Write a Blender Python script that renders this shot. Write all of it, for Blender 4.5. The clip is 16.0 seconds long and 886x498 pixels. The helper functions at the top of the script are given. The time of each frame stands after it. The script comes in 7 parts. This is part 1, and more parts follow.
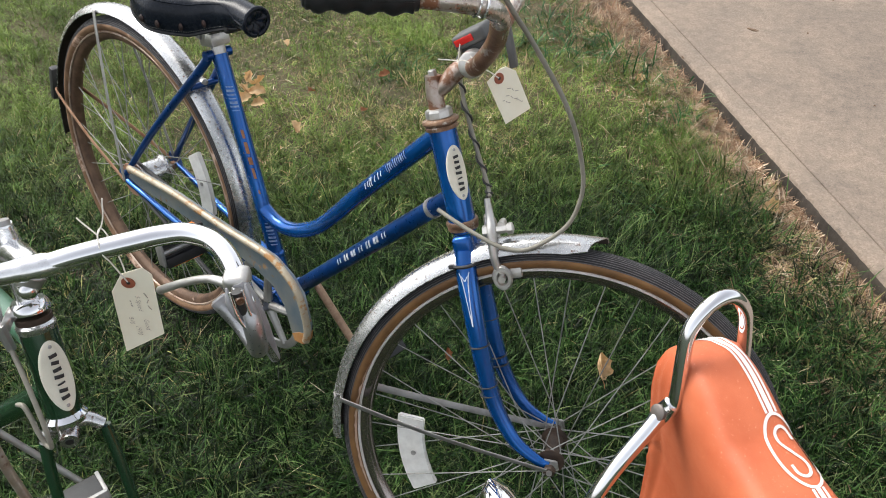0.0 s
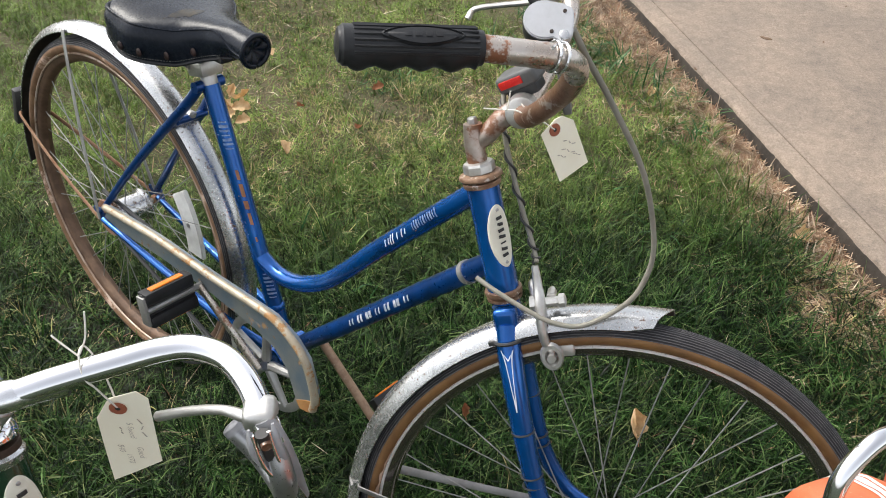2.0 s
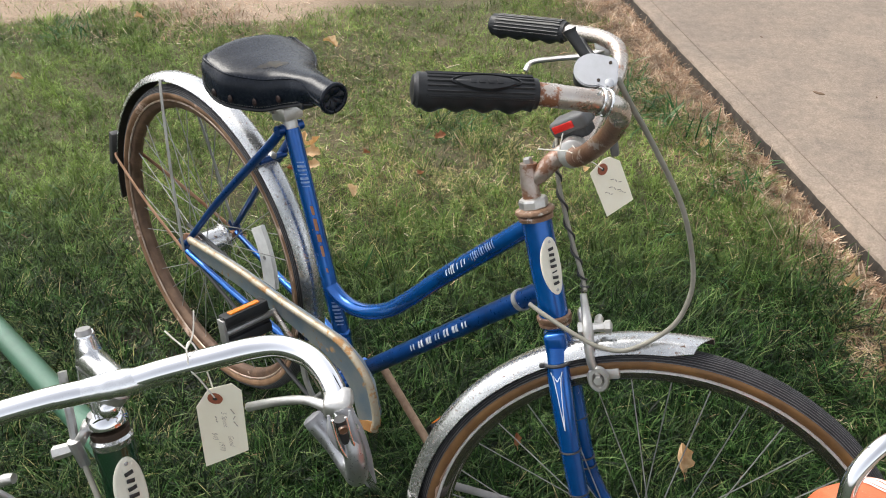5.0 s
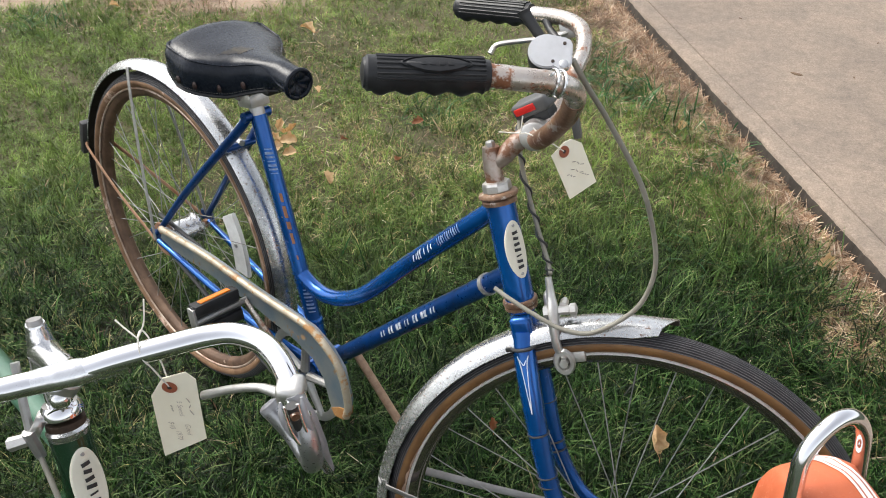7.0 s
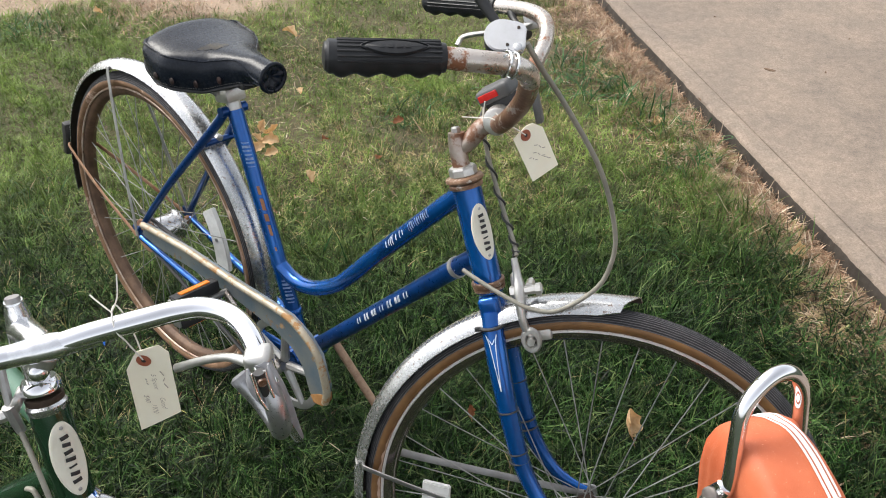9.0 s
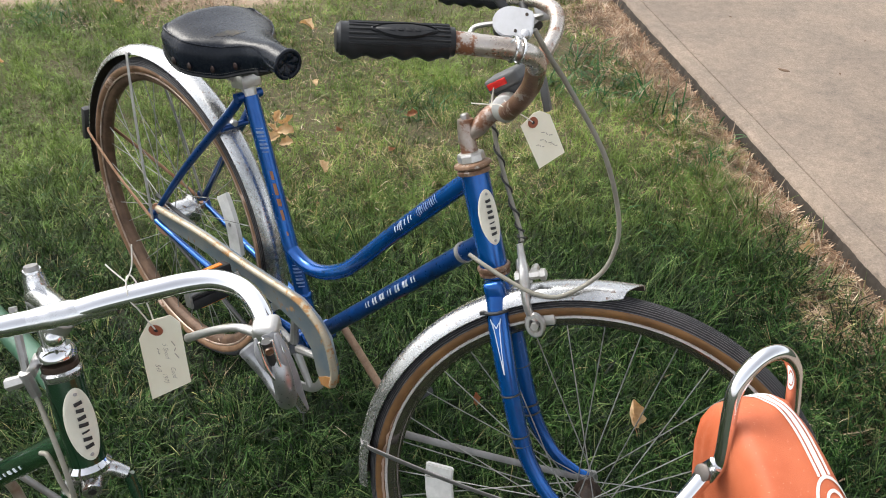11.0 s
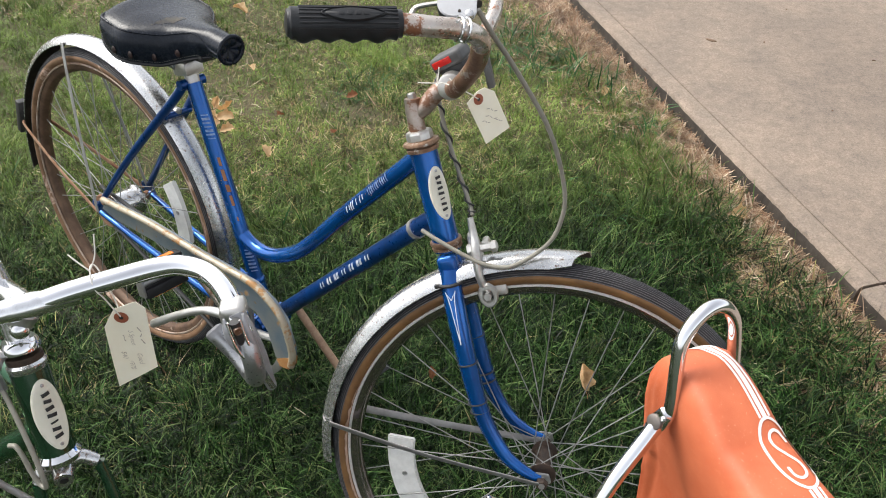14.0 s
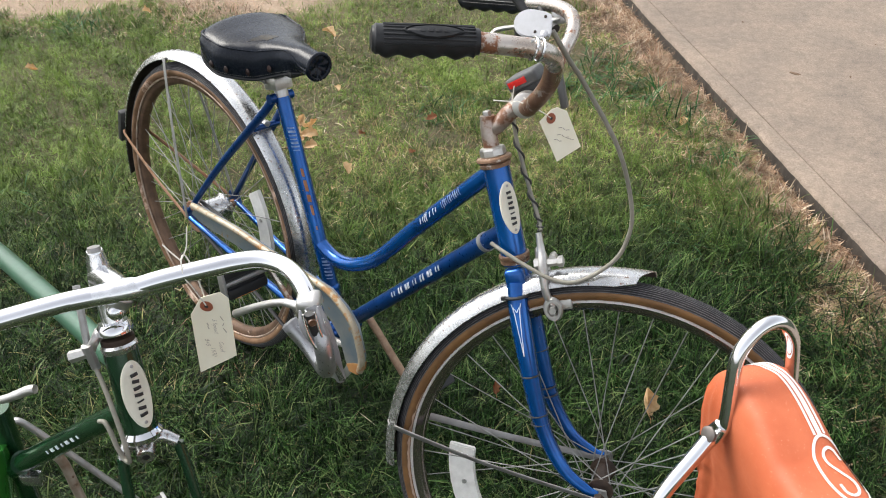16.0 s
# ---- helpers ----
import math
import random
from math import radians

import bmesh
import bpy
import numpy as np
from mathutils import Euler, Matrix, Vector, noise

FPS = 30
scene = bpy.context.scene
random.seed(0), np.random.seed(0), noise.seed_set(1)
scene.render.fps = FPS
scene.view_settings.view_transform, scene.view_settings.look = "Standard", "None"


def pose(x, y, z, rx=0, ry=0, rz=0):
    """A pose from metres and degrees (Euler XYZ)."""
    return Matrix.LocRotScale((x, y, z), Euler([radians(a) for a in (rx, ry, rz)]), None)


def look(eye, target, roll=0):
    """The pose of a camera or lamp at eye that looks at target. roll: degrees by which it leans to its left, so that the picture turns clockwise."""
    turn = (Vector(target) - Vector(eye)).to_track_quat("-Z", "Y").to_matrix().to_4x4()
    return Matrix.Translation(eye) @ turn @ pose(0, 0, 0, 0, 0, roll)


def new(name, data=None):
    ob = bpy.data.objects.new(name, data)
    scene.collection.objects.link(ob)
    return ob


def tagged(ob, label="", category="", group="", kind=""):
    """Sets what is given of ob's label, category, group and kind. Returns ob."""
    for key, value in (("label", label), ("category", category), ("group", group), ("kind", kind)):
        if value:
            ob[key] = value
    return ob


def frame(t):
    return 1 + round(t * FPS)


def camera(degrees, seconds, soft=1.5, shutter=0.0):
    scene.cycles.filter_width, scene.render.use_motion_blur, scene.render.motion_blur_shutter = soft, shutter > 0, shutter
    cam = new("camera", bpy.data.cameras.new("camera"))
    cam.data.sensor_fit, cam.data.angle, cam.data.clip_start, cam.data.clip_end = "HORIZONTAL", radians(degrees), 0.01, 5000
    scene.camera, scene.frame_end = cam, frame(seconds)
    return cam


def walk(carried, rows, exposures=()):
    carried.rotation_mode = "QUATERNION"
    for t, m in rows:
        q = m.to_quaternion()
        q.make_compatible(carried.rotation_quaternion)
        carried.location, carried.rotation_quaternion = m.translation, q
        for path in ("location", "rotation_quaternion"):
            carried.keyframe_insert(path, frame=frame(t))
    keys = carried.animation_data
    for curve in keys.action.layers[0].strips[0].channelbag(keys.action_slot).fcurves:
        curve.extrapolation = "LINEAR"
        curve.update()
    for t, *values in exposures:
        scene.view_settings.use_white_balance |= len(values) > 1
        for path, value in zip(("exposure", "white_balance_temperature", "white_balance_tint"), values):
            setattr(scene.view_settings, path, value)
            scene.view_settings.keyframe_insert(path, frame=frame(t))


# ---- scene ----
cam = camera(55.8, 16.0, soft=1.0)
PATH = [
    (0, (0.049, -0.056, 1.32), (0.048, 1.444, -0.002), 0.4),
    (0.5, (0.026, 0.038, 1.294), (0.02, 1.525, -0.044), 1.0),
    (1, (-0.019, 0.123, 1.266), (0.027, 1.582, -0.101), 1.7),
    (1.5, (-0.027, 0.151, 1.264), (0.031, 1.612, -0.102), 1.0),
    (2, (-0.034, 0.142, 1.282), (0.033, 1.626, -0.056), 1.7),
    (2.5, (-0.041, 0.092, 1.316), (-0.047, 1.606, 0.009), 0.8),
    (3, (-0.04, 0.063, 1.332), (-0.084, 1.607, 0.061), 0.2),
    (3.2, (-0.044, 0.055, 1.335), (-0.099, 1.609, 0.077), -0.2),
    (5.3, (-0.034, 0.045, 1.324), (-0.102, 1.609, 0.08), -0.3),
    (5.5, (-0.031, 0.047, 1.327), (-0.089, 1.611, 0.082), -0.2),
    (6, (-0.025, 0.047, 1.327), (-0.071, 1.609, 0.079), -0.6),
    (6.5, (-0.015, 0.053, 1.318), (-0.055, 1.606, 0.059), -0.5),
    (7, (-0.003, 0.049, 1.319), (-0.048, 1.594, 0.05), -0.6),
    (7.5, (0.009, 0.039, 1.317), (-0.032, 1.584, 0.047), -0.8),
    (8, (0.022, 0.028, 1.319), (-0.011, 1.574, 0.051), -0.8),
    (8.5, (0.027, 0.016, 1.323), (0.001, 1.567, 0.06), -1.0),
    (9, (0.028, 0.0, 1.317), (0.003, 1.556, 0.062), -1.0),
    (9.2, (0.028, 0.0, 1.31), (0.0, 1.553, 0.051), -1.0),
    (11.3, (0.043, -0.048, 1.318), (-0.016, 1.508, 0.063), -0.5),
    (11.5, (0.05, -0.071, 1.321), (-0.01, 1.49, 0.071), -0.5),
    (12, (0.033, -0.075, 1.329), (-0.032, 1.486, 0.08), -0.5),
    (12.5, (-0.002, -0.068, 1.333), (0.007, 1.498, 0.09), -0.1),
    (13, (-0.004, -0.078, 1.322), (0.039, 1.472, 0.059), -0.0),
    (13.5, (0.005, -0.07, 1.315), (0.066, 1.474, 0.045), 0.2),
    (14, (0.021, -0.06, 1.332), (0.103, 1.463, 0.038), 0.1),
    (14.5, (0.03, -0.063, 1.337), (0.112, 1.466, 0.051), -0.3),
    (15, (0.023, -0.074, 1.337), (0.063, 1.465, 0.061), -0.3),
    (15.5, (0.021, -0.087, 1.34), (-0.023, 1.457, 0.069), -0.8),
    (16, (0.028, -0.108, 1.341), (-0.066, 1.458, 0.1), -1.4),
]
walk(cam, [(t, look(eye, target, roll)) for t, eye, target, roll in PATH], [(0, 1.02), (2, 1.09), (3, 1.10), (16, 1.10)])

# ---------------------------------------------------------------- light
world = bpy.data.worlds.new("world")
scene.world = world
world.use_nodes = True
wn, wl = world.node_tree.nodes, world.node_tree.links
sky = wn.new("ShaderNodeTexSky")
sky.sky_type, sky.sun_disc = "NISHITA", False
sky.sun_elevation, sky.sun_rotation = radians(52), radians(-60)
sky.air_density, sky.dust_density, sky.ozone_density = 1.0, 3.0, 1.0
grey = wn.new("ShaderNodeHueSaturation")
grey.inputs["Saturation"].default_value = 0.25
wl.new(sky.outputs[0], grey.inputs["Color"])
wl.new(grey.outputs[0], wn["Background"].inputs[0])
wn["Background"].inputs[1].default_value = 0.150
sun = new("sun", bpy.data.lights.new("sun", "SUN"))
sun.data.energy, sun.data.angle, sun.data.color = 1.30, radians(28), (1.0, 0.955, 0.865)
SUN_EL = radians(52)
sun.matrix_world = look((-3 * math.cos(SUN_EL) * math.sin(radians(60)), 3 * math.cos(SUN_EL) * math.cos(radians(60)), 3 * math.sin(SUN_EL)), (0, 0, 0))


# ---------------------------------------------------------------- materials
def surf(name, col, col2=None, scale=20.0, rough=0.5, metal=0.0, bump=0.0, bump_scale=200.0, spots=None, rough_var=0.1, coat=0.0, detail=6.0, contrast=(0.35, 0.65), gloss=0.5):
    """A worn surface: two tones in large patches, fine grain in gloss and relief, and spots of rust, dirt or bare metal.
    spots: (colour, how much 0..1, scale, roughness, metal)."""
    m = bpy.data.materials.new(name)
    m.use_nodes = True
    nt = m.node_tree
    bsdf = nt.nodes["Principled BSDF"]
    co = nt.nodes.new("ShaderNodeTexCoord")

    def noise_of(sc, det=detail, rgh=0.6):
        t = nt.nodes.new("ShaderNodeTexNoise")
        t.inputs["Scale"].default_value, t.inputs["Detail"].default_value, t.inputs["Roughness"].default_value = sc, det, rgh
        nt.links.new(co.outputs["Object"], t.inputs["Vector"])
        return t.outputs["Fac"]

    def ramp(fac, a, b, lo=(0, 0, 0, 1), hi=(1, 1, 1, 1)):
        r = nt.nodes.new("ShaderNodeValToRGB")
        r.color_ramp.elements[0].position, r.color_ramp.elements[1].position = a, b
        r.color_ramp.elements[0].color, r.color_ramp.elements[1].color = lo, hi
        nt.links.new(fac, r.inputs[0])
        return r.outputs[0]

    def mix(fac, a, b, kind="RGBA"):
        x = nt.nodes.new("ShaderNodeMix")
        x.data_type = kind
        ins = [s for s in x.inputs if s.enabled]
        nt.links.new(fac, ins[0])
        for s, v in ((ins[1], a), (ins[2], b)):
            if isinstance(v, (tuple, float, int)):
                s.default_value = v
            else:
                nt.links.new(v, s)
        return [s for s in x.outputs if s.enabled][0]

    colour = ramp(noise_of(scale), contrast[0], contrast[1], (*col, 1), (*(col2 or [c * 0.8 for c in col]), 1))
    fine = noise_of(scale * 12, 4)
    roughness = nt.nodes.new("ShaderNodeMapRange")
    nt.links.new(fine, roughness.inputs[0])
    roughness.inputs[3].default_value, roughness.inputs[4].default_value = max(rough - rough_var, 0.02), min(rough + rough_var, 1)
    ro, me = roughness.outputs[0], float(metal)
    if spots:
        scol, much, ssc, srough, smetal = spots
        mask = ramp(noise_of(ssc, 8, 0.7), 0.72 - 0.4 * much, 0.78 - 0.4 * much)
        colour = mix(mask, colour, (*scol, 1))
        ro = mix(mask, ro, float(srough), "FLOAT")
        me = mix(mask, float(metal), float(smetal), "FLOAT")
    nt.links.new(colour, bsdf.inputs["Base Color"])
    nt.links.new(ro, bsdf.inputs["Roughness"])
    if isinstance(me, float):
        bsdf.inputs["Metallic"].default_value = me
    else:
        nt.links.new(me, bsdf.inputs["Metallic"])
    bsdf.inputs["Coat Weight"].default_value = coat
    bsdf.inputs["Specular IOR Level"].default_value = gloss
    bsdf.inputs["Coat Roughness"].default_value = 0.12
    if bump:
        b = nt.nodes.new("ShaderNodeBump")
        b.inputs["Strength"].default_value, b.inputs["Distance"].default_value = bump, 0.002
        nt.links.new(noise_of(bump_scale, 5), b.inputs["Height"])
        nt.links.new(b.outputs[0], bsdf.inputs["Normal"])
    return m


RUST = (0.16, 0.06, 0.025)
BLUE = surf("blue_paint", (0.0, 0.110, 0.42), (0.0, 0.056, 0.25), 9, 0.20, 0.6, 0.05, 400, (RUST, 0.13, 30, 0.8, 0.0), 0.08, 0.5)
# darker copy of the frame blue: shading of the lower tubes put into colour
BLUE_SHADED = surf("blue_paint_shaded_dirty", (0.0, 0.022, 0.10), (0.0, 0.055, 0.24), 14, 0.3, 0.5, 0.05, 400, ((0.1, 0.1, 0.1), 0.12, 40, 0.7, 0.0), 0.1, 0.3)
CHROME = surf("chrome", (0.80, 0.80, 0.82), (0.72, 0.72, 0.74), 10, 0.05, 1.0, 0.0, 300, ((0.45, 0.4, 0.36), 0.02, 60, 0.4, 0.7), 0.025)
POLISHED = surf("polished_alloy", (0.84, 0.84, 0.85), (0.74, 0.74, 0.75), 14, 0.2, 1.0, 0.04, 300, ((0.4, 0.38, 0.35), 0.05, 60, 0.5, 0.5), 0.06)
CAST_GREY = surf("dull_cast_lever", (0.33, 0.33, 0.34), (0.23, 0.23, 0.24), 30, 0.46, 0.35, 0.1, 300, ((0.16, 0.14, 0.12), 0.1, 60, 0.7, 0.1), 0.1)
DROP_GREY = surf("dull_bar_end", (0.42, 0.42, 0.43), (0.28, 0.28, 0.29), 26, 0.3, 0.85, 0.06, 300, ((0.16, 0.14, 0.12), 0.12, 60, 0.7, 0.1), 0.1)
CHROME_PITTED = surf("pitted_chrome", (0.70, 0.70, 0.70), (0.50, 0.50, 0.50), 12, 0.2, 0.95, 0.08, 500, ((0.10, 0.06, 0.04), 0.37, 80, 0.8, 0.0), 0.1)
MUDGUARD = surf("weathered_mudguard_chrome", (0.62, 0.62, 0.62), (0.36, 0.37, 0.37), 8, 0.26, 0.9, 0.06, 400, ((0.13, 0.065, 0.04), 0.325, 150, 0.8, 0.0), 0.1)
STEEL_DULL = surf("dull_galvanised_steel", (0.42, 0.42, 0.41), (0.30, 0.29, 0.28), 25, 0.45, 0.75, 0.08, 300, ((0.22, 0.13, 0.09), 0.14, 30, 0.8, 0.1), 0.12)
RUSTY_CHROME = surf("rusty_chrome", (0.62, 0.58, 0.54), (0.42, 0.33, 0.26), 15, 0.28, 0.9, 0.15, 350, ((0.20, 0.085, 0.045), 0.44, 22, 0.65, 0.2), 0.1)
BROWN_RUST = surf("rust_browned_chrome", (0.15, 0.072, 0.04), (0.27, 0.155, 0.10), 30, 0.42, 0.5, 0.2, 350, ((0.5, 0.45, 0.41), 0.37, 34, 0.3, 0.9), 0.12)
HEAVY_RUST = surf("blotched_rusty_chrome", (0.62, 0.58, 0.54), (0.42, 0.33, 0.26), 15, 0.3, 0.85, 0.2, 350, ((0.21, 0.085, 0.04), 0.56, 38, 0.6, 0.2), 0.1)
RUSTY = surf("rusted_steel", (0.23, 0.11, 0.06), (0.33, 0.2, 0.13), 22, 0.7, 0.3, 0.3, 260, ((0.45, 0.42, 0.38), 0.2, 12, 0.4, 0.8), 0.12)
RUSTY_RIM = surf("rusted_rim", (0.115, 0.060, 0.028), (0.21, 0.12, 0.065), 26, 0.7, 0.1, 0.3, 200, ((0.50, 0.36, 0.28), 0.36, 17, 0.7, 0.1), 0.12)
RIM_DARK = surf("dull_chrome_rim", (0.36, 0.32, 0.31), (0.27, 0.235, 0.23), 14, 0.16, 0.97, 0.05, 300, ((0.12, 0.08, 0.06), 0.12, 40, 0.7, 0.1), 0.1)
RIM_BROWN = surf("browned_rim", (0.075, 0.042, 0.026), (0.15, 0.09, 0.055), 30, 0.6, 0.3, 0.25, 240, ((0.40, 0.31, 0.25), 0.20, 24, 0.6, 0.2), 0.12)
LIP_RUST = surf("rusty_rim_lip", (0.50, 0.42, 0.36), (0.30, 0.20, 0.14), 26, 0.4, 0.4, 0.1, 300, ((0.16, 0.08, 0.045), 0.34, 30, 0.7, 0.1))
TYRE_DUST = surf("dusty_tread_crest", (0.085, 0.083, 0.088), (0.14, 0.135, 0.135), 40, 0.75, 0, 0.1, 300)
STAY_GREY = surf("dull_grey_stay", (0.26, 0.26, 0.255), (0.17, 0.165, 0.16), 30, 0.5, 0.6, 0.08, 300, ((0.18, 0.10, 0.06), 0.16, 40, 0.8, 0.1))
# brown-black inner faces: shade beneath the blade put into the colour, with rust
UNDER = surf("shaded_grimy_underside", (0.022, 0.018, 0.015), (0.05, 0.035, 0.025), 30, 0.85, 0.1, 0.2, 200)
SPOKE_STEEL = surf("spoke_steel", (0.30, 0.30, 0.29), (0.19, 0.19, 0.18), 40, 0.55, 0.5)
SCRAP = surf("dark_leaf_scrap", (0.10, 0.06, 0.035), (0.16, 0.10, 0.06), 90, 0.9)
DARK_RUST = surf("dark_greasy_rust", (0.026, 0.017, 0.012), (0.06, 0.037, 0.024), 60, 0.6, 0.3, 0.2, 300, ((0.4, 0.37, 0.33), 0.15, 50, 0.4, 0.8), 0.12)
ALLOY = surf("cast_alloy", (0.6, 0.59, 0.57), (0.45, 0.43, 0.4), 40, 0.38, 0.85, 0.1, 300, ((0.2, 0.16, 0.12), 0.1, 50, 0.8, 0.0), 0.12)
BLACK_RUBBER = surf("black_rubber", (0.012, 0.012, 0.013), (0.02, 0.021, 0.023), 30, 0.42, 0, 0.15, 300, ((0.07, 0.065, 0.06), 0.04, 60, 0.8, 0), 0.1, gloss=0.34)
TYRE_BLACK = surf("tyre_black", (0.020, 0.020, 0.023), (0.040, 0.039, 0.042), 20, 0.6, 0, 0.1, 300, ((0.10, 0.09, 0.08), 0.1, 18, 0.9, 0), 0.1, gloss=0.35)
GUM = surf("gumwall_rubber", (0.20, 0.100, 0.032), (0.125, 0.062, 0.022), 26, 0.6, 0, 0.12, 200, ((0.42, 0.28, 0.18), 0.20, 12, 0.8, 0), 0.1)
VINYL_BLACK = surf("black_vinyl", (0.005, 0.0075, 0.013), (0.010, 0.013, 0.020), 12, 0.27, 0, 0.06, 90, ((0.06, 0.045, 0.022), 0.05, 9, 0.5, 0), 0.09, gloss=0.24)
THREAD = surf("grey_stitching", (0.16, 0.155, 0.15), (0.07, 0.07, 0.065), 200, 0.8)
PLASTIC_BLACK = surf("black_plastic", (0.02, 0.02, 0.021), (0.03, 0.03, 0.03), 30, 0.45, 0, 0.05, 300)
PLASTIC_GREY = surf("grey_plastic", (0.09, 0.09, 0.09), (0.07, 0.07, 0.07), 30, 0.5, 0, 0.05, 300)
RED_LENS = surf("red_lens", (0.6, 0.03, 0.02), (0.5, 0.02, 0.02), 60, 0.25)
AMBER = surf("amber_reflector", (0.8, 0.22, 0.01), (0.65, 0.16, 0.01), 300, 0.3)
WHITE_REFL = surf("white_reflector", (0.72, 0.72, 0.70), (0.6, 0.6, 0.58), 60, 0.35, 0, 0.2, 700, ((0.3, 0.27, 0.22), 0.05, 30, 0.7, 0))
CREAM = surf("cream_enamel", (0.74, 0.71, 0.6), (0.66, 0.63, 0.52), 30, 0.4, 0, 0.04, 300, ((0.3, 0.22, 0.14), 0.03, 60, 0.7, 0))
BLACK_INK = surf("black_enamel", (0.012, 0.012, 0.012), (0.02, 0.02, 0.02), 50, 0.45)
WHITE_PAINT = surf("white_paint", (0.72, 0.74, 0.78), (0.5, 0.52, 0.58), 60, 0.5)
TAG_PAPER = surf("manila_tag_card", (0.92, 0.86, 0.70), (0.88, 0.81, 0.64), 25, 0.75, 0, 0.06, 300)
TAG_RING = surf("brown_paper_ring", (0.33, 0.10, 0.05), (0.28, 0.08, 0.04), 60, 0.7)
PENCIL = surf("pencil_marks", (0.36, 0.31, 0.26), (0.45, 0.38, 0.3), 120, 0.8)
STRING = surf("white_cotton_string", (0.75, 0.72, 0.66), (0.6, 0.57, 0.5), 200, 0.9)
CABLE_GREY = surf("grey_cable_housing", (0.27, 0.255, 0.21), (0.20, 0.19, 0.155), 40, 0.5)
GREEN = surf("dark_green_paint", (0.006, 0.035, 0.014), (0.01, 0.055, 0.02), 8, 0.22, 0.4, 0.03, 400, ((0.1, 0.1, 0.09), 0.04, 50, 0.7, 0), 0.06, 0.6)
# brighter copy of the frame green, with the highlight put into the colour
GREEN_LIT = surf("lit_green_paint", (0.03, 0.2, 0.02), (0.02, 0.13, 0.02), 8, 0.22, 0.5, 0.03, 400, None, 0.06, 0.6)
GREEN_PALE = surf("sunfaded_green_paint", (0.04, 0.115, 0.07), (0.03, 0.085, 0.05), 10, 0.42, 0.1, 0.05, 300, ((0.3, 0.22, 0.15), 0.03, 30, 0.7, 0), 0.08, 0.2)
ORANGE = surf("orange_sparkle_vinyl", (0.55, 0.140, 0.058), (0.46, 0.100, 0.036), 16, 0.55, 0, 0.25, 900, ((0.75, 0.33, 0.2), 0.24, 380, 0.35, 0.2), 0.1)
WHITE_VINYL = surf("white_vinyl", (0.78, 0.76, 0.74), (0.7, 0.68, 0.65), 40, 0.45)
GUARD_PAINT = surf("weathered_chain_guard", (0.27, 0.28, 0.27), (0.15, 0.20, 0.25), 14, 0.36, 0.5, 0.1, 300, ((0.30, 0.18, 0.08), 0.34, 30, 0.75, 0.0), 0.12)
# paler than the guard's face: its lit upper side put into colour, with rust flecks
GUARD_LIT_RUST = surf("lit_rusted_guard_edge", (0.42, 0.375, 0.29), (0.30, 0.25, 0.18), 34, 0.45, 0.3, 0.1, 300, ((0.30, 0.16, 0.06), 0.42, 40, 0.8, 0.0), 0.12)
GUARD_TIP = surf("orange_rust", (0.36, 0.19, 0.06), (0.26, 0.11, 0.03), 30, 0.8, 0.0, 0.2, 300, ((0.42, 0.34, 0.22), 0.25, 40, 0.6, 0.0), 0.12)
GREY_DECAL = surf("worn_grey_decal", (0.3, 0.36, 0.45), (0.12, 0.2, 0.35), 90, 0.5)
LEAF = surf("dry_leaf", (0.78, 0.60, 0.38), (0.56, 0.37, 0.19), 40, 0.75, 0, 0.2, 200, ((0.2, 0.1, 0.05), 0.06, 60, 0.8, 0))
LEAF_RED = surf("brown_red_leaf", (0.25, 0.09, 0.04), (0.4, 0.2, 0.1), 40, 0.75, 0, 0.2, 200)


# ---------------------------------------------------------------- mesh helpers
def link(name, bm, material, smooth=True):
    me = bpy.data.meshes.new(name)
    bm.to_mesh(me)
    bm.free()
    if smooth:
        for p in me.polygons:
            p.use_smooth = True
        me.set_sharp_from_angle(angle=radians(40))
    me.materials.append(material)
    return me


def part(name, bm, material, parent, label="", smooth=True, xf=None):
    """Links a bmesh as one mesh object under a thing or a part. xf moves it first."""
    if xf is not None:
        bm.transform(xf)
    ob = new(name, link(name, bm, material, smooth))
    ob.parent = parent
    if label:
        tagged(ob, label)
    return ob


def thing(name, m, label, category, group="", kind=""):
    ob = new(name)
    ob.empty_display_size = 0.05
    ob.matrix_world = m
    return tagged(ob, label, category, group, kind)


def join(*bms):
    out = bms[0]
    for b in bms[1:]:
        me = bpy.data.meshes.new("t")
        b.to_mesh(me)
        b.free()
        out.from_mesh(me)
        bpy.data.meshes.remove(me)
    return out


def smooth_line(pts, n=6):
    """A Catmull-Rom line through the points."""
    p = [Vector(q) for q in pts]
    p = [2 * p[0] - p[1]] + p + [2 * p[-1] - p[-2]]
    out = []
    for i in range(1, len(p) - 2):
        for k in range(n):
            t = k / n
            a, b, c, d = p[i - 1], p[i], p[i + 1], p[i + 2]
            out.append(0.5 * (2 * b + (c - a) * t + (2 * a - 5 * b + 4 * c - d) * t * t + (3 * b - a - 3 * c + d) * t ** 3))
    return out + [p[-2]]


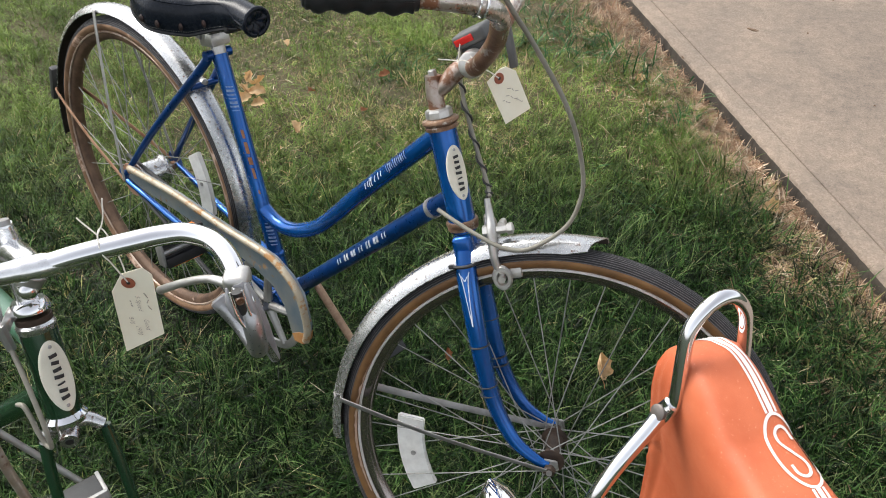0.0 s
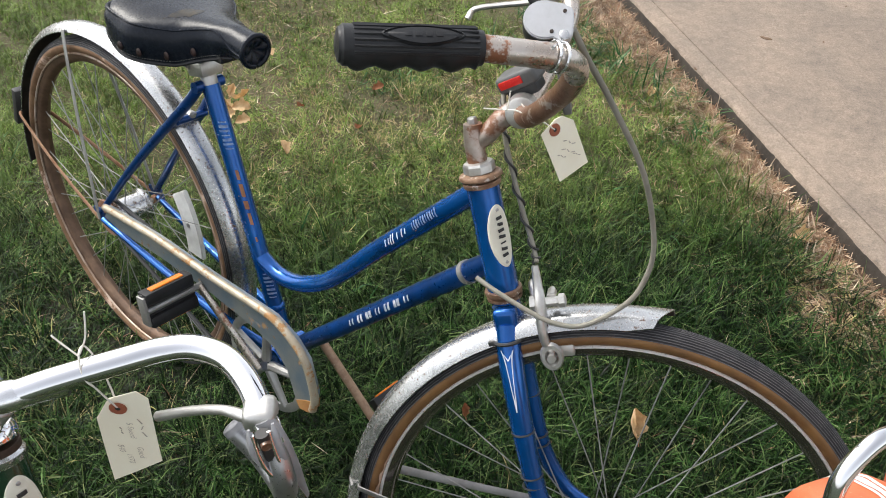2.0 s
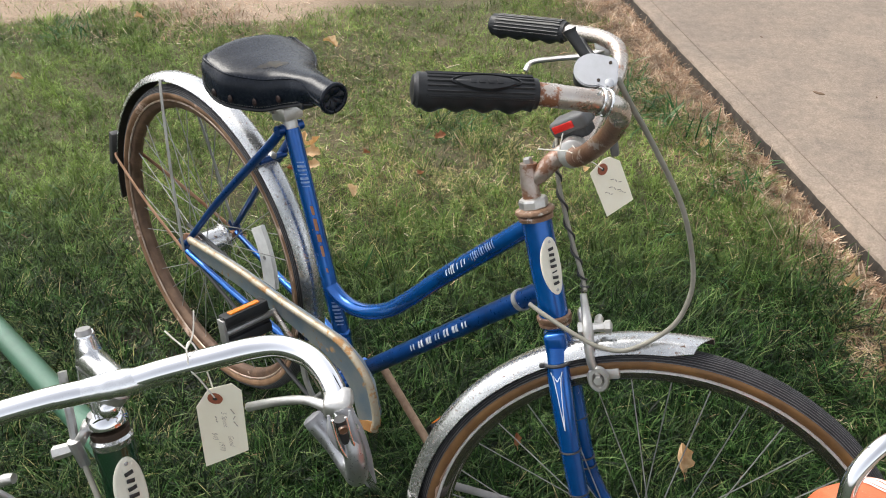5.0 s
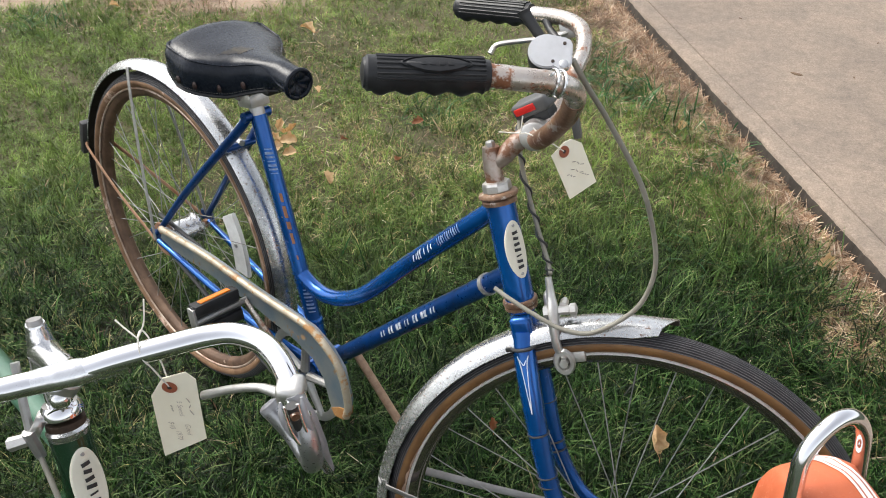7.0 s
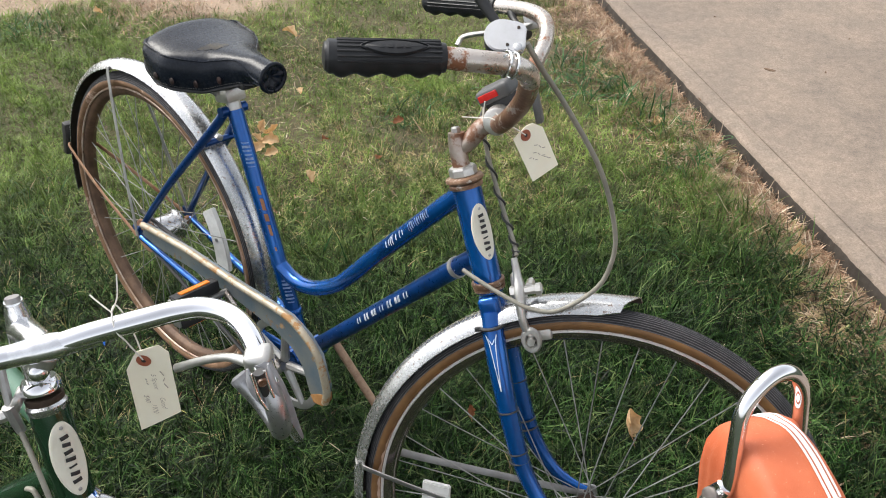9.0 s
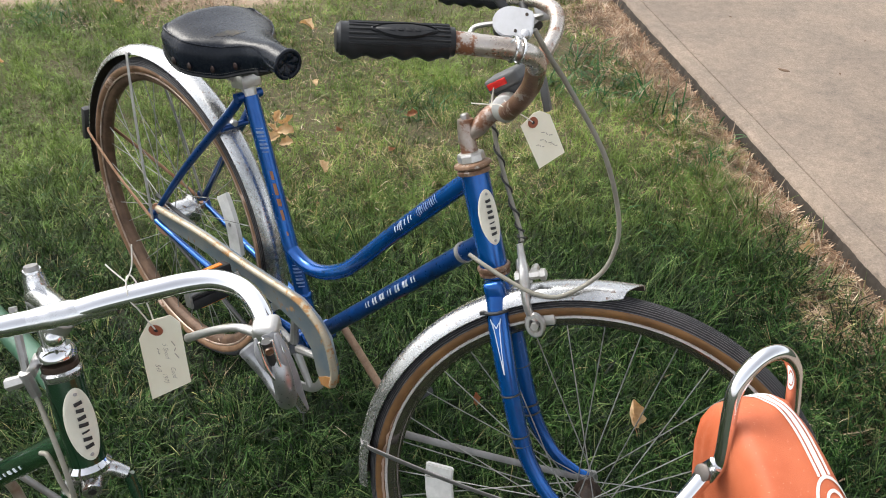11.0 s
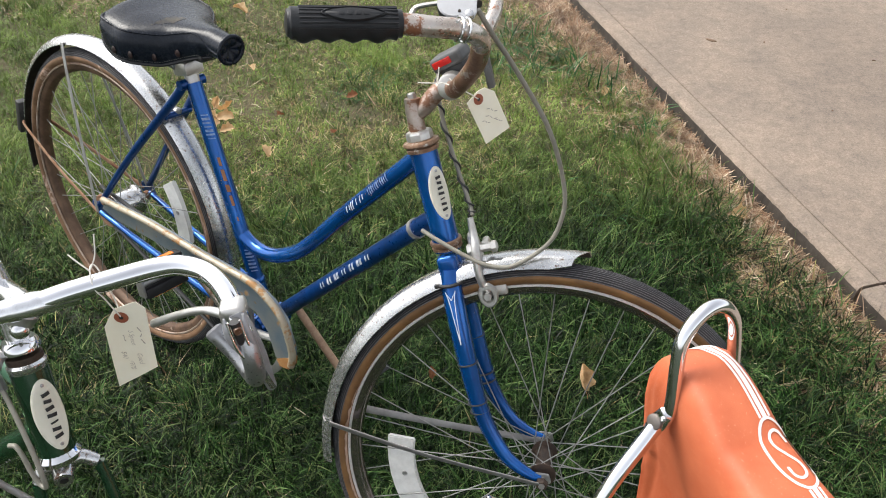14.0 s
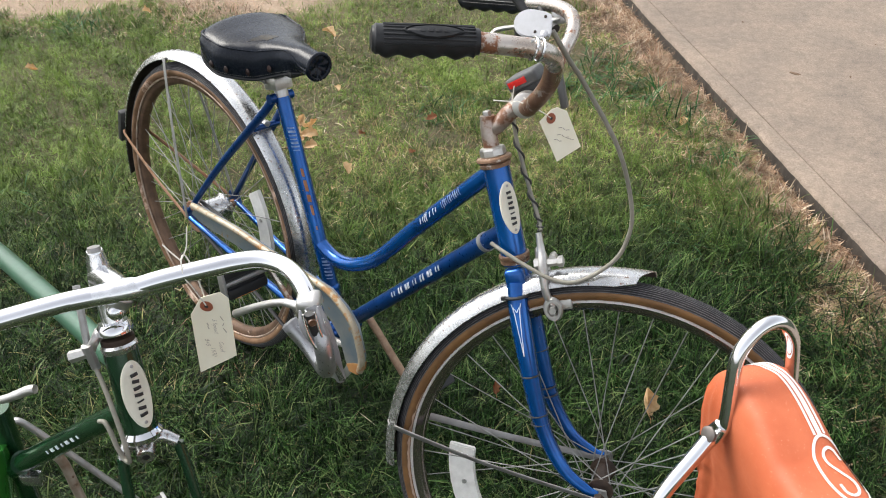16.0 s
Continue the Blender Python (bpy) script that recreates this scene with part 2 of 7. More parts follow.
def tube(pts, r, segs=14, n=6, cap=True, flat=None):
    """A round bar along a smooth line. r: a radius, or one for each end or point. flat: (axis, factor) squashes it."""
    line = smooth_line(pts, n) if len(pts) > 2 else [Vector(pts[0]).lerp(Vector(pts[1]), t / 4) for t in range(5)]
    rs = [r] * 2 if isinstance(r, (int, float)) else list(r)
    bm = bmesh.new()
    rings = []
    tan = (line[1] - line[0]).normalized()
    side = tan.orthogonal().normalized() if flat is None else (Vector(flat[0]) - tan * tan.dot(Vector(flat[0]))).normalized()
    for i, c in enumerate(line):
        t2 = (line[min(i + 1, len(line) - 1)] - line[max(i - 1, 0)]).normalized()
        side = (side - t2 * side.dot(t2)).normalized()
        up = t2.cross(side)
        w = i / (len(line) - 1) * (len(rs) - 1)
        k = min(int(w), len(rs) - 2)
        rad = rs[k] + (rs[k + 1] - rs[k]) * (w - k)
        sq = flat[1] if flat else 1.0
        rings.append([bm.verts.new(c + rad * (math.cos(a) * side * sq + math.sin(a) * up)) for a in (math.tau * j / segs for j in range(segs))])
    for a, b in zip(rings, rings[1:]):
        for j in range(segs):
            bm.faces.new((a[j], a[(j + 1) % segs], b[(j + 1) % segs], b[j]))
    if cap:
        bm.faces.new(rings[0][::-1])
        bm.faces.new(rings[-1])
    bmesh.ops.recalc_face_normals(bm, faces=bm.faces)
    return bm


def lathe(profile, segs=32, axis="Z", closed=False):
    """Turns a profile of (radius, height) pairs round an axis."""
    bm = bmesh.new()
    rings = []
    for r, h in profile:
        ring = []
        for j in range(segs):
            a = math.tau * j / segs
            x, y = r * math.cos(a), r * math.sin(a)
            ring.append(bm.verts.new({"Z": (x, y, h), "Y": (x, h, y), "X": (h, x, y)}[axis]))
        rings.append(ring)
    pairs = list(zip(rings, rings[1:])) + ([(rings[-1], rings[0])] if closed else [])
    for a, b in pairs:
        for j in range(segs):
            bm.faces.new((a[j], a[(j + 1) % segs], b[(j + 1) % segs], b[j]))
    if not closed:
        for ring in (rings[0], rings[-1]):
            if (ring[0].co - ring[segs // 2].co).length > 1e-4:
                bm.faces.new(ring)
    bmesh.ops.remove_doubles(bm, verts=bm.verts, dist=1e-6)
    bmesh.ops.recalc_face_normals(bm, faces=bm.faces)
    return bm


def box(x, y, z, bevel=0.002, at=(0, 0, 0), segs=2):
    bm = bmesh.new()
    bmesh.ops.create_cube(bm, size=1.0, matrix=Matrix.Translation(at) @ Matrix.Diagonal((x, y, z, 1)))
    if bevel:
        bmesh.ops.bevel(bm, geom=bm.edges[:], offset=min(bevel, 0.45 * min(x, y, z)), segments=segs, affect="EDGES", profile=0.6)
    return bm


def slab(outline, axis_vec, depth, bevel=0.0):
    """A plate: an outline of points pushed along a way, with rounded rims."""
    bm = bmesh.new()
    vs = [bm.verts.new(p) for p in outline]
    f = bm.faces.new(vs)
    ext = bmesh.ops.extrude_face_region(bm, geom=[f])
    bmesh.ops.translate(bm, verts=[v for v in ext["geom"] if isinstance(v, bmesh.types.BMVert)], vec=Vector(axis_vec) * depth)
    if bevel:
        edges = [e for e in bm.edges if len(e.link_faces) == 2 and e.calc_face_angle(0) > 1.0]
        bmesh.ops.bevel(bm, geom=edges, offset=bevel, segments=2, affect="EDGES")
    bmesh.ops.recalc_face_normals(bm, faces=bm.faces)
    return bm


def arc_band(r, half, crown, a0, a1, n=40, thick=0.0012, drop=0.010):
    """A mudguard blade round the y axis: an arched strip with rolled-in edges, from angle a0 to a1 (degrees, 0 ahead, 90 up)."""
    prof = []
    for k in range(9):
        s = -1 + k / 4
        prof.append((s * half, r - crown * abs(s) ** 2.6 - (drop if abs(s) == 1 else 0)))
    outer = prof
    inner = [(y * 0.96, q - thick) for y, q in prof][::-1]
    loop = outer + inner
    bm = bmesh.new()
    rings = []
    for i in range(n + 1):
        a = radians(a0 + (a1 - a0) * i / n)
        rings.append([bm.verts.new((q * math.cos(a), y, q * math.sin(a))) for y, q in loop])
    m = len(loop)
    for a, b in zip(rings, rings[1:]):
        for j in range(m):
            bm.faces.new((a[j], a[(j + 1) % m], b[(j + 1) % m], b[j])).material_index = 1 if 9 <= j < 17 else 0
    bm.faces.new(rings[0])
    bm.faces.new(rings[-1][::-1])
    bmesh.ops.recalc_face_normals(bm, faces=bm.faces)
    return bm


# ---------------------------------------------------------------- ground
EDGE_X, EDGE_Y, EDGE_SLOPE = 0.6400, 3.062, -0.2275


def edge_x(y):
    return EDGE_X + EDGE_SLOPE * (y - EDGE_Y)


def soil(x, y):
    near = 1 / (1 + math.exp(min(max((edge_x(y) - x - 0.25) * 14, -50), 50)))
    t = min(max((0.30 - x) / 0.65, 0), 1)      # the lawn falls away from the pavement
    return -0.062 - 0.042 * t * t * (3 - 2 * t) + 0.042 * near + 0.010 * noise.noise((x * 1.7, y * 1.7, 0)) + 0.004 * noise.noise((x * 9, y * 9, 3))


def ground_material():
    m = bpy.data.materials.new("soil_and_thatch")
    m.use_nodes = True
    nt = m.node_tree
    b = nt.nodes["Principled BSDF"]
    co = nt.nodes.new("ShaderNodeTexCoord")
    n1, n2 = nt.nodes.new("ShaderNodeTexNoise"), nt.nodes.new("ShaderNodeTexNoise")
    n1.inputs["Scale"].default_value, n2.inputs["Scale"].default_value = 2.2, 90
    n1.inputs["Detail"].default_value = n2.inputs["Detail"].default_value = 8
    r1, r2 = nt.nodes.new("ShaderNodeValToRGB"), nt.nodes.new("ShaderNodeValToRGB")
    for n, r in ((n1, r1), (n2, r2)):
        nt.links.new(co.outputs["Object"], n.inputs["Vector"])
        nt.links.new(n.outputs["Fac"], r.inputs[0])
    # near-black: the shade down between the blades is put into the soil colour
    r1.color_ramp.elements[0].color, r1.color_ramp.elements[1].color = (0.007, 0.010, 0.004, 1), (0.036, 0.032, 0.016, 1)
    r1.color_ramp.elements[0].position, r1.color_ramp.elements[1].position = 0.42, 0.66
    r2.color_ramp.elements[0].color, r2.color_ramp.elements[1].color = (0.5, 0.5, 0.5, 1), (1.2, 1.2, 1.2, 1)
    mul = nt.nodes.new("ShaderNodeMix")
    mul.data_type, mul.blend_type = "RGBA", "MULTIPLY"
    mul.inputs[0].default_value = 1
    nt.links.new(r1.outputs[0], mul.inputs[6])
    nt.links.new(r2.outputs[0], mul.inputs[7])
    # trodden pale earth far out on the lawn and along the pavement
    sep = nt.nodes.new("ShaderNodeSeparateXYZ")
    nt.links.new(co.outputs["Object"], sep.inputs[0])
    far = nt.nodes.new("ShaderNodeMapRange")
    far.inputs[1].default_value, far.inputs[2].default_value = 3.18, 3.36
    nt.links.new(sep.outputs[1], far.inputs[0])
    line = nt.nodes.new("ShaderNodeMath")
    line.operation = "MULTIPLY_ADD"
    line.inputs[1].default_value = -EDGE_SLOPE
    nt.links.new(sep.outputs[1], line.inputs[0])
    nt.links.new(sep.outputs[0], line.inputs[2])
    rim = nt.nodes.new("ShaderNodeMapRange")
    c0 = EDGE_X - EDGE_SLOPE * EDGE_Y
    rim.inputs[1].default_value, rim.inputs[2].default_value, rim.inputs[4].default_value = c0 - 0.30, c0 - 0.12, 0.85
    nt.links.new(line.outputs[0], rim.inputs[0])
    def limit(value, source, lo, hi):
        """Fades a mask out as the source runs from lo to hi."""
        fade = nt.nodes.new("ShaderNodeMapRange")
        fade.inputs[1].default_value, fade.inputs[2].default_value, fade.inputs[3].default_value, fade.inputs[4].default_value = min(lo, hi), max(lo, hi), 1.0 if lo < hi else 0.0, 0.0 if lo < hi else 1.0
        nt.links.new(source, fade.inputs[0])
        mult = nt.nodes.new("ShaderNodeMath")
        mult.operation = "MULTIPLY"
        nt.links.new(value, mult.inputs[0])
        nt.links.new(fade.outputs[0], mult.inputs[1])
        return mult.outputs[0]

    patch = limit(limit(limit(far.outputs[0], sep.outputs[1], 3.6, 4.0), sep.outputs[0], -0.8, -0.3), sep.outputs[0], -2.6, -3.2)
    strip = limit(rim.outputs[0], line.outputs[0], c0 + 0.10, c0 + 0.20)
    big = nt.nodes.new("ShaderNodeMath")
    big.operation = "MAXIMUM"
    nt.links.new(patch, big.inputs[0])
    nt.links.new(strip, big.inputs[1])
    earth = nt.nodes.new("ShaderNodeMix")
    earth.data_type = "RGBA"
    nt.links.new(big.outputs[0], earth.inputs[0])
    worn = nt.nodes.new("ShaderNodeMapRange")   # pale thatch under the thinner back lawn
    worn.inputs[1].default_value, worn.inputs[2].default_value, worn.inputs[4].default_value = 1.6, 2.3, 0.5
    nt.links.new(sep.outputs[1], worn.inputs[0])
    thatch, tone = nt.nodes.new("ShaderNodeMix"), nt.nodes.new("ShaderNodeMix")
    tone.data_type, tone.blend_type, thatch.data_type = "RGBA", "MULTIPLY", "RGBA"
    tone.inputs[0].default_value, tone.inputs[6].default_value = 1, (0.17, 0.14, 0.07, 1)
    nt.links.new(r2.outputs[0], tone.inputs[7])
    nt.links.new(limit(worn.outputs[0], sep.outputs[1], 4.2, 5.4), thatch.inputs[0])
    nt.links.new(mul.outputs[2], thatch.inputs[6])
    nt.links.new(tone.outputs[2], thatch.inputs[7])
    # the lawn goes on all round, too far out for single blades
    away = nt.nodes.new("ShaderNodeVectorMath")
    away.operation, away.inputs[1].default_value = "DISTANCE", (-0.6, 1.5, 0)
    nt.links.new(co.outputs["Object"], away.inputs[0])
    out = nt.nodes.new("ShaderNodeMapRange")
    out.inputs[1].default_value, out.inputs[2].default_value = 2.5, 3.5
    nt.links.new(away.outputs["Value"], out.inputs[0])
    sward, lawn = nt.nodes.new("ShaderNodeMix"), nt.nodes.new("ShaderNodeMix")
    sward.data_type, sward.blend_type, lawn.data_type = "RGBA", "MULTIPLY", "RGBA"
    sward.inputs[0].default_value, sward.inputs[6].default_value = 1, (0.017, 0.031, 0.009, 1)
    nt.links.new(r2.outputs[0], sward.inputs[7])
    nt.links.new(out.outputs[0], lawn.inputs[0])
    nt.links.new(thatch.outputs[2], lawn.inputs[6])
    nt.links.new(sward.outputs[2], lawn.inputs[7])
    nt.links.new(lawn.outputs[2], earth.inputs[6])
    pale = nt.nodes.new("ShaderNodeMix")
    pale.data_type, pale.blend_type = "RGBA", "MULTIPLY"
    pale.inputs[0].default_value = 1
    two = nt.nodes.new("ShaderNodeMix")
    two.data_type = "RGBA"
    two.inputs[6].default_value, two.inputs[7].default_value = (0.13, 0.080, 0.050, 1), (0.38, 0.285, 0.205, 1)
    nt.links.new(patch, two.inputs[0])
    nt.links.new(two.outputs[2], pale.inputs[6])
    nt.links.new(r2.outputs[0], pale.inputs[7])
    nt.links.new(pale.outputs[2], earth.inputs[7])
    nt.links.new(earth.outputs[2], b.inputs["Base Color"])
    b.inputs["Roughness"].default_value = 0.95
    bp = nt.nodes.new("ShaderNodeBump")
    bp.inputs["Strength"].default_value, bp.inputs["Distance"].default_value = 0.8, 0.01
    nt.links.new(n2.outputs["Fac"], bp.inputs["Height"])
    nt.links.new(bp.outputs[0], b.inputs["Normal"])
    return m


def build_ground():
    xs = np.concatenate([[-600, -60, -12, -5], np.arange(-3.2, 3.0, 0.06), [5, 12, 60, 600]])
    ys = np.concatenate([[-600, -60, -12, -4, -1.5], np.arange(-0.6, 5.4, 0.06), [7, 12, 60, 600]])
    verts = [(x, y, soil(x, y)) for y in ys for x in xs]
    w = len(xs)
    faces = [(j * w + i, j * w + i + 1, (j + 1) * w + i + 1, (j + 1) * w + i) for j in range(len(ys) - 1) for i in range(w - 1)]
    me = bpy.data.meshes.new("ground")
    me.from_pydata(verts, [], faces)
    for p in me.polygons:
        p.use_smooth = True
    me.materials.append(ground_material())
    tagged(new("ground", me), "lawn soil with brown thatch under the grass", "ground", kind="structure")


build_ground()


def concrete_material():
    m = bpy.data.materials.new("broom_finished_concrete")
    m.use_nodes = True
    nt = m.node_tree
    b = nt.nodes["Principled BSDF"]
    co = nt.nodes.new("ShaderNodeTexCoord")
    layers = []
    for sc, lo, hi, a, c in ((1.6, 0.35, 0.7, (0.198, 0.157, 0.126), (0.255, 0.202, 0.160)), (7, 0.3, 0.72, (0.84, 0.845, 0.85), (1.10, 1.08, 1.05)), (34, 0.32, 0.7, (0.84, 0.84, 0.84), (1.1, 1.1, 1.1)), (130, 0.34, 0.66, (0.84, 0.84, 0.84), (1.11, 1.11, 1.10)), (420, 0.34, 0.7, (0.78, 0.78, 0.78), (1.2, 1.2, 1.2))):
        n, r = nt.nodes.new("ShaderNodeTexNoise"), nt.nodes.new("ShaderNodeValToRGB")
        n.inputs["Scale"].default_value, n.inputs["Detail"].default_value = sc, 8
        nt.links.new(co.outputs["Object"], n.inputs["Vector"])
        nt.links.new(n.outputs["Fac"], r.inputs[0])
        r.color_ramp.elements[0].position, r.color_ramp.elements[1].position = lo, hi
        r.color_ramp.elements[0].color, r.color_ramp.elements[1].color = (*a, 1), (*c, 1)
        layers.append((n, r))
    out = layers[0][1].outputs[0]
    for n, r in layers[1:]:
        mul = nt.nodes.new("ShaderNodeMix")
        mul.data_type, mul.blend_type = "RGBA", "MULTIPLY"
        mul.inputs[0].default_value = 1
        nt.links.new(out, mul.inputs[6])
        nt.links.new(r.outputs[0], mul.inputs[7])
        out = mul.outputs[2]
    nt.links.new(out, b.inputs["Base Color"])
    b.inputs["Roughness"].default_value = 0.85
    bp = nt.nodes.new("ShaderNodeBump")
    bp.inputs["Strength"].default_value, bp.inputs["Distance"].default_value = 0.35, 0.003
    nt.links.new(layers[3][0].outputs["Fac"], bp.inputs["Height"])
    nt.links.new(bp.outputs[0], b.inputs["Normal"])
    return m


CONCRETE = concrete_material()
STAINED = surf("soil_stained_concrete", (0.026, 0.021, 0.016), (0.055, 0.044, 0.034), 14, 0.9, 0, 0.6, 120, ((0.2, 0.17, 0.13), 0.12, 30, 0.9, 0))


def build_pavement():
    """Slabs along the lawn, each with a tooled edge groove, a rounded arris and a joint between them."""
    top, deep = 0.03, 0.14
    root = thing("pavement", Matrix.Identity(4), "tan weathered concrete pavement with a tooled edge beside the lawn", "pavement", kind="structure")
    ln = math.hypot(1, EDGE_SLOPE)
    along = Vector((EDGE_SLOPE, 1, 0)) / ln
    across = Vector((1, -EDGE_SLOPE, 0)) / ln
    start = Vector((edge_x(1.285), 1.285, 0))
    prof = [(0.0, -deep), (0.0, -0.022), (0.002, -0.012), (0.006, -0.004), (0.014, 0.0), (0.0588, 0.0), (0.0600, -0.0050), (0.0618, -0.0050), (0.0630, 0.0), (1.5, 0.0), (1.5, -deep)]
    for i in range(-5, 6):
        a0, a1 = i * 2.6 + 0.004, (i + 1) * 2.6 - 0.004
        bm = bmesh.new()
        rows = []
        steps = 420 if -2 < i < 2 else 4
        for k in range(steps + 1):
            s = a0 + (a1 - a0) * k / steps
            row = []
            for q, (c, h) in enumerate(prof):
                wob = 0.004 * noise.noise((s * 6, 0, 1)) + 0.0030 * noise.noise((s * 33, q * 0.3, 5)) + 0.0022 * noise.noise((s * 90, q * 0.6, 8)) if q < 5 else 0
                row.append(bm.verts.new(start + along * s + across * (c + wob) + Vector((0, 0, top + h))))
            rows.append(row)
        for a, b in zip(rows, rows[1:]):
            for j in range(len(prof) - 1):
                bm.faces.new((a[j], a[j + 1], b[j + 1], b[j])).material_index = 1 if j < 2 else 0
        bm.faces.new(rows[0])
        bm.faces.new(rows[-1][::-1])
        bmesh.ops.recalc_face_normals(bm, faces=bm.faces)
        part("slab", bm, CONCRETE, root).data.materials.append(STAINED)


build_pavement()


def blade_material(name, tones, dry, dry_bias):
    """Blades: each its own tone, with a drift to straw colour where the lawn is dry."""
    m = bpy.data.materials.new(name)
    m.use_nodes = True
    nt = m.node_tree
    b = nt.nodes["Principled BSDF"]
    geo = nt.nodes.new("ShaderNodeNewGeometry")
    r = nt.nodes.new("ShaderNodeValToRGB")
    el = r.color_ramp.elements
    while len(el) < len(tones):
        el.new(0.5)
    for i, c in enumerate(tones):
        el[i].position, el[i].color = i / (len(tones) - 1), (*c, 1)
    nt.links.new(geo.outputs["Random Per Island"], r.inputs[0])
    n = nt.nodes.new("ShaderNodeTexNoise")
    n.inputs["Scale"].default_value, n.inputs["Detail"].default_value = 2.4, 4
    nt.links.new(geo.outputs["Position"], n.inputs["Vector"])
    sep = nt.nodes.new("ShaderNodeSeparateXYZ")
    nt.links.new(geo.outputs["Position"], sep.inputs[0])
    far = nt.nodes.new("ShaderNodeMapRange")
    far.inputs[1].default_value, far.inputs[2].default_value, far.inputs[3].default_value, far.inputs[4].default_value = 1.42, 2.12, 0.0, dry_bias
    nt.links.new(sep.outputs[1], far.inputs[0])
    add = nt.nodes.new("ShaderNodeMath")
    add.operation = "MULTIPLY_ADD"
    nt.links.new(n.outputs["Fac"], add.inputs[0])
    nt.links.new(far.outputs[0], add.inputs[1])
    wh = nt.nodes.new("ShaderNodeTexWhiteNoise")
    wh.noise_dimensions = "1D"
    nt.links.new(geo.outputs["Random Per Island"], wh.inputs["W"])
    sc = nt.nodes.new("ShaderNodeMath")
    sc.operation = "MULTIPLY_ADD"
    sc.inputs[1].default_value, sc.inputs[2].default_value = 0.30, -0.30
    nt.links.new(wh.outputs["Value"], sc.inputs[0])
    nt.links.new(sc.outputs[0], add.inputs[2])
    cl = nt.nodes.new("ShaderNodeClamp")
    nt.links.new(add.outputs[0], cl.inputs[0])
    mx = nt.nodes.new("ShaderNodeMix")
    mx.data_type = "RGBA"
    nt.links.new(cl.outputs[0], mx.inputs[0])
    nt.links.new(r.outputs[0], mx.inputs[6])
    mx.inputs[7].default_value = (*dry, 1)
    tuft = nt.nodes.new("ShaderNodeTexNoise")
    tuft.inputs["Scale"].default_value, tuft.inputs["Detail"].default_value = 19, 3
    nt.links.new(geo.outputs["Position"], tuft.inputs["Vector"])
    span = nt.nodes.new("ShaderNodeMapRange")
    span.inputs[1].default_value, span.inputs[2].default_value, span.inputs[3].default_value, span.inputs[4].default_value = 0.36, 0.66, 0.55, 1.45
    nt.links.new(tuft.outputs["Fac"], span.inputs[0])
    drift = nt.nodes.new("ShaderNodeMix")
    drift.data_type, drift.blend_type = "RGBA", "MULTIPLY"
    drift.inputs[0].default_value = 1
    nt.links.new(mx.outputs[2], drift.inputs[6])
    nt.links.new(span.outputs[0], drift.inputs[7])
    mx = drift
    nt.links.new(mx.outputs[2], b.inputs["Base Color"])
    b.inputs["Roughness"].default_value = 0.45
    b.inputs["Specular IOR Level"].default_value = 0.16
    b.inputs["Subsurface Weight"].default_value = 0.0
    tr = nt.nodes.new("ShaderNodeBsdfTranslucent")
    nt.links.new(mx.outputs[2], tr.inputs[0])
    ms = nt.nodes.new("ShaderNodeMixShader")
    ms.inputs[0].default_value = 0.15
    nt.links.new(b.outputs[0], ms.inputs[1])
    nt.links.new(tr.outputs[0], ms.inputs[2])
    nt.links.new(ms.outputs[0], nt.nodes["Material Output"].inputs[0])
    return m


def cheap_noise(x, y, s, seed):
    rng = np.random.default_rng(seed)
    out = 0
    for k in range(5):
        a = rng.uniform(0, math.tau)
        f = s * rng.uniform(0.6, 1.9)
        out = out + np.sin(f * (x * math.cos(a) + y * math.sin(a)) + rng.uniform(0, math.tau))
    return out / 5


def soil_np(x, y):
    ex = EDGE_X + EDGE_SLOPE * (y - EDGE_Y)
    t = np.clip((0.30 - x) / 0.65, 0, 1)
    return -0.062 - 0.042 * t * t * (3 - 2 * t) + 0.042 / (1 + np.exp(np.clip((ex - x - 0.25) * 14, -50, 50))) - 0.006


def blades(name, x, y, h, width, lean, bend, material, label, lift=0.0, seed=1):
    """One mesh of many grass blades: each a tapered, bent ribbon of three spans."""
    rng = np.random.default_rng(seed)
    n = len(x)
    z = soil_np(x, y) + lift
    az = 3.0 * cheap_noise(x, y, 9, 21) + rng.normal(0, 2.2, n)
    dx, dy = np.cos(az), np.sin(az)
    tw = az + math.pi / 2 + rng.normal(0, 0.5, n)
    sx, sy = np.cos(tw), np.sin(tw)
    vs = np.zeros((n, 7, 3))
    for k, (s, ww) in enumerate(((0, 0.8), (0.4, 1.0), (0.75, 0.7), (1.0, 0.0))):
        ang = lean + bend * s
        r = h * s * np.sin(np.minimum(ang, 1.75))
        q = h * s * np.cos(np.minimum(ang, 1.55))
        cx, cy, cz = x + dx * r, y + dy * r, z + q
        if k < 3:
            vs[:, 2 * k] = np.stack([cx - sx * width * ww / 2, cy - sy * width * ww / 2, cz], -1)
            vs[:, 2 * k + 1] = np.stack([cx + sx * width * ww / 2, cy + sy * width * ww / 2, cz], -1)
        else:
            vs[:, 6] = np.stack([cx, cy, cz], -1)
    base = np.arange(n)[:, None] * 7
    tri = np.array([[0, 1, 3], [0, 3, 2], [2, 3, 5], [2, 5, 4], [4, 5, 6]]).reshape(-1)
    loops = (base + tri[None]).reshape(-1)
    me = bpy.data.meshes.new(name)
    me.vertices.add(n * 7)
    me.vertices.foreach_set("co", vs.reshape(-1))
    me.loops.add(len(loops))
    me.loops.foreach_set("vertex_index", loops.astype(np.int32))
    me.polygons.add(n * 5)
    me.polygons.foreach_set("loop_start", np.arange(n * 5, dtype=np.int32) * 3)
    me.update(calc_edges=True)
    me.validate()
    me.materials.append(material)
    return tagged(new(name, me), label, "grass", kind="stuff")


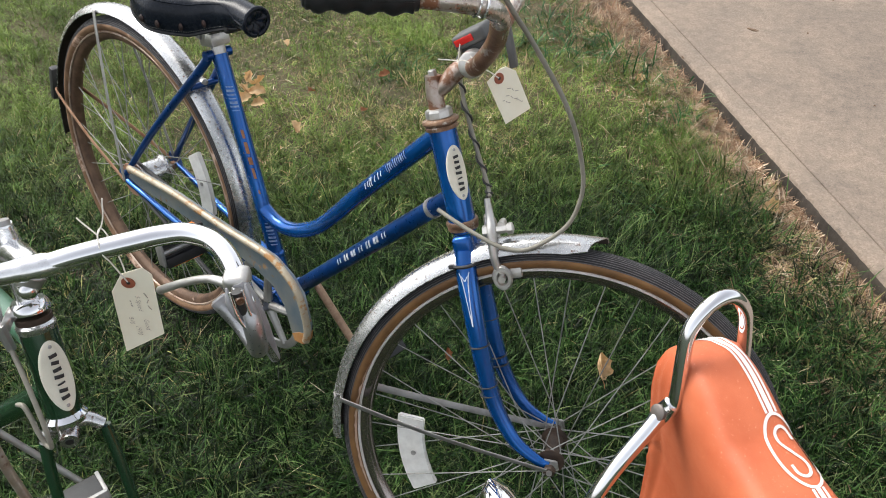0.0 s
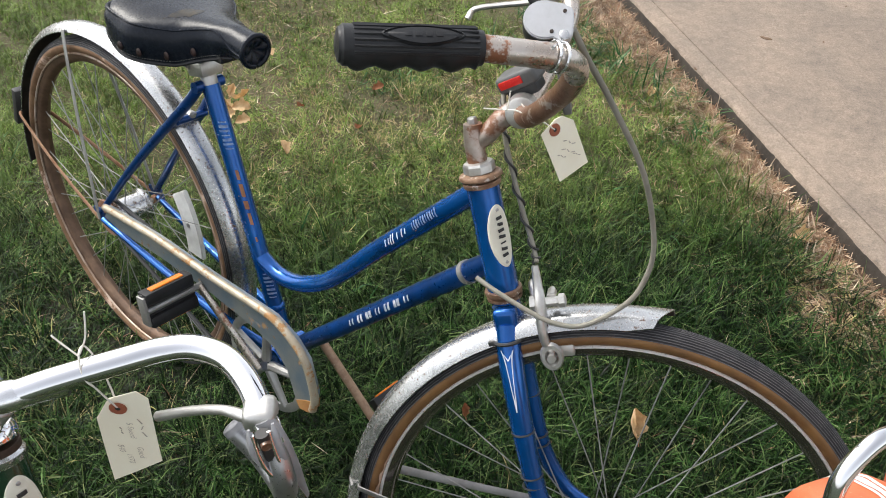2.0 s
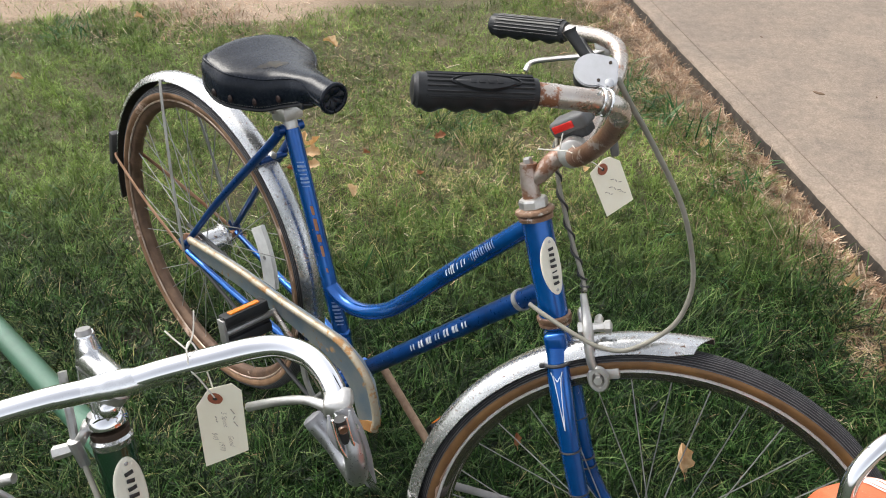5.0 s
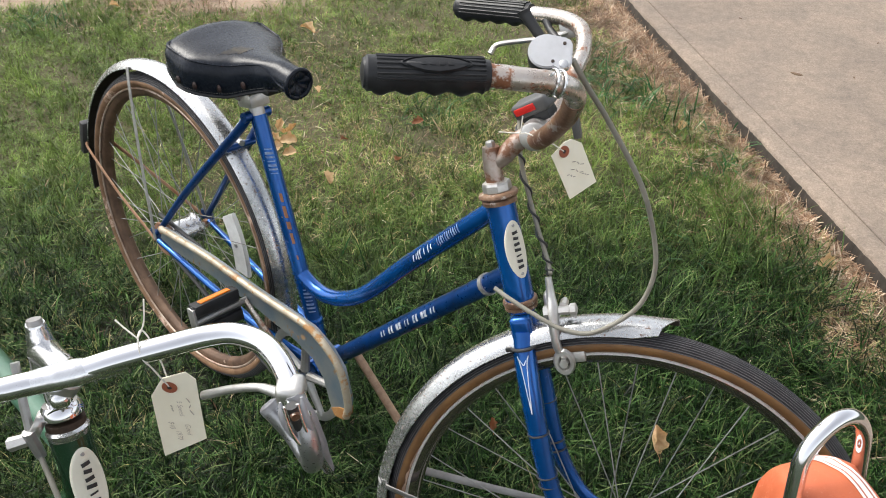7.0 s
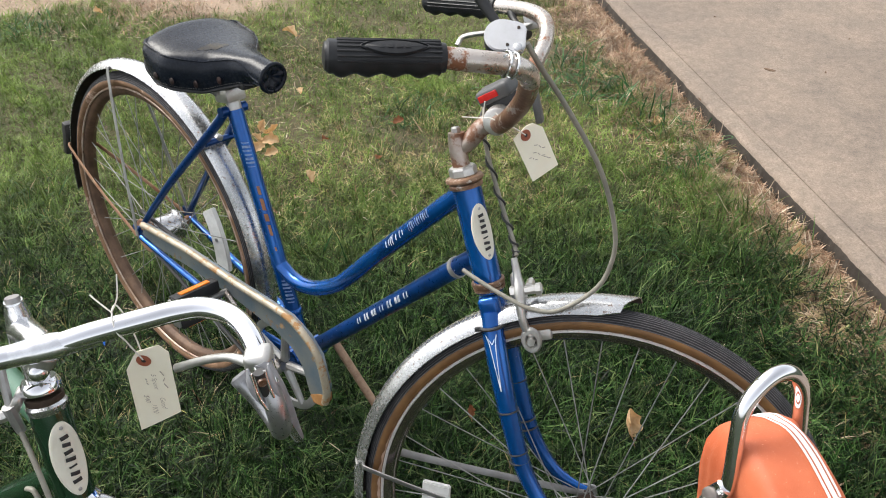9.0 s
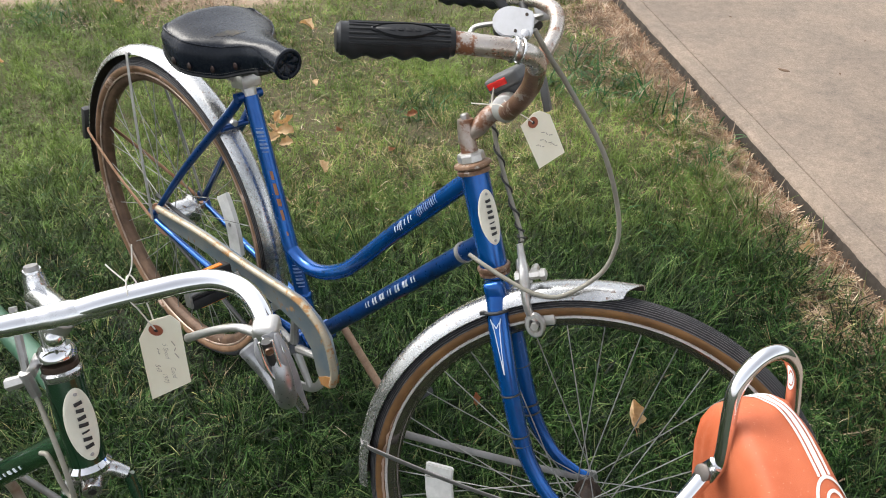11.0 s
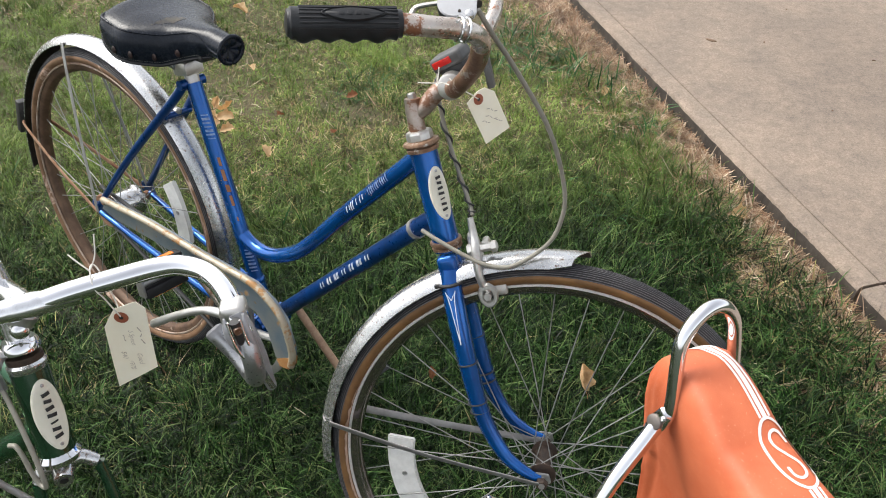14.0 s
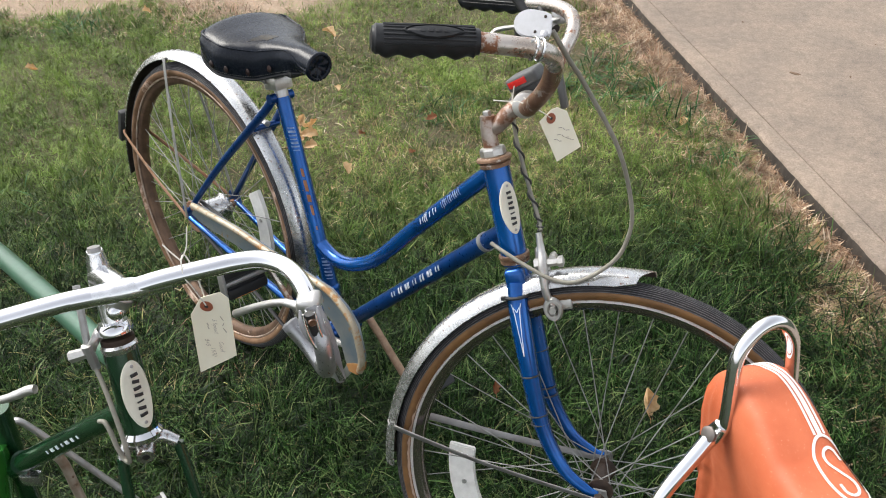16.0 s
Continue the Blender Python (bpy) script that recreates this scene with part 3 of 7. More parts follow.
# darkest tones carry the shade between blades as colour
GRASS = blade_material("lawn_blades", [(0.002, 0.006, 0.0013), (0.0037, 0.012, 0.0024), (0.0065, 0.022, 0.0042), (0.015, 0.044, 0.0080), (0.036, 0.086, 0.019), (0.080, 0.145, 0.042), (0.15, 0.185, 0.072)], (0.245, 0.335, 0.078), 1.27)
COARSE = blade_material("coarse_blades", [(0.012, 0.050, 0.014), (0.03, 0.095, 0.028), (0.055, 0.14, 0.05), (0.10, 0.19, 0.085)], (0.12, 0.2, 0.07), 0.2)
FADED = blade_material("dry_lawn_blades", [(0.20, 0.175, 0.06), (0.33, 0.285, 0.12), (0.42, 0.35, 0.17), (0.29, 0.30, 0.09), (0.50, 0.42, 0.235), (0.34, 0.265, 0.125)], (0.46, 0.38, 0.2), 0.1)
STRAW = blade_material("straw_blades", [(0.44, 0.315, 0.215), (0.27, 0.16, 0.098), (0.15, 0.082, 0.048), (0.56, 0.44, 0.32), (0.21, 0.118, 0.070), (0.35, 0.23, 0.148), (0.70, 0.60, 0.47)], (0.46, 0.36, 0.2), 0.2)


def field(rng, n, x0, x1, y0, y1):
    return rng.uniform(x0, x1, n), rng.uniform(y0, y1, n)


def smooth01(v):
    v = np.clip(v, 0, 1)
    return v * v * (3 - 2 * v)


def dryness(x, y):
    """How much of the lawn is bleached: a worn patch behind the bicycle, less to the far side, hardly any in the lush part."""
    mottle = 0.5 * cheap_noise(x, y, 5, 31) + 0.35 * cheap_noise(x, y, 13, 32) + 0.25 * cheap_noise(x, y, 34, 33)
    back = 0.22 * smooth01((y - 1.6) / 0.6)
    patch = 0.40 * np.exp(-(((x + 0.12) / 0.62) ** 2 + ((y - 2.38) / 0.36) ** 2))
    left = 0.20 * smooth01((-0.9 - x) / 0.5) * smooth01((y - 1.5) / 0.4)
    clippings = 0.22 * np.exp(-(((x + 1.00) / 0.45) ** 2 + ((y - 1.42) / 0.40) ** 2))
    return np.clip(0.012 + (0.88 * (back + patch - left) + clippings) * (1.0 + 1.5 * mottle), 0.015, 0.85)


def build_grass():
    rng = np.random.default_rng(7)
    sets = []
    for n, x0, x1, y0, y1 in ((205000, -1.4, 1.10, 0.35, 1.75), (128000, -2.0, 0.95, 1.75, 2.7), (92000, -2.3, 0.75, 2.7, 3.5), (24000, -2.8, 0.6, 3.5, 4.8), (30000, -3.2, -1.4, -0.6, 1.75), (10000, -3.4, -2.0, 1.75, 3.6), (30000, -1.4, 1.4, -0.9, 0.35)):
        fx, fy = field(rng, n, x0, x1, y0, y1)
        if n <= 30000:                        # the outer lawn thins out raggedly
            fx, fy = fx + rng.normal(0, 0.22, n), fy + rng.normal(0, 0.22, n)
        sets.append((fx, fy))
    x, y = (np.concatenate(c) for c in zip(*sets))
    # blades grow in small tufts
    x, y = x + 0.010 * np.sin(x * 157 + 3 * np.sin(y * 61)), y + 0.010 * np.sin(y * 149 + 3 * np.sin(x * 67))
    gap = (EDGE_X + EDGE_SLOPE * (y - EDGE_Y)) - x
    edge = 0.100 + 0.120 * cheap_noise(x, y, 6, 2) + 0.110 * cheap_noise(x, y, 19, 4) + 0.05 * np.clip((y - 2.6) / 0.4, 0, 1)
    bare = (y > 3.34 + 0.16 * cheap_noise(x, y, 7, 8) + 0.10 * cheap_noise(x, y, 24, 9) + 0.35 * np.clip(x + 1.0, 0, 1)) & (y < 3.75)
    clump = cheap_noise(x, y, 26, 11) + 0.7 * cheap_noise(x, y, 60, 12)
    dry = dryness(x, y)
    thin = rng.random(len(x)) < np.clip(0.84 + 0.38 * clump - 0.12 * dry, 0.3, 1.0)
    keep = thin & (gap > 0.03) & (rng.random(len(x)) < 0.07 + 0.93 * smooth01((gap - edge + 0.07) / 0.14)) & (~bare | (rng.random(len(x)) < 0.12))
    x, y, clump, dry, gap, edge = (v[keep] for v in (x, y, clump, dry, gap, edge))
    n = len(x)
    lush = np.clip(1.15 - 0.58 * np.clip((y - 1.5) / 0.8, 0, 1) + 0.22 * cheap_noise(x, y, 4, 5) + 0.20 * clump, 0.42, 1.55)
    h = rng.uniform(0.030, 0.092, n) * lush
    # trodden short beside the rear tyre
    side = (x + 0.62) * -0.672 + (y - 1.40) * -0.740
    along = (x + 0.62) * 0.740 + (y - 1.40) * -0.672
    h *= 1 - 0.50 * smooth01((0.12 - np.abs(side - 0.05)) / 0.06) * smooth01((0.32 - np.abs(along)) / 0.10)
    w = rng.uniform(0.0012, 0.0031, n) * (1 - 0.10 * np.clip((y - 1.6) / 0.6, 0, 1)) * np.where(rng.random(n) < 0.08, 1.6, 1.0)
    lean, bend = np.abs(rng.normal(0.42, 0.32, n)), np.abs(rng.normal(0.75, 0.5, n))
    pale = rng.random(n) < dry + 0.45 * smooth01((edge + 0.10 - gap) / 0.16)
    green = ~pale
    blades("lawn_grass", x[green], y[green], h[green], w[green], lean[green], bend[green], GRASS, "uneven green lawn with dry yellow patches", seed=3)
    blades("dry_lawn_grass", x[pale], y[pale], h[pale] * 0.85, w[pale] * 0.8, lean[pale] * 1.3 + 0.15, bend[pale], FADED, "bleached yellow blades among the lawn grass", seed=4)
    ys = rng.uniform(0.3, 4.4, 40000)
    xs = EDGE_X + EDGE_SLOPE * (ys - EDGE_Y) - np.abs(rng.normal(0, 0.122, len(ys))) - 0.012
    tuft = cheap_noise(xs, ys, 15, 41) + 0.6 * cheap_noise(xs, ys, 40, 42) > -0.62
    xs, ys = xs[tuft], ys[tuft]
    xd, yd = field(rng, 3600, -2.3, -0.75, 3.1, 3.8)
    xt, yt = field(rng, 17000, -1.9, 0.75, 1.75, 3.2)
    lying = rng.random(len(xt)) < dryness(xt, yt) * 1.1 - 0.12
    xt, yt = xt[lying], yt[lying]
    xn, yn = field(rng, 900, -1.4, 0.95, 0.4, 2.0)
    lost = xn < EDGE_X + EDGE_SLOPE * (yn - EDGE_Y) - 0.05
    x, y = np.concatenate([xs, xd, xt, xn[lost]]), np.concatenate([ys, yd, yt, yn[lost]])
    n = len(x)
    long = np.where(rng.random(n) < 0.3, 1.6, 1.0)
    fat = np.where(rng.random(n) < 0.2, 1.6, 1.0)
    blades("dry_straw", x, y, rng.uniform(0.014, 0.050, n) * long, rng.uniform(0.0010, 0.0029, n) * fat, np.abs(rng.normal(1.26, 0.30, n)), np.abs(rng.normal(0.2, 0.35, n)), STRAW, "matted dead straw-coloured grass beside the pavement", lift=np.where((EDGE_X + EDGE_SLOPE * (y - EDGE_Y) - x > 0.3) & (y < 2.0), 0.016, 0.008), seed=5)
    # broad-bladed coarse tufts in the lawn
    tx, ty = [], []
    for cx, cy, r, k in ((0.50, 2.54, 0.07, 150), (0.68, 2.30, 0.06, 130), (0.58, 2.46, 0.05, 90), (0.29, 2.55, 0.06, 90), (-0.09, 2.50, 0.06, 80), (0.44, 2.74, 0.07, 90), (-1.73, 3.20, 0.07, 120), (0.72, 2.06, 0.06, 80), (0.50, 1.70, 0.08, 70), (-0.20, 1.55, 0.09, 60), (-1.25, 1.95, 0.09, 80)):
        tx.append(rng.normal(cx, r, k))
        ty.append(rng.normal(cy, r, k))
    tx, ty = np.concatenate(tx), np.concatenate(ty)
    n = len(tx)
    blades("coarse_grass", tx, ty, rng.uniform(0.05, 0.115, n), rng.uniform(0.0030, 0.0056, n), np.abs(rng.normal(0.75, 0.35, n)), np.abs(rng.normal(0.7, 0.4, n)), COARSE, "broad-bladed darker grass tufts in the lawn", seed=8)
    # a bleached tussock at the pavement's edge and two on the bare earth
    tx, ty = [], []
    for cx, cy, r, k in ((0.640, 2.63, 0.030, 240), (0.60, 2.72, 0.035, 130), (-1.30, 3.42, 0.10, 500), (-1.05, 3.36, 0.06, 200), (-2.0, 3.55, 0.06, 160)):
        tx.append(rng.normal(cx, r, k))
        ty.append(rng.normal(cy, r, k))
    tx, ty = np.concatenate(tx), np.concatenate(ty)
    n = len(tx)
    blades("bleached_tussock", tx, ty, rng.uniform(0.04, 0.10, n), rng.uniform(0.0012, 0.0026, n), np.abs(rng.normal(0.7, 0.35, n)), np.abs(rng.normal(0.7, 0.4, n)), STRAW, "pale bleached tussocks of dead grass", seed=6)


build_grass()


# ---------------------------------------------------------------- blue bicycle
BX = 0.95                                     # the bike's own origin stands under its crank
BIKE_O = Vector((0.415, 0.457, -0.082))
BIKE_F, BIKE_N, BIKE_U = Vector((0.7403, -0.6723, 0.0)), Vector((0.6664, 0.7339, -0.1317)), Vector((0.0886, 0.0975, 0.9913))


def frame_matrix(fx, fy, fz, o):
    return Matrix(((fx.x, fy.x, fz.x, o.x), (fx.y, fy.y, fz.y, o.y), (fx.z, fy.z, fz.z, o.z), (0, 0, 0, 1)))


WHITE_WORN = surf("worn_white_paint", (0.56, 0.58, 0.62), (0.20, 0.26, 0.36), 150, 0.5)
SMEAR = surf("scuffed_decal", (0.30, 0.36, 0.46), (0.05, 0.12, 0.32), 160, 0.55)
# whitish and hardly metallic: the rim edge's highlight put into its colour
LIP = surf("rim_lip_highlight", (0.72, 0.70, 0.69), (0.60, 0.57, 0.55), 30, 0.3, 0.35)
CRANK_TAN = surf("tan_rust_speckle", (0.40, 0.27, 0.18), (0.27, 0.17, 0.11), 90, 0.5, 0.3, 0.2, 300, ((0.55, 0.48, 0.42), 0.22, 120, 0.4, 0.7))
RIVET = surf("tarnished_rivet", (0.034, 0.018, 0.016), (0.016, 0.011, 0.010), 120, 0.55, 0.1, gloss=0.25)
HEADSET = surf("dull_rusted_headset", (0.30, 0.19, 0.12), (0.17, 0.095, 0.058), 70, 0.45, 0.45, 0.3, 300, ((0.52, 0.47, 0.42), 0.36, 90, 0.35, 0.7), 0.1)
STEM_RUST = surf("rust_streaked_stem", (0.46, 0.40, 0.36), (0.24, 0.14, 0.095), 26, 0.32, 0.75, 0.15, 350, ((0.19, 0.09, 0.05), 0.62, 26, 0.5, 0.3), 0.1)
SHIFT_PLATE = surf("dirty_bright_plate", (0.52, 0.53, 0.55), (0.42, 0.42, 0.43), 30, 0.34, 0.6, 0.06, 300, ((0.10, 0.07, 0.05), 0.10, 120, 0.7, 0.1), 0.1)
VINYL_WORN = surf("scuffed_tan_vinyl", (0.005, 0.0075, 0.013), (0.050, 0.038, 0.018), 75, 0.30, 0, 0.12, 90, contrast=(0.42, 0.66), gloss=0.24)
PEELED = surf("peeled_pale_rubber", (0.52, 0.37, 0.28), (0.36, 0.24, 0.17), 60, 0.8, 0, 0.2, 300)
WORN_WHITE = surf("scuffed_white_rubber", (0.60, 0.60, 0.60), (0.25, 0.25, 0.25), 260, 0.8)
RUST_BARE = surf("bare_rust", (0.36, 0.17, 0.08), (0.24, 0.10, 0.05), 60, 0.8)
BIKE_M = frame_matrix(BIKE_F, BIKE_N, BIKE_U, BIKE_O - BIKE_F * BX)
FORK_M = BIKE_M.inverted() @ frame_matrix(Vector((0.9533, -0.1221, 0.2761)), Vector((0.2102, 0.925, -0.3165)), Vector((-0.2168, 0.3597, 0.9075)), Vector((0.0788, 0.8736, 0.5385)))


def B(x, z, y=0.0):
    return Vector((x + BX, y, z))


def ring_of(r, y, tube_r, axis="Y", segs=64, t=8):
    prof = [(r + tube_r * math.cos(math.tau * k / t), y + tube_r * math.sin(math.tau * k / t)) for k in range(t)]
    return lathe(prof, segs, axis, closed=True)


def make_wheel(parent, at, xf, rust, phase, n_spokes=36, hub_long=False, R=0.342):
    """A spoked wheel: ribbed tyre, gum walls, rim, flanged hub and crossed spokes."""
    W = (xf or Matrix.Identity(4)) @ Matrix.Translation(at)
    prof, top = [], []
    for q in range(69):                       # black tread with lengthwise ribs, dusty on their crests
        a = radians(-85 + 170 * q / 68)
        crest = q % 4 in (0, 1)
        prof.append((R - 0.0185 + (0.0185 - (0.0 if crest else 0.0019)) * math.cos(a), (0.0196 - (0.0 if crest else 0.0009)) * math.sin(a)))
        top.append(q % 4 == 0)
    prof += [(R - 0.020, 0.013), (R - 0.020, -0.013)]
    bm = lathe(prof, 112, "Y", closed=True)
    for i, f in enumerate(bm.faces):
        f.material_index = 1 if i // 112 < 69 and top[i // 112] else 0
    tyre = part("tyre", bm, TYRE_BLACK, parent, "black ribbed bicycle tyre with worn brown walls", xf=W)
    tyre.data.materials.append(TYRE_DUST)
    for s in (-1, 1):
        wall = [(R - 0.0140, s * 0.0186), (R - 0.0160, s * 0.0196), (R - 0.0190, s * 0.0198), (R - 0.0235, s * 0.0184), (R - 0.0265, s * 0.0160), (R - 0.0285, s * 0.0138), (R - 0.0300, s * 0.009), (R - 0.015, s * 0.012)]
        part("sidewall", lathe(wall, 112, "Y", closed=True), RUSTY_RIM if rust else GUM, tyre, "brown gum rubber sidewall", xf=W)
    rim = [(R - 0.0285, 0.0128), (R - 0.0275, 0.0112), (R - 0.033, 0.0095), (R - 0.040, 0.0100), (R - 0.0440, 0.007), (R - 0.0460, 0.0), (R - 0.0440, -0.007), (R - 0.040, -0.0100), (R - 0.033, -0.0095), (R - 0.0275, -0.0112), (R - 0.0285, -0.0128), (R - 0.0310, -0.0134), (R - 0.034, -0.0126), (R - 0.041, -0.0118), (R - 0.0455, -0.0085), (R - 0.0490, 0.0), (R - 0.0455, 0.0085), (R - 0.041, 0.0118), (R - 0.034, 0.0126), (R - 0.0310, 0.0134)]
    part("rim", lathe(rim, 112, "Y", closed=True), RIM_BROWN if rust else RIM_DARK, parent, "rusted steel rim" if rust else "dull chrome rim", xf=W)
    for s in (-1, 1):
        part("rim_lip", ring_of(R - 0.0300, s * 0.0142, 0.0023, "Y", 112, 6), LIP_RUST if rust else LIP, parent, xf=W)
    hw = 0.030
    shell = [(0.009, -hw - 0.004), (0.020, -hw - 0.002), (0.021, -hw + 0.001), (0.014, -hw + 0.004), (0.012, 0), (0.014, hw - 0.004), (0.021, hw - 0.001), (0.020, hw + 0.002), (0.009, hw + 0.004)]
    if hub_long:
        shell = [(0.012, -hw - 0.006), (0.032, -hw - 0.002), (0.033, -hw + 0.002), (0.028, -hw + 0.006), (0.027, hw - 0.006), (0.033, hw - 0.002), (0.032, hw + 0.002), (0.012, hw + 0.006)]
    hub = part("hub", lathe(shell, 24, "Y"), CHROME_PITTED if hub_long else DARK_RUST, parent, xf=W)
    part("axle", tube([(0, -0.062, 0), (0, 0.062, 0)], 0.0048, 8), STEEL_DULL, hub, xf=W)
    for s in (-1, 1):
        part("axle_nut", lathe([(0.0085, s * 0.050), (0.0095, s * 0.051), (0.0095, s * 0.058), (0.0075, s * 0.060)], 6, "Y"), RUSTY if rust else DARK_RUST, hub, xf=W)
    fr = 0.031 if hub_long else 0.019
    for side in (-1, 1):
        for k in range(n_spokes // 2):
            a0 = math.tau * k / (n_spokes // 2) + (0.17 if side > 0 else 0) + phase
            twist = (1 if k % 2 else -1) * radians(62)
            p0 = Vector((fr * math.cos(a0 + twist), side * hw, fr * math.sin(a0 + twist)))
            p1 = Vector(((R - 0.046) * math.cos(a0), side * 0.002, (R - 0.046) * math.sin(a0)))
            part("spoke", tube([p0, p1], 0.00095, 5, cap=False), SPOKE_STEEL, parent, xf=W)
    return tyre


def clip_tip(bm):
    """Cuts the front end of a mudguard blade to a slanted point."""
    for v in bm.verts:
        a = math.degrees(math.atan2(v.co.z, v.co.x))
        if a < 77:                            # the arch flattens out towards the tip
            rise = 1 + 0.027 * ((77 - a) / 8) * (abs(v.co.y) / 0.0245) ** 2.6
            v.co.x, v.co.z = v.co.x * rise, v.co.z * rise
        if a < 78:
            v.co.rotate(Matrix.Rotation(radians((78 - a) * 0.60 * ((0.025 + v.co.y) / 0.05 - 0.50)), 3, "Y"))
    return bm


def spoke_reflector(parent, W, a_mid, r0, span, side_y):
    """A curved white plate clipped between spokes, with a screw."""
    pts = []
    for k in range(7):
        a = radians(a_mid - span / 2 + span * k / 6)
        pts.append((r0 * math.cos(a), side_y, r0 * math.sin(a)))
    for k in range(6, -1, -1):
        a = radians(a_mid - span / 2 + span * k / 6)
        pts.append(((r0 + 0.044) * math.cos(a), side_y, (r0 + 0.044) * math.sin(a)))
    bm = slab(pts, (0, -1, 0), 0.009, 0.002)
    refl = part("wheel_reflector", bm, WHITE_REFL, parent, "dirty white plastic spoke reflector", xf=W)
    am = radians(a_mid)
    c = ((r0 + 0.02) * math.cos(am), side_y - 0.0095, (r0 + 0.02) * math.sin(am))
    part("screw", lathe([(0.0045, 0), (0.004, -0.0015), (0.002, -0.0015), (0.0, -0.0008)], 12, "Y"), STEEL_DULL, refl, xf=W @ Matrix.Translation(c))
    return refl


def ellipse_badge(parent, m, w, h):
    """An oval enamel head badge with a raised rim, two rivets and worn dark marks where its lettering stands."""
    prof = [(0, 0.0016), (0.86, 0.0016), (0.93, 0.0019), (1.0, 0.0012), (1.0, -0.001)]
    bm = lathe(prof, 48, "Z")
    curve = Matrix.Diagonal((w / 2, h / 2, 1, 1))
    bm.transform(curve)
    for v in bm.verts:                       # wraps round the head tube
        v.co.z -= v.co.x ** 2 / (2 * 0.0205)
    badge = part("head_badge", bm, CREAM, parent, "cream oval enamel head badge with dark marks", xf=m)
    for s in (-1, 1):
        part("rivet", lathe([(0.0022, 0.0006), (0.0018, 0.0016), (0, 0.0020)], 10), STEEL_DULL, badge, xf=m @ Matrix.Translation((0, s * h * 0.42, 0.001)))
    for k in range(7):
        yy = h * (0.295 - 0.59 * k / 6)
        bw = w * (0.31, 0.29, 0.32, 0.36, 0.30, 0.33, 0.33)[k]
        bm = box(bw * 0.88, h * (0.024 if k == 4 else 0.050), 0.0008, 0.0003)
        bm.transform(Matrix.Translation((0, yy, 0.0026)) @ Matrix.Rotation(radians((8, -10, 6, -6, 8, -8, 8)[k]), 4, "Z"))
        bmesh.ops.subdivide_edges(bm, edges=[e for e in bm.edges if abs(e.verts[0].co.x - e.verts[1].co.x) > bw * 0.5], cuts=4)
        for v in bm.verts:
            v.co.z -= v.co.x ** 2 / (2 * 0.0205)
        part("badge_mark", bm, BLACK_INK, badge, xf=m)
    return badge


def tube_bars(parent, p0, p1, r, side, up, n, size, mat, name="decal_mark", slant=0.2, thin=1.0):
    """Short plain bars along a frame tube, where worn lettering stands."""
    p0, p1 = Vector(p0), Vector(p1)
    d = (p1 - p0).normalized()
    s = Vector(side).normalized()
    s = (s - d * s.dot(d)).normalized()
    u = s.cross(d)
    if u.dot(Vector(up)) < 0:
        u = -u
    for k in range(n):
        c = p0.lerp(p1, (k + 0.5) / n)
        wd = (p1 - p0).length / n * (0.15 + 0.08 * ((k * 7) % 3)) * thin
        if name == "rust_scratch":
            wd = (p1 - p0).length * 0.5
        hi = size * (0.8 + 0.2 * ((k * 5) % 3) / 2)
        bm = bmesh.new()
        vs = []
        for i in range(6):
            for sg in (-1, 1):
                ang = (i / 5 - 0.5) * hi / r
                vs.append(bm.verts.new(c + d * (sg * wd + slant * ang * r) + (s * math.cos(ang) + u * math.sin(ang)) * (r + 0.0006)))
        for i in range(5):
            bm.faces.new((vs[2 * i], vs[2 * i + 1], vs[2 * i + 3], vs[2 * i + 2]))
        part(name, bm, mat, parent)


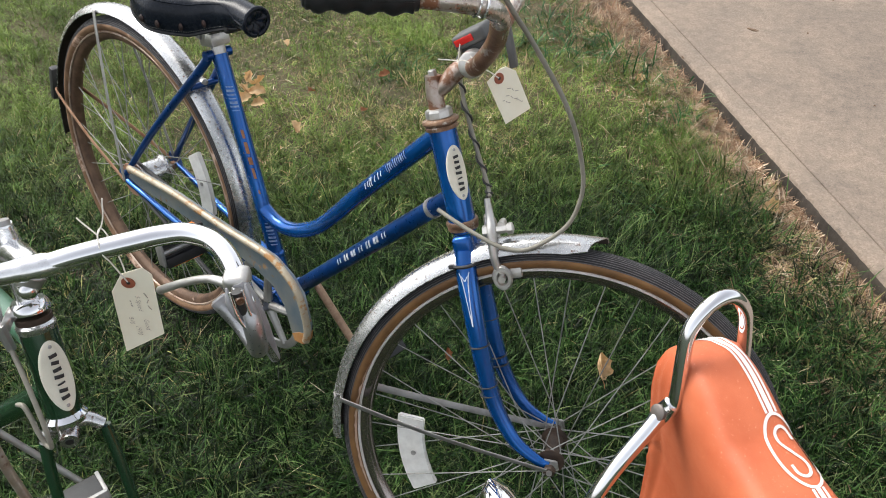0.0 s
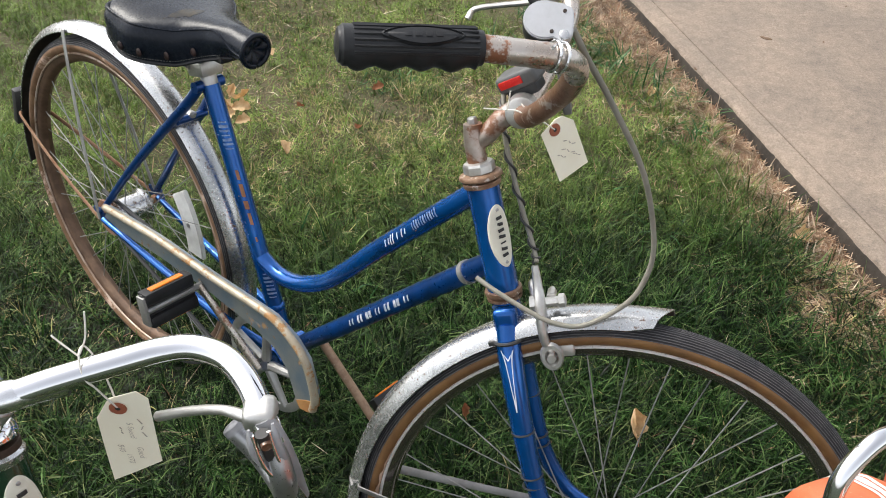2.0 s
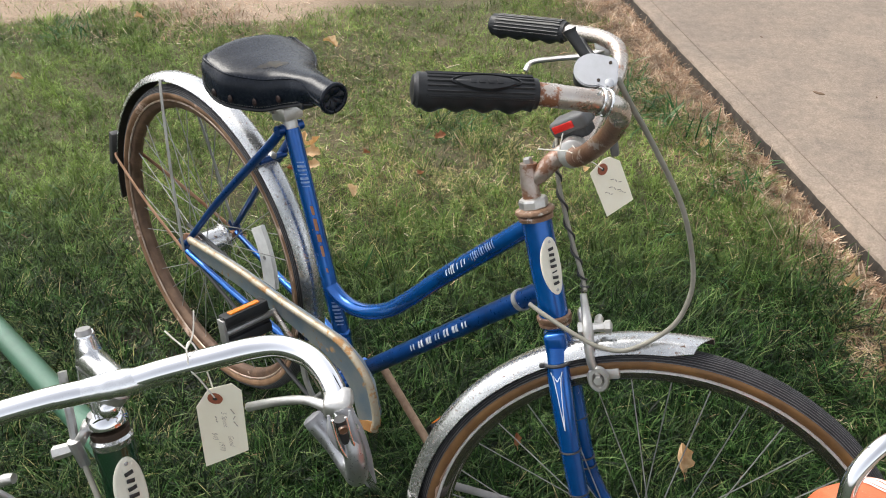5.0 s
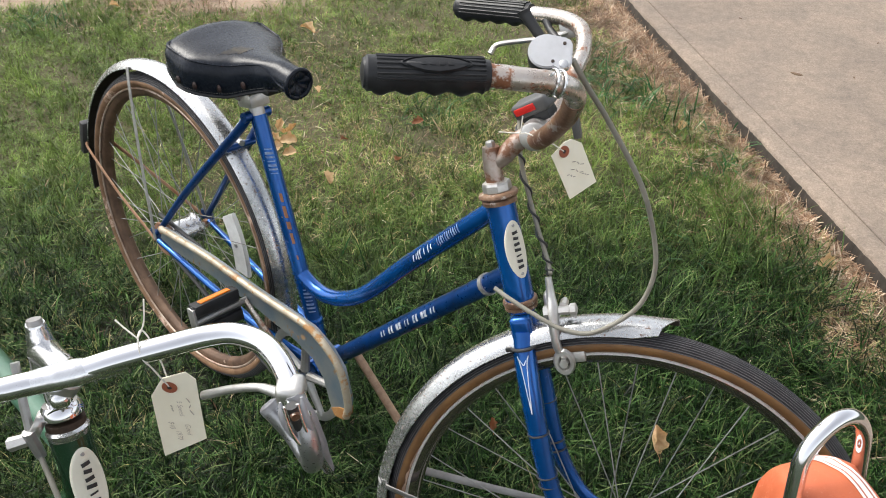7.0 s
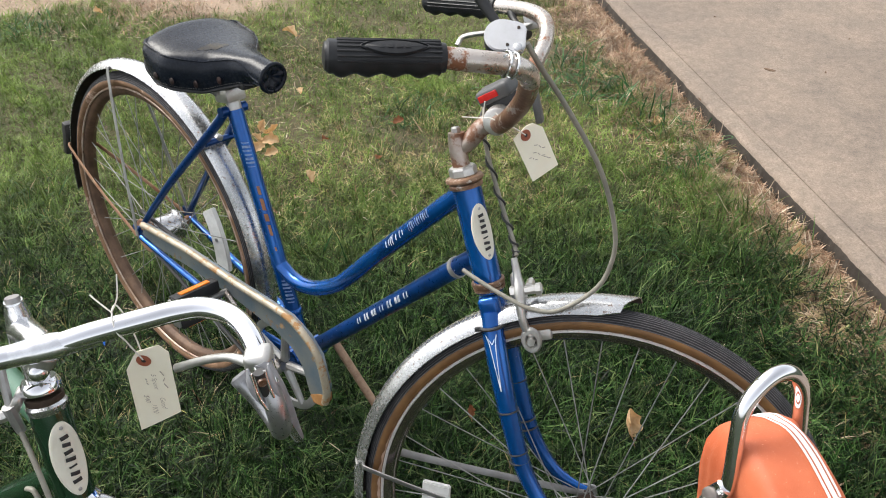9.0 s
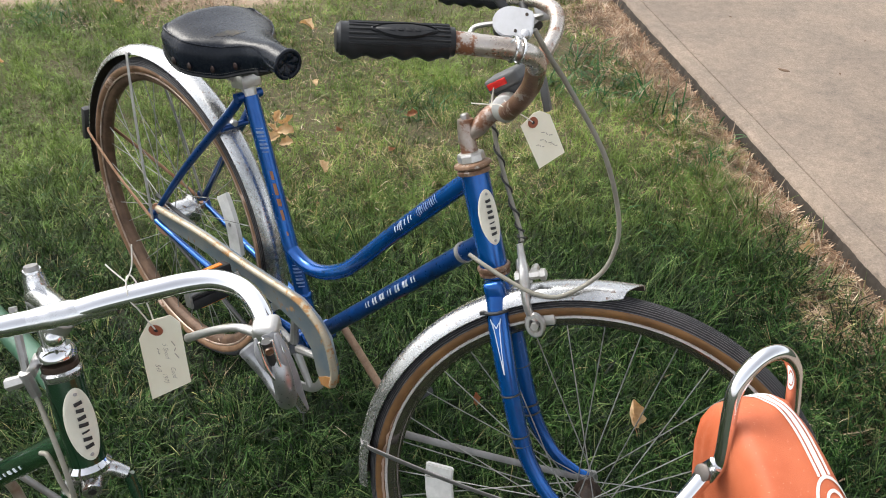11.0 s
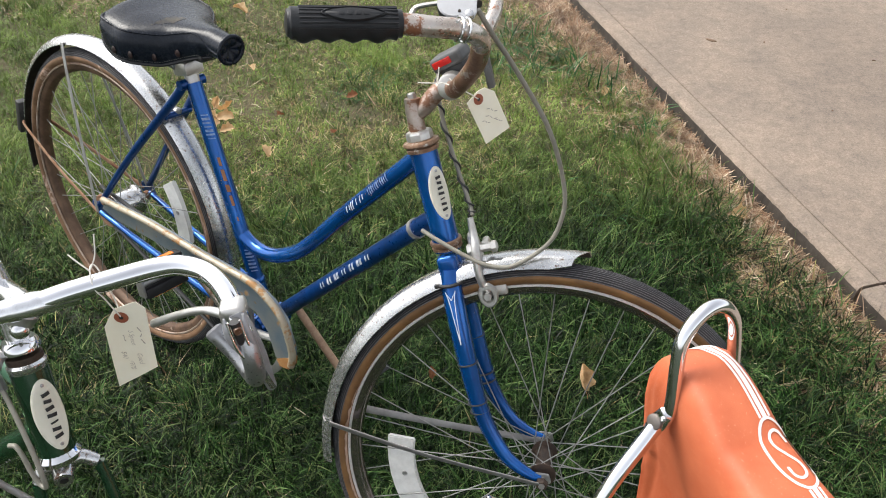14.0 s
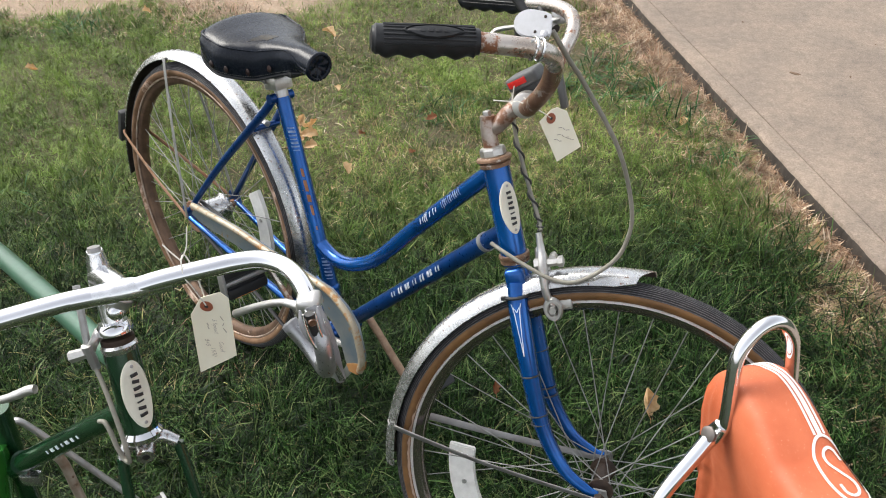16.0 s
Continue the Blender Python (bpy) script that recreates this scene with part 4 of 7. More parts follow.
def build_blue_bicycle():
    bike = thing("bicycle", BIKE_M, "rusty blue step-through bicycle with chrome mudguards standing on the lawn", "bicycle", "bicycles on the lawn")
    ax = B(-1.397, 0.314)
    # -- frame
    st_top, st_bot = B(-1.112, 0.692), B(-0.936, 0.262)
    frame = part("frame", tube([st_top, st_bot], 0.0145, 18), BLUE, bike, "blue painted steel frame with rust scratches")
    part("top_tube", tube([B(-1.010, 0.428), B(-0.975, 0.414), B(-0.945, 0.412), B(-0.915, 0.420), B(-0.884, 0.436), B(-0.845, 0.465), B(-0.800, 0.515), B(-0.740, 0.588), B(-0.602, 0.745), B(-0.590, 0.757)], 0.0138, 18), BLUE, frame)
    part("down_tube", tube([B(-0.925, 0.268), B(-0.556, 0.670)], 0.0145, 18), BLUE_SHADED, frame)
    part("bottom_bracket", lathe([(0.015, -0.036), (0.021, -0.035), (0.021, 0.035), (0.015, 0.036)], 20, "Y"), BLUE, frame, xf=Matrix.Translation(B(-0.933, 0.258)))
    hb, ht = B(-0.529, 0.626), B(-0.592, 0.770)
    part("head_tube", tube([hb, ht], 0.0200, 24), BLUE, frame, "blue head tube")
    for s in (-1, 1):
        part("seat_stay", tube([B(-1.118, 0.690, s * 0.016), B(-1.15, 0.645, s * 0.024), B(-1.28, 0.487, s * 0.046), B(-1.393, 0.337, s * 0.060)], [0.0085, 0.0085, 0.0075, 0.006], 12), BLUE_SHADED, frame)
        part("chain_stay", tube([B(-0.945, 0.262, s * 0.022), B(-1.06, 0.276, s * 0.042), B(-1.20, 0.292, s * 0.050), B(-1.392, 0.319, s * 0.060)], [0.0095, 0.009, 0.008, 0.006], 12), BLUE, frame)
        part("dropout", slab([B(-1.422, 0.336, s * 0.060), B(-1.382, 0.343, s * 0.060), B(-1.372, 0.321, s * 0.060), B(-1.392, 0.309, s * 0.060), B(-1.427, 0.313, s * 0.060)], (0, 1, 0), 0.004, 0.001), BLUE_SHADED, frame)
    part("stay_bridge", tube([B(-1.168, 0.612, -0.028), B(-1.168, 0.612, 0.028)], 0.006, 10), BLUE_SHADED, frame)
    part("bridge_bolt", lathe([(0.008, 0), (0.008, 0.006), (0.005, 0.009), (0, 0.010)], 6), STEEL_DULL, frame, xf=Matrix.Translation(B(-1.168, 0.613)))
    part("seat_tube_collar", lathe([(0.0150, 0), (0.0165, 0.002), (0.0165, 0.010), (0.0150, 0.012)], 20), BLUE, frame, xf=Matrix.Translation(st_bot) @ (st_top - st_bot).to_track_quat("Z", "Y").to_matrix().to_4x4() @ Matrix.Translation((0, 0, 0.075)))
    for z0, mt in ((0.10, GREY_DECAL), (0.36, GREY_DECAL)):
        d = (st_top - st_bot).normalized()
        tube_bars(frame, st_bot + d * z0, st_bot + d * (z0 + 0.05), 0.0145, (0.85, -0.5, 0.2), (0, -1, 0), 7, 0.015, SMEAR)
    # worn bare patches on the seat tube
    d = (st_top - st_bot).normalized()
    for q, ln, hi in ((0.235, 0.020, 0.005), (0.262, 0.014, 0.007), (0.283, 0.022, 0.006), (0.312, 0.016, 0.005), (0.205, 0.008, 0.003)):
        tube_bars(frame, st_bot + d * q, st_bot + d * (q + ln), 0.0147, (0.85, -0.48, 0.2), (0, -1, 0), 1, hi * 1.2, RUST_BARE, "rust_scratch", 0.3)
    script = [(0.0, 0.75), (0.06, 0.7), (0.10, 1.1), (0.14, 1.15), (0.22, 0.75), (0.30, 0.9), (0.36, 0.6)]
    t0, t1 = B(-0.722, 0.608), B(-0.634, 0.712)
    for q, big in script:                     # worn script, then a scuffed smear
        tube_bars(frame, t0.lerp(t1, q), t0.lerp(t1, q + 0.055), 0.0140, (0.0, -1, 0.25), (0, 0, 1), 1, 0.014 * big, WHITE_PAINT, slant=0.45)
    tube_bars(frame, t0.lerp(t1, 0.5), t0.lerp(t1, 0.92), 0.0140, (0.0, -1, 0.25), (0, 0, 1), 11, 0.012, SMEAR, slant=0.1)
    for off in (0.0, 0.0085):                 # seven worn pairs of strokes
        step = Vector((0.114, 0, 0.124)).normalized() * off
        tube_bars(frame, B(-0.785, 0.421) + step, B(-0.668, 0.548) + step, 0.0147, (0.0, -1, 0.2), (0, 0, 1), 7, 0.011, WHITE_WORN, slant=0.3, thin=0.42)
    part("cable_clip", lathe([(0.0148, 0), (0.0162, 0.0005), (0.0162, 0.008), (0.0148, 0.0085)], 20), STEEL_DULL, frame, "steel cable clip", xf=Matrix.Translation(B(-0.594, 0.629)) @ Vector((0.369, 0, 0.402)).to_track_quat("Z", "Y").to_matrix().to_4x4())
    rng = random.Random(4)
    for a, b, r, n in ((B(-0.945, 0.412), B(-0.80, 0.515), 0.0142, 0), (B(-0.925, 0.268), B(-0.556, 0.670), 0.0147, 9), (B(-0.800, 0.515), B(-0.602, 0.745), 0.0141, 7), (st_top, st_bot, 0.0147, 10)):
        for _ in range(n):
            q = rng.uniform(0.05, 0.95)
            side = (rng.uniform(-0.5, 0.5), -1, rng.uniform(-0.2, 0.9))
            ln = rng.uniform(0.002, 0.007)
            c = a.lerp(b, q)
            tube_bars(frame, c, c + (b - a).normalized() * ln, r, side, (0, 0, 1), 1, rng.uniform(0.0012, 0.003), rng.choice((RUST_BARE, SMEAR, BLACK_INK)), "paint_chip", 0.4)
    # -- headset, stem
    rot = (ht - hb).to_track_quat("Z", "Y").to_matrix().to_4x4()
    part("lower_headset", lathe([(0.0195, -0.008), (0.0222, -0.007), (0.0226, -0.003), (0.0205, -0.002), (0.0205, -0.0005), (0.0232, 0.0), (0.0240, 0.003), (0.0232, 0.006), (0.0203, 0.007)], 28), HEADSET, bike, "rusty lower headset cup", xf=Matrix.Translation(hb + (ht - hb).normalized() * 0.010) @ rot)
    part("upper_headset", lathe([(0.0203, -0.006), (0.0226, -0.0055), (0.0232, -0.001), (0.0222, 0.0005), (0.0190, 0.0012), (0.0190, 0.0030), (0.0250, 0.0034), (0.0262, 0.0048), (0.0262, 0.0072), (0.0250, 0.0090), (0.0195, 0.0105)], 32), HEADSET, bike, "rusty upper headset cup", xf=Matrix.Translation(ht) @ rot)
    part("headset_locknut", lathe([(0.0180, 0.0105), (0.0192, 0.0115), (0.0192, 0.0200), (0.0178, 0.0230), (0.0130, 0.0240)], 8), ALLOY, bike, "hexagonal headset locknut", smooth=False, xf=Matrix.Translation(ht) @ rot)
    F = FORK_M
    stem = part("stem", tube([(0, 0, 0.160), (0, 0, 0.200), (0.003, 0, 0.226)], [0.0118, 0.0120, 0.0112], 18), STEM_RUST, bike, "rusty chrome handlebar stem", xf=F)
    part("stem_arm", tube([(0.004, 0, 0.200), (0.018, 0, 0.211), (0.038, 0, 0.226), (0.058, 0, 0.232)], [0.0080, 0.0118, 0.0122, 0.0150], 16), STEM_RUST, stem, xf=F)
    part("stem_bolt", lathe([(0.0062, 0), (0.0062, 0.007), (0.005, 0.0085)], 6), STEEL_DULL, stem, smooth=False, xf=F @ Matrix.Translation((0.003, 0, 0.225)))
    part("bar_clamp", lathe([(0.0145, -0.018), (0.0180, -0.016), (0.0190, 0), (0.0180, 0.016), (0.0145, 0.018)], 24, "Y"), ALLOY, stem, xf=F @ Matrix.Translation((0.062, 0, 0.232)))
    # -- handlebar
    near = [(0.062, 0, 0.231), (0.068, -0.030, 0.230), (0.082, -0.060, 0.238), (0.104, -0.095, 0.254), (0.124, -0.135, 0.273), (0.139, -0.180, 0.295), (0.139, -0.203, 0.309), (0.126, -0.219, 0.320), (0.100, -0.230, 0.330), (0.070, -0.240, 0.341), (-0.032, -0.285, 0.370)]
    far = [(0.068, 0.030, 0.232), (0.084, 0.070, 0.250), (0.106, 0.120, 0.280), (0.121, 0.165, 0.305), (0.121, 0.196, 0.327), (0.108, 0.212, 0.341), (0.085, 0.226, 0.352), (0.048, 0.240, 0.363), (-0.065, 0.285, 0.393)]
    bar = part("handlebar", tube(near[::-1] + far, 0.0112, 18), RUSTY_CHROME, bike, "swept-back rusty chrome handlebar", xf=F)
    part("rusted_end", tube([Vector(near[9]), Vector(near[9]).lerp(Vector(near[8]), 0.5), near[8], Vector(near[8]).lerp(Vector(near[7]), 0.8)], 0.0114, 18), HEAVY_RUST, bar, "rust-browned section beside the grip", xf=F)
    part("rusted_rise", tube([near[0], near[1], near[2], near[3], near[4], near[5]], 0.0115, 18), BROWN_RUST, bar, "rust-browned section of the bar", xf=F)
    for s in (-1, 1):
        a, b = (Vector((0.070, -0.240, 0.341)), Vector((-0.032, -0.285, 0.370))) if s < 0 else (Vector((0.048, 0.240, 0.363)), Vector((-0.065, 0.285, 0.393)))
        grip = tube([a, a.lerp(b, 0.15), a.lerp(b, 0.5), a.lerp(b, 0.9), b, b.lerp(a, -0.04)], [0.0145, 0.0165, 0.0160, 0.0165, 0.0168, 0.010], 36, 8)
        axis = (b - a).normalized()
        down = Vector((0, 0, -1))
        down = (down - axis * axis.dot(down)).normalized()
        for v in grip.verts:                  # finger waves beneath, fine lengthwise ribs above
            t = (v.co - a).dot(axis) / (b - a).length
            rad = v.co - (a + axis * (v.co - a).dot(axis))
            low = rad.normalized().dot(down) if rad.length > 1e-5 else 0
            if 0.04 < t < 0.96 and low > 0.3:
                v.co += down * low * 0.0042 * (0.5 + 0.5 * math.cos(t * math.tau * 4.5))
        g = part("grip", grip, BLACK_RUBBER, bar, "black moulded rubber grip with finger waves", xf=F)
        lateral = axis.cross(down).normalized() * (-1 if s > 0 else 1)
        for k in range(13):
            ang = radians(-105 + 210 * k / 12)
            dirn = -down * math.cos(ang) + lateral * math.sin(ang)
            part("grip_rib", tube([a.lerp(b, 0.05) + dirn * 0.0164, a.lerp(b, 0.93) + dirn * 0.0164], 0.0014, 6), BLACK_RUBBER, g, xf=F)
        if s < 0:                             # moulded oval on the near grip
            oval = lathe([(0, 0.0016), (0.84, 0.0016), (0.88, 0.0006), (0.93, 0.0006), (0.96, 0.0024), (1, 0.0020), (1.0, -0.001)], 40)
            for v in oval.verts:                  # pointed at both ends and wrapped round the grip
                v.co.y *= 0.0088 * (1 - 0.35 * abs(v.co.x) ** 2)
                v.co.x *= 0.034
                v.co.z -= v.co.y ** 2 / (2 * 0.0170)
            nz = (-down * 0.62 + Vector((0, -1, 0)) * 0.78).normalized()
            zz = (nz - axis * nz.dot(axis)).normalized()
            part("grip_oval", oval, BLACK_RUBBER, g, xf=F @ frame_matrix(-axis, zz.cross(-axis), zz, a.lerp(b, 0.45) + zz * 0.0166))
            part("scuff", lathe([(0, 0.0012), (0.0035, 0.0010), (0.0052, 0.0)], 9), WORN_WHITE, g, "white scuffed spot", xf=F @ frame_matrix(-axis, zz.cross(-axis), zz, b.lerp(a, 0.025) + zz * 0.0160 + down * 0.004) @ Matrix.Diagonal((0.7, 1.2, 1, 1)))
            for k in range(4):
                part("grip_mark", box(0.0055, 0.0042, 0.0006, 0.0002), BLACK_RUBBER, g, xf=F @ frame_matrix(-axis, zz.cross(-axis), zz, a.lerp(b, 0.45) + zz * 0.0183 + axis * (0.0085 * (k - 1.5))))
        part("end_cap", lathe([(0.0155, 0), (0.014, 0.004), (0.006, 0.006), (0, 0.0062)], 18), BLACK_RUBBER, g, xf=F @ Matrix.Translation(b) @ axis.to_track_quat("Z", "Y").to_matrix().to_4x4())
    # -- shifter on the near side of the bar
    sc = Vector((0.124, -0.172, 0.344))
    zax = Vector((0.22, -0.80, 0.55)).normalized()
    xax = Vector((1, 0, 0))
    xax = (xax - zax * xax.dot(zax)).normalized()
    SM = F @ frame_matrix(xax, zax.cross(xax), zax, sc)
    outline = [(-0.006 + 0.0188 * math.cos(radians(q)), 0.0188 * math.sin(radians(q)), 0.0) for q in range(70, 291, 12)]
    outline += [(0.006, -0.0235, 0.0), (0.0135, -0.0225, 0.0), (0.0175, -0.016, 0.0), (0.0205, 0.004, 0.0), (0.0190, 0.0095, 0.0), (0.0130, 0.0135, 0.0)]
    sh = part("shifter", slab(outline, (0, 0, 1), 0.0042, 0.0011), SHIFT_PLATE, bike, "dirty bright plate of a thumb shifter", xf=SM)
    for px, py in ((0.0125, 0.006), (-0.001, -0.0125)):
        part("plate_screw", lathe([(0.0019, 0.0040), (0.0017, 0.0052), (0, 0.0054)], 10), DARK_RUST, sh, xf=SM @ Matrix.Translation((px, py, 0)))
    part("band_screw", lathe([(0.0046, 0.0040), (0.0044, 0.0062), (0.0024, 0.0068), (0, 0.0066)], 16), CHROME_PITTED, sh, xf=SM @ Matrix.Translation((0.0095, -0.0170, 0)))
    part("shifter_back", lathe([(0.014, -0.018), (0.0180, -0.016), (0.0190, -0.0115), (0.0190, -0.003), (0.0178, -0.001)], 32), PLASTIC_BLACK, sh, xf=SM @ Matrix.Translation((-0.006, 0, 0)))
    part("shift_lever", tube([sc + Vector((0.0, 0.012, -0.012)), sc + Vector((-0.010, 0.016, 0.012)), sc + Vector((-0.022, 0.018, 0.038)), sc + Vector((-0.024, 0.018, 0.045))], [0.006, 0.005, 0.006, 0.0075], 12, flat=((0, 1, 0), 0.6)), PLASTIC_BLACK, sh, "black thumb lever", xf=F)
    bt = (Vector(near[8]) - Vector(near[6])).normalized()
    bu = bt.orthogonal().normalized()
    bv = bt.cross(bu)
    for k in (-1, 1):                         # twin wire band round the bar
        c = Vector(near[7]) + bt * (0.0042 * k) + Vector((0.002, 0.001, -0.001))
        part("clamp_band", tube([c + (bu * math.cos(q) + bv * math.sin(q)) * 0.0128 for q in [math.tau * i / 14 for i in range(15)]], 0.0015, 6, 2), CHROME_PITTED, sh, "thin steel clamp band", xf=F)
        foot = SM @ Vector((0.0095 + 0.0035 * k, -0.0200, 0.003))
        part("band_leg", tube([foot, foot.lerp(F @ (c + Vector((0.002, -0.0105, 0.0085))), 0.5) + Vector((0, 0, 0.001)), F @ (c + Vector((0.002, -0.0105, 0.0085)))], 0.0017, 6, 3), CHROME_PITTED, sh)
    # -- far brake lever
    part("brake_lever", tube([(0.098, 0.222, 0.328), (0.070, 0.215, 0.326), (0.030, 0.212, 0.330), (-0.004, 0.206, 0.332), (-0.016, 0.200, 0.322)], [0.006, 0.0045, 0.004, 0.004, 0.0045], 12, flat=((0, 1, 0), 1.5)), ALLOY, bike, "alloy brake lever", xf=F)
    part("lever_bracket", box(0.022, 0.016, 0.026, 0.004, (0.098, 0.222, 0.332)), ALLOY, bike, xf=F)
    part("bar_band", tube([Vector((0.103, 0.2265, 0.3365)) + Vector((math.cos(q) * 0.4, 0.0, math.sin(q))) * 0.0135 for q in [math.tau * i / 12 for i in range(13)]], 0.0022, 6, 3), STEEL_DULL, bike, xf=F)
    part("second_shift_lever", tube([(0.070, 0.228, 0.352), (0.074, 0.215, 0.338), (0.086, 0.196, 0.322), (0.094, 0.186, 0.315)], [0.0075, 0.005, 0.0055, 0.0075], 12), PLASTIC_BLACK, bike, "black thumb lever", xf=F)
    # -- clip-on lamp over the clamp
    LM = F @ pose(0.064, 0.022, 0.266, 10, -14, -20)
    lamp = part("clip_on_light", box(0.052, 0.034, 0.020, 0.006, (0, 0, 0), 3), PLASTIC_GREY, bike, "small black and grey clip-on light with a red lens", xf=LM)
    part("light_base", box(0.040, 0.026, 0.014, 0.004, (0, 0, -0.015)), PLASTIC_BLACK, lamp, xf=LM)
    part("light_lens", box(0.030, 0.003, 0.009, 0.001, (-0.006, -0.0172, 0.001)), RED_LENS, lamp, "red lens", xf=LM)
    part("far_hanger", box(0.010, 0.020, 0.055, 0.003, (0.110, 0.030, 0.240)), PLASTIC_GREY, bike, xf=F)
    # -- cables
    part("shift_cable", tube([(0.142, -0.168, 0.332), (0.150, -0.150, 0.300), (0.164, -0.120, 0.252), (0.186, -0.080, 0.160), (0.187, -0.052, 0.072), (0.172, -0.044, 0.025), (0.145, -0.040, -0.006), (0.095, -0.040, -0.027), (0.060, -0.040, -0.020), (0.030, -0.038, 0.0), (-0.004, -0.030, 0.026), (-0.026, -0.020, 0.042)], 0.0031, 10), CABLE_GREY, bike, "long grey looping shift cable", xf=F)
    brake_pts = [Vector((0.040, 0.035, 0.250)), Vector((0.034, 0.020, 0.200)), Vector((0.037, 0.020, 0.123)), Vector((0.044, 0.015, 0.060)), Vector((0.047, 0.0, 0.044))]
    part("brake_cable", tube(brake_pts, 0.0030, 10), CABLE_GREY, bike, "grey front brake cable", xf=F)
    sl = smooth_line(brake_pts, 24)
    coil = [p + Vector((math.cos(i * 0.50), math.sin(i * 0.50), 0)) * 0.0044 for i, p in enumerate(sl)]
    part("cable_wrap", tube(coil, 0.0017, 6, 2), PLASTIC_BLACK, bike, "thin black wire wound round the cable", xf=F)
    # -- fork
    part("fork_crown", tube([(0, 0, -0.008), (0, -0.002, -0.026), (-0.001, -0.012, -0.046), (-0.002, -0.024, -0.060)], [0.0185, 0.0195, 0.0190, 0.0150], 20), BLUE, bike, "blue fork crown", xf=F)
    for s in (-1, 1):
        leg = part("fork_blade", tube([(0.0, s * 0.018, -0.026), (-0.002, s * 0.030, -0.060), (-0.002, s * 0.042, -0.120), (-0.002, s * 0.046, -0.215), (0.004, s * 0.049, -0.275), (0.022, s * 0.052, -0.330), (0.050, s * 0.054, -0.364), (0.066, s * 0.055, -0.373)], [0.0165, 0.0160, 0.0150, 0.0135, 0.0122, 0.0105, 0.0085, 0.0065], 18), BLUE, bike, "curved blue fork blade", xf=F)
        part("fork_end", slab([(0.060, s * 0.056, -0.362), (0.080, s * 0.056, -0.368), (0.080, s * 0.056, -0.384), (0.064, s * 0.056, -0.386), (0.055, s * 0.056, -0.374)], (0, 1, 0), 0.004, 0.001), STEEL_DULL, leg, xf=F)
        for z in (-0.165, -0.232, -0.247):
            part("fork_band", tube([Vector((-0.002, s * 0.0455, z)) + Vector((math.cos(q), math.sin(q), -0.08 * math.sin(q))) * 0.0142 for q in [math.tau * i / 12 for i in range(13)]], 0.0014, 6, 2), PLASTIC_BLACK, leg, xf=F)
        if s < 0:
            axis_y = lambda z: np.interp(-z, (0.026, 0.060, 0.120, 0.215), (-0.018, -0.030, -0.042, -0.046))
            tip = lambda x, z: (x - 0.002, float(axis_y(z)) - 0.0012 - math.sqrt(0.0156 ** 2 - x * x), z)
            for line in ([tip(-0.008, -0.050), tip(-0.0042, -0.066), tip(0.0, -0.128)], [tip(0.007, -0.050), tip(0.0036, -0.066), tip(0.0, -0.128)], [tip(-0.008, -0.050), tip(-0.0005, -0.062)], [tip(0.007, -0.050), tip(-0.0005, -0.062)]):
                part("pinstripe", tube(line, 0.0008, 5, 3), WHITE_PAINT, leg, "white painted dart", xf=F)
    part("crown_shoulder", box(0.030, 0.022, 0.034, 0.008, (0.0, -0.020, -0.018), 3), BLUE, bike, "bright blue fork shoulder", xf=F)
    tie = part("cable_tie", tube([Vector((-0.001 + 0.0190 * math.cos(q), -0.0262 + 0.0182 * math.sin(q), -0.041)) for q in [math.tau * i / 16 for i in range(17)]], 0.0026, 8, 2), PLASTIC_BLACK, bike, "black plastic cable tie round the fork", xf=F)
    part("tie_head", box(0.008, 0.007, 0.006, 0.0015, (-0.0205, -0.036, -0.041)), PLASTIC_BLACK, tie, xf=F)
    part("fork_patch", box(0.008, 0.006, 0.010, 0.003, (-0.006, -0.050, -0.248)), PLASTIC_BLACK, bike, xf=F)
    # -- head badge
    nz = Vector((0.93, -0.33, 0.35))
    hdir = (ht - hb).normalized()
    nz = (nz - hdir * nz.dot(hdir)).normalized()
    mid = hb.lerp(ht, 0.57)
    ellipse_badge(bike, frame_matrix(hdir.cross(nz), hdir, nz, mid + nz * 0.0200), 0.029, 0.080)
    # -- front wheel, mudguard, brake
    fc = Vector((0.068, -0.012, -0.375))
    fw = tagged(new("front_wheel"), "front wheel with chrome rim and brown-walled tyre")
    fw.parent = bike
    make_wheel(fw, fc, F, False, 0.1)
    FW = F @ Matrix.Translation(fc)
    bm = bmesh.new()                          # ragged strip where the gum wall has peeled
    prev = None
    for k in range(61):
        q = radians(143 + 46 * k / 60)
        grow = math.sin(math.pi * k / 60) ** 0.5
        wide = (0.0030 + 0.0026 * noise.noise((k * 0.35, 1, 2)) + 0.0016 * noise.noise((k * 1.3, 4, 2))) * grow
        e = [bm.verts.new((r * math.cos(q), y, r * math.sin(q))) for r, y in ((0.3145, -0.0172), (0.3145 + wide * 0.5, -0.0184), (0.3145 + wide, -0.0194))]
        if prev:
            for j in (0, 1):
                bm.faces.new((prev[j], prev[j + 1], e[j + 1], e[j]))
        prev = e
    bmesh.ops.recalc_face_normals(bm, faces=bm.faces)
    part("peeled_wall", bm, PEELED, fw, "pale peeled strip of the tyre wall", xf=FW)
    spoke_reflector(fw, FW, 177, 0.207, 34, 0.004)
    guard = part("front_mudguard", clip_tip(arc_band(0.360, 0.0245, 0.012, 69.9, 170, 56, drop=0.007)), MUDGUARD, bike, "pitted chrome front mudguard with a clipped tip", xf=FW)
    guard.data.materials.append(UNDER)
    a = radians(157)
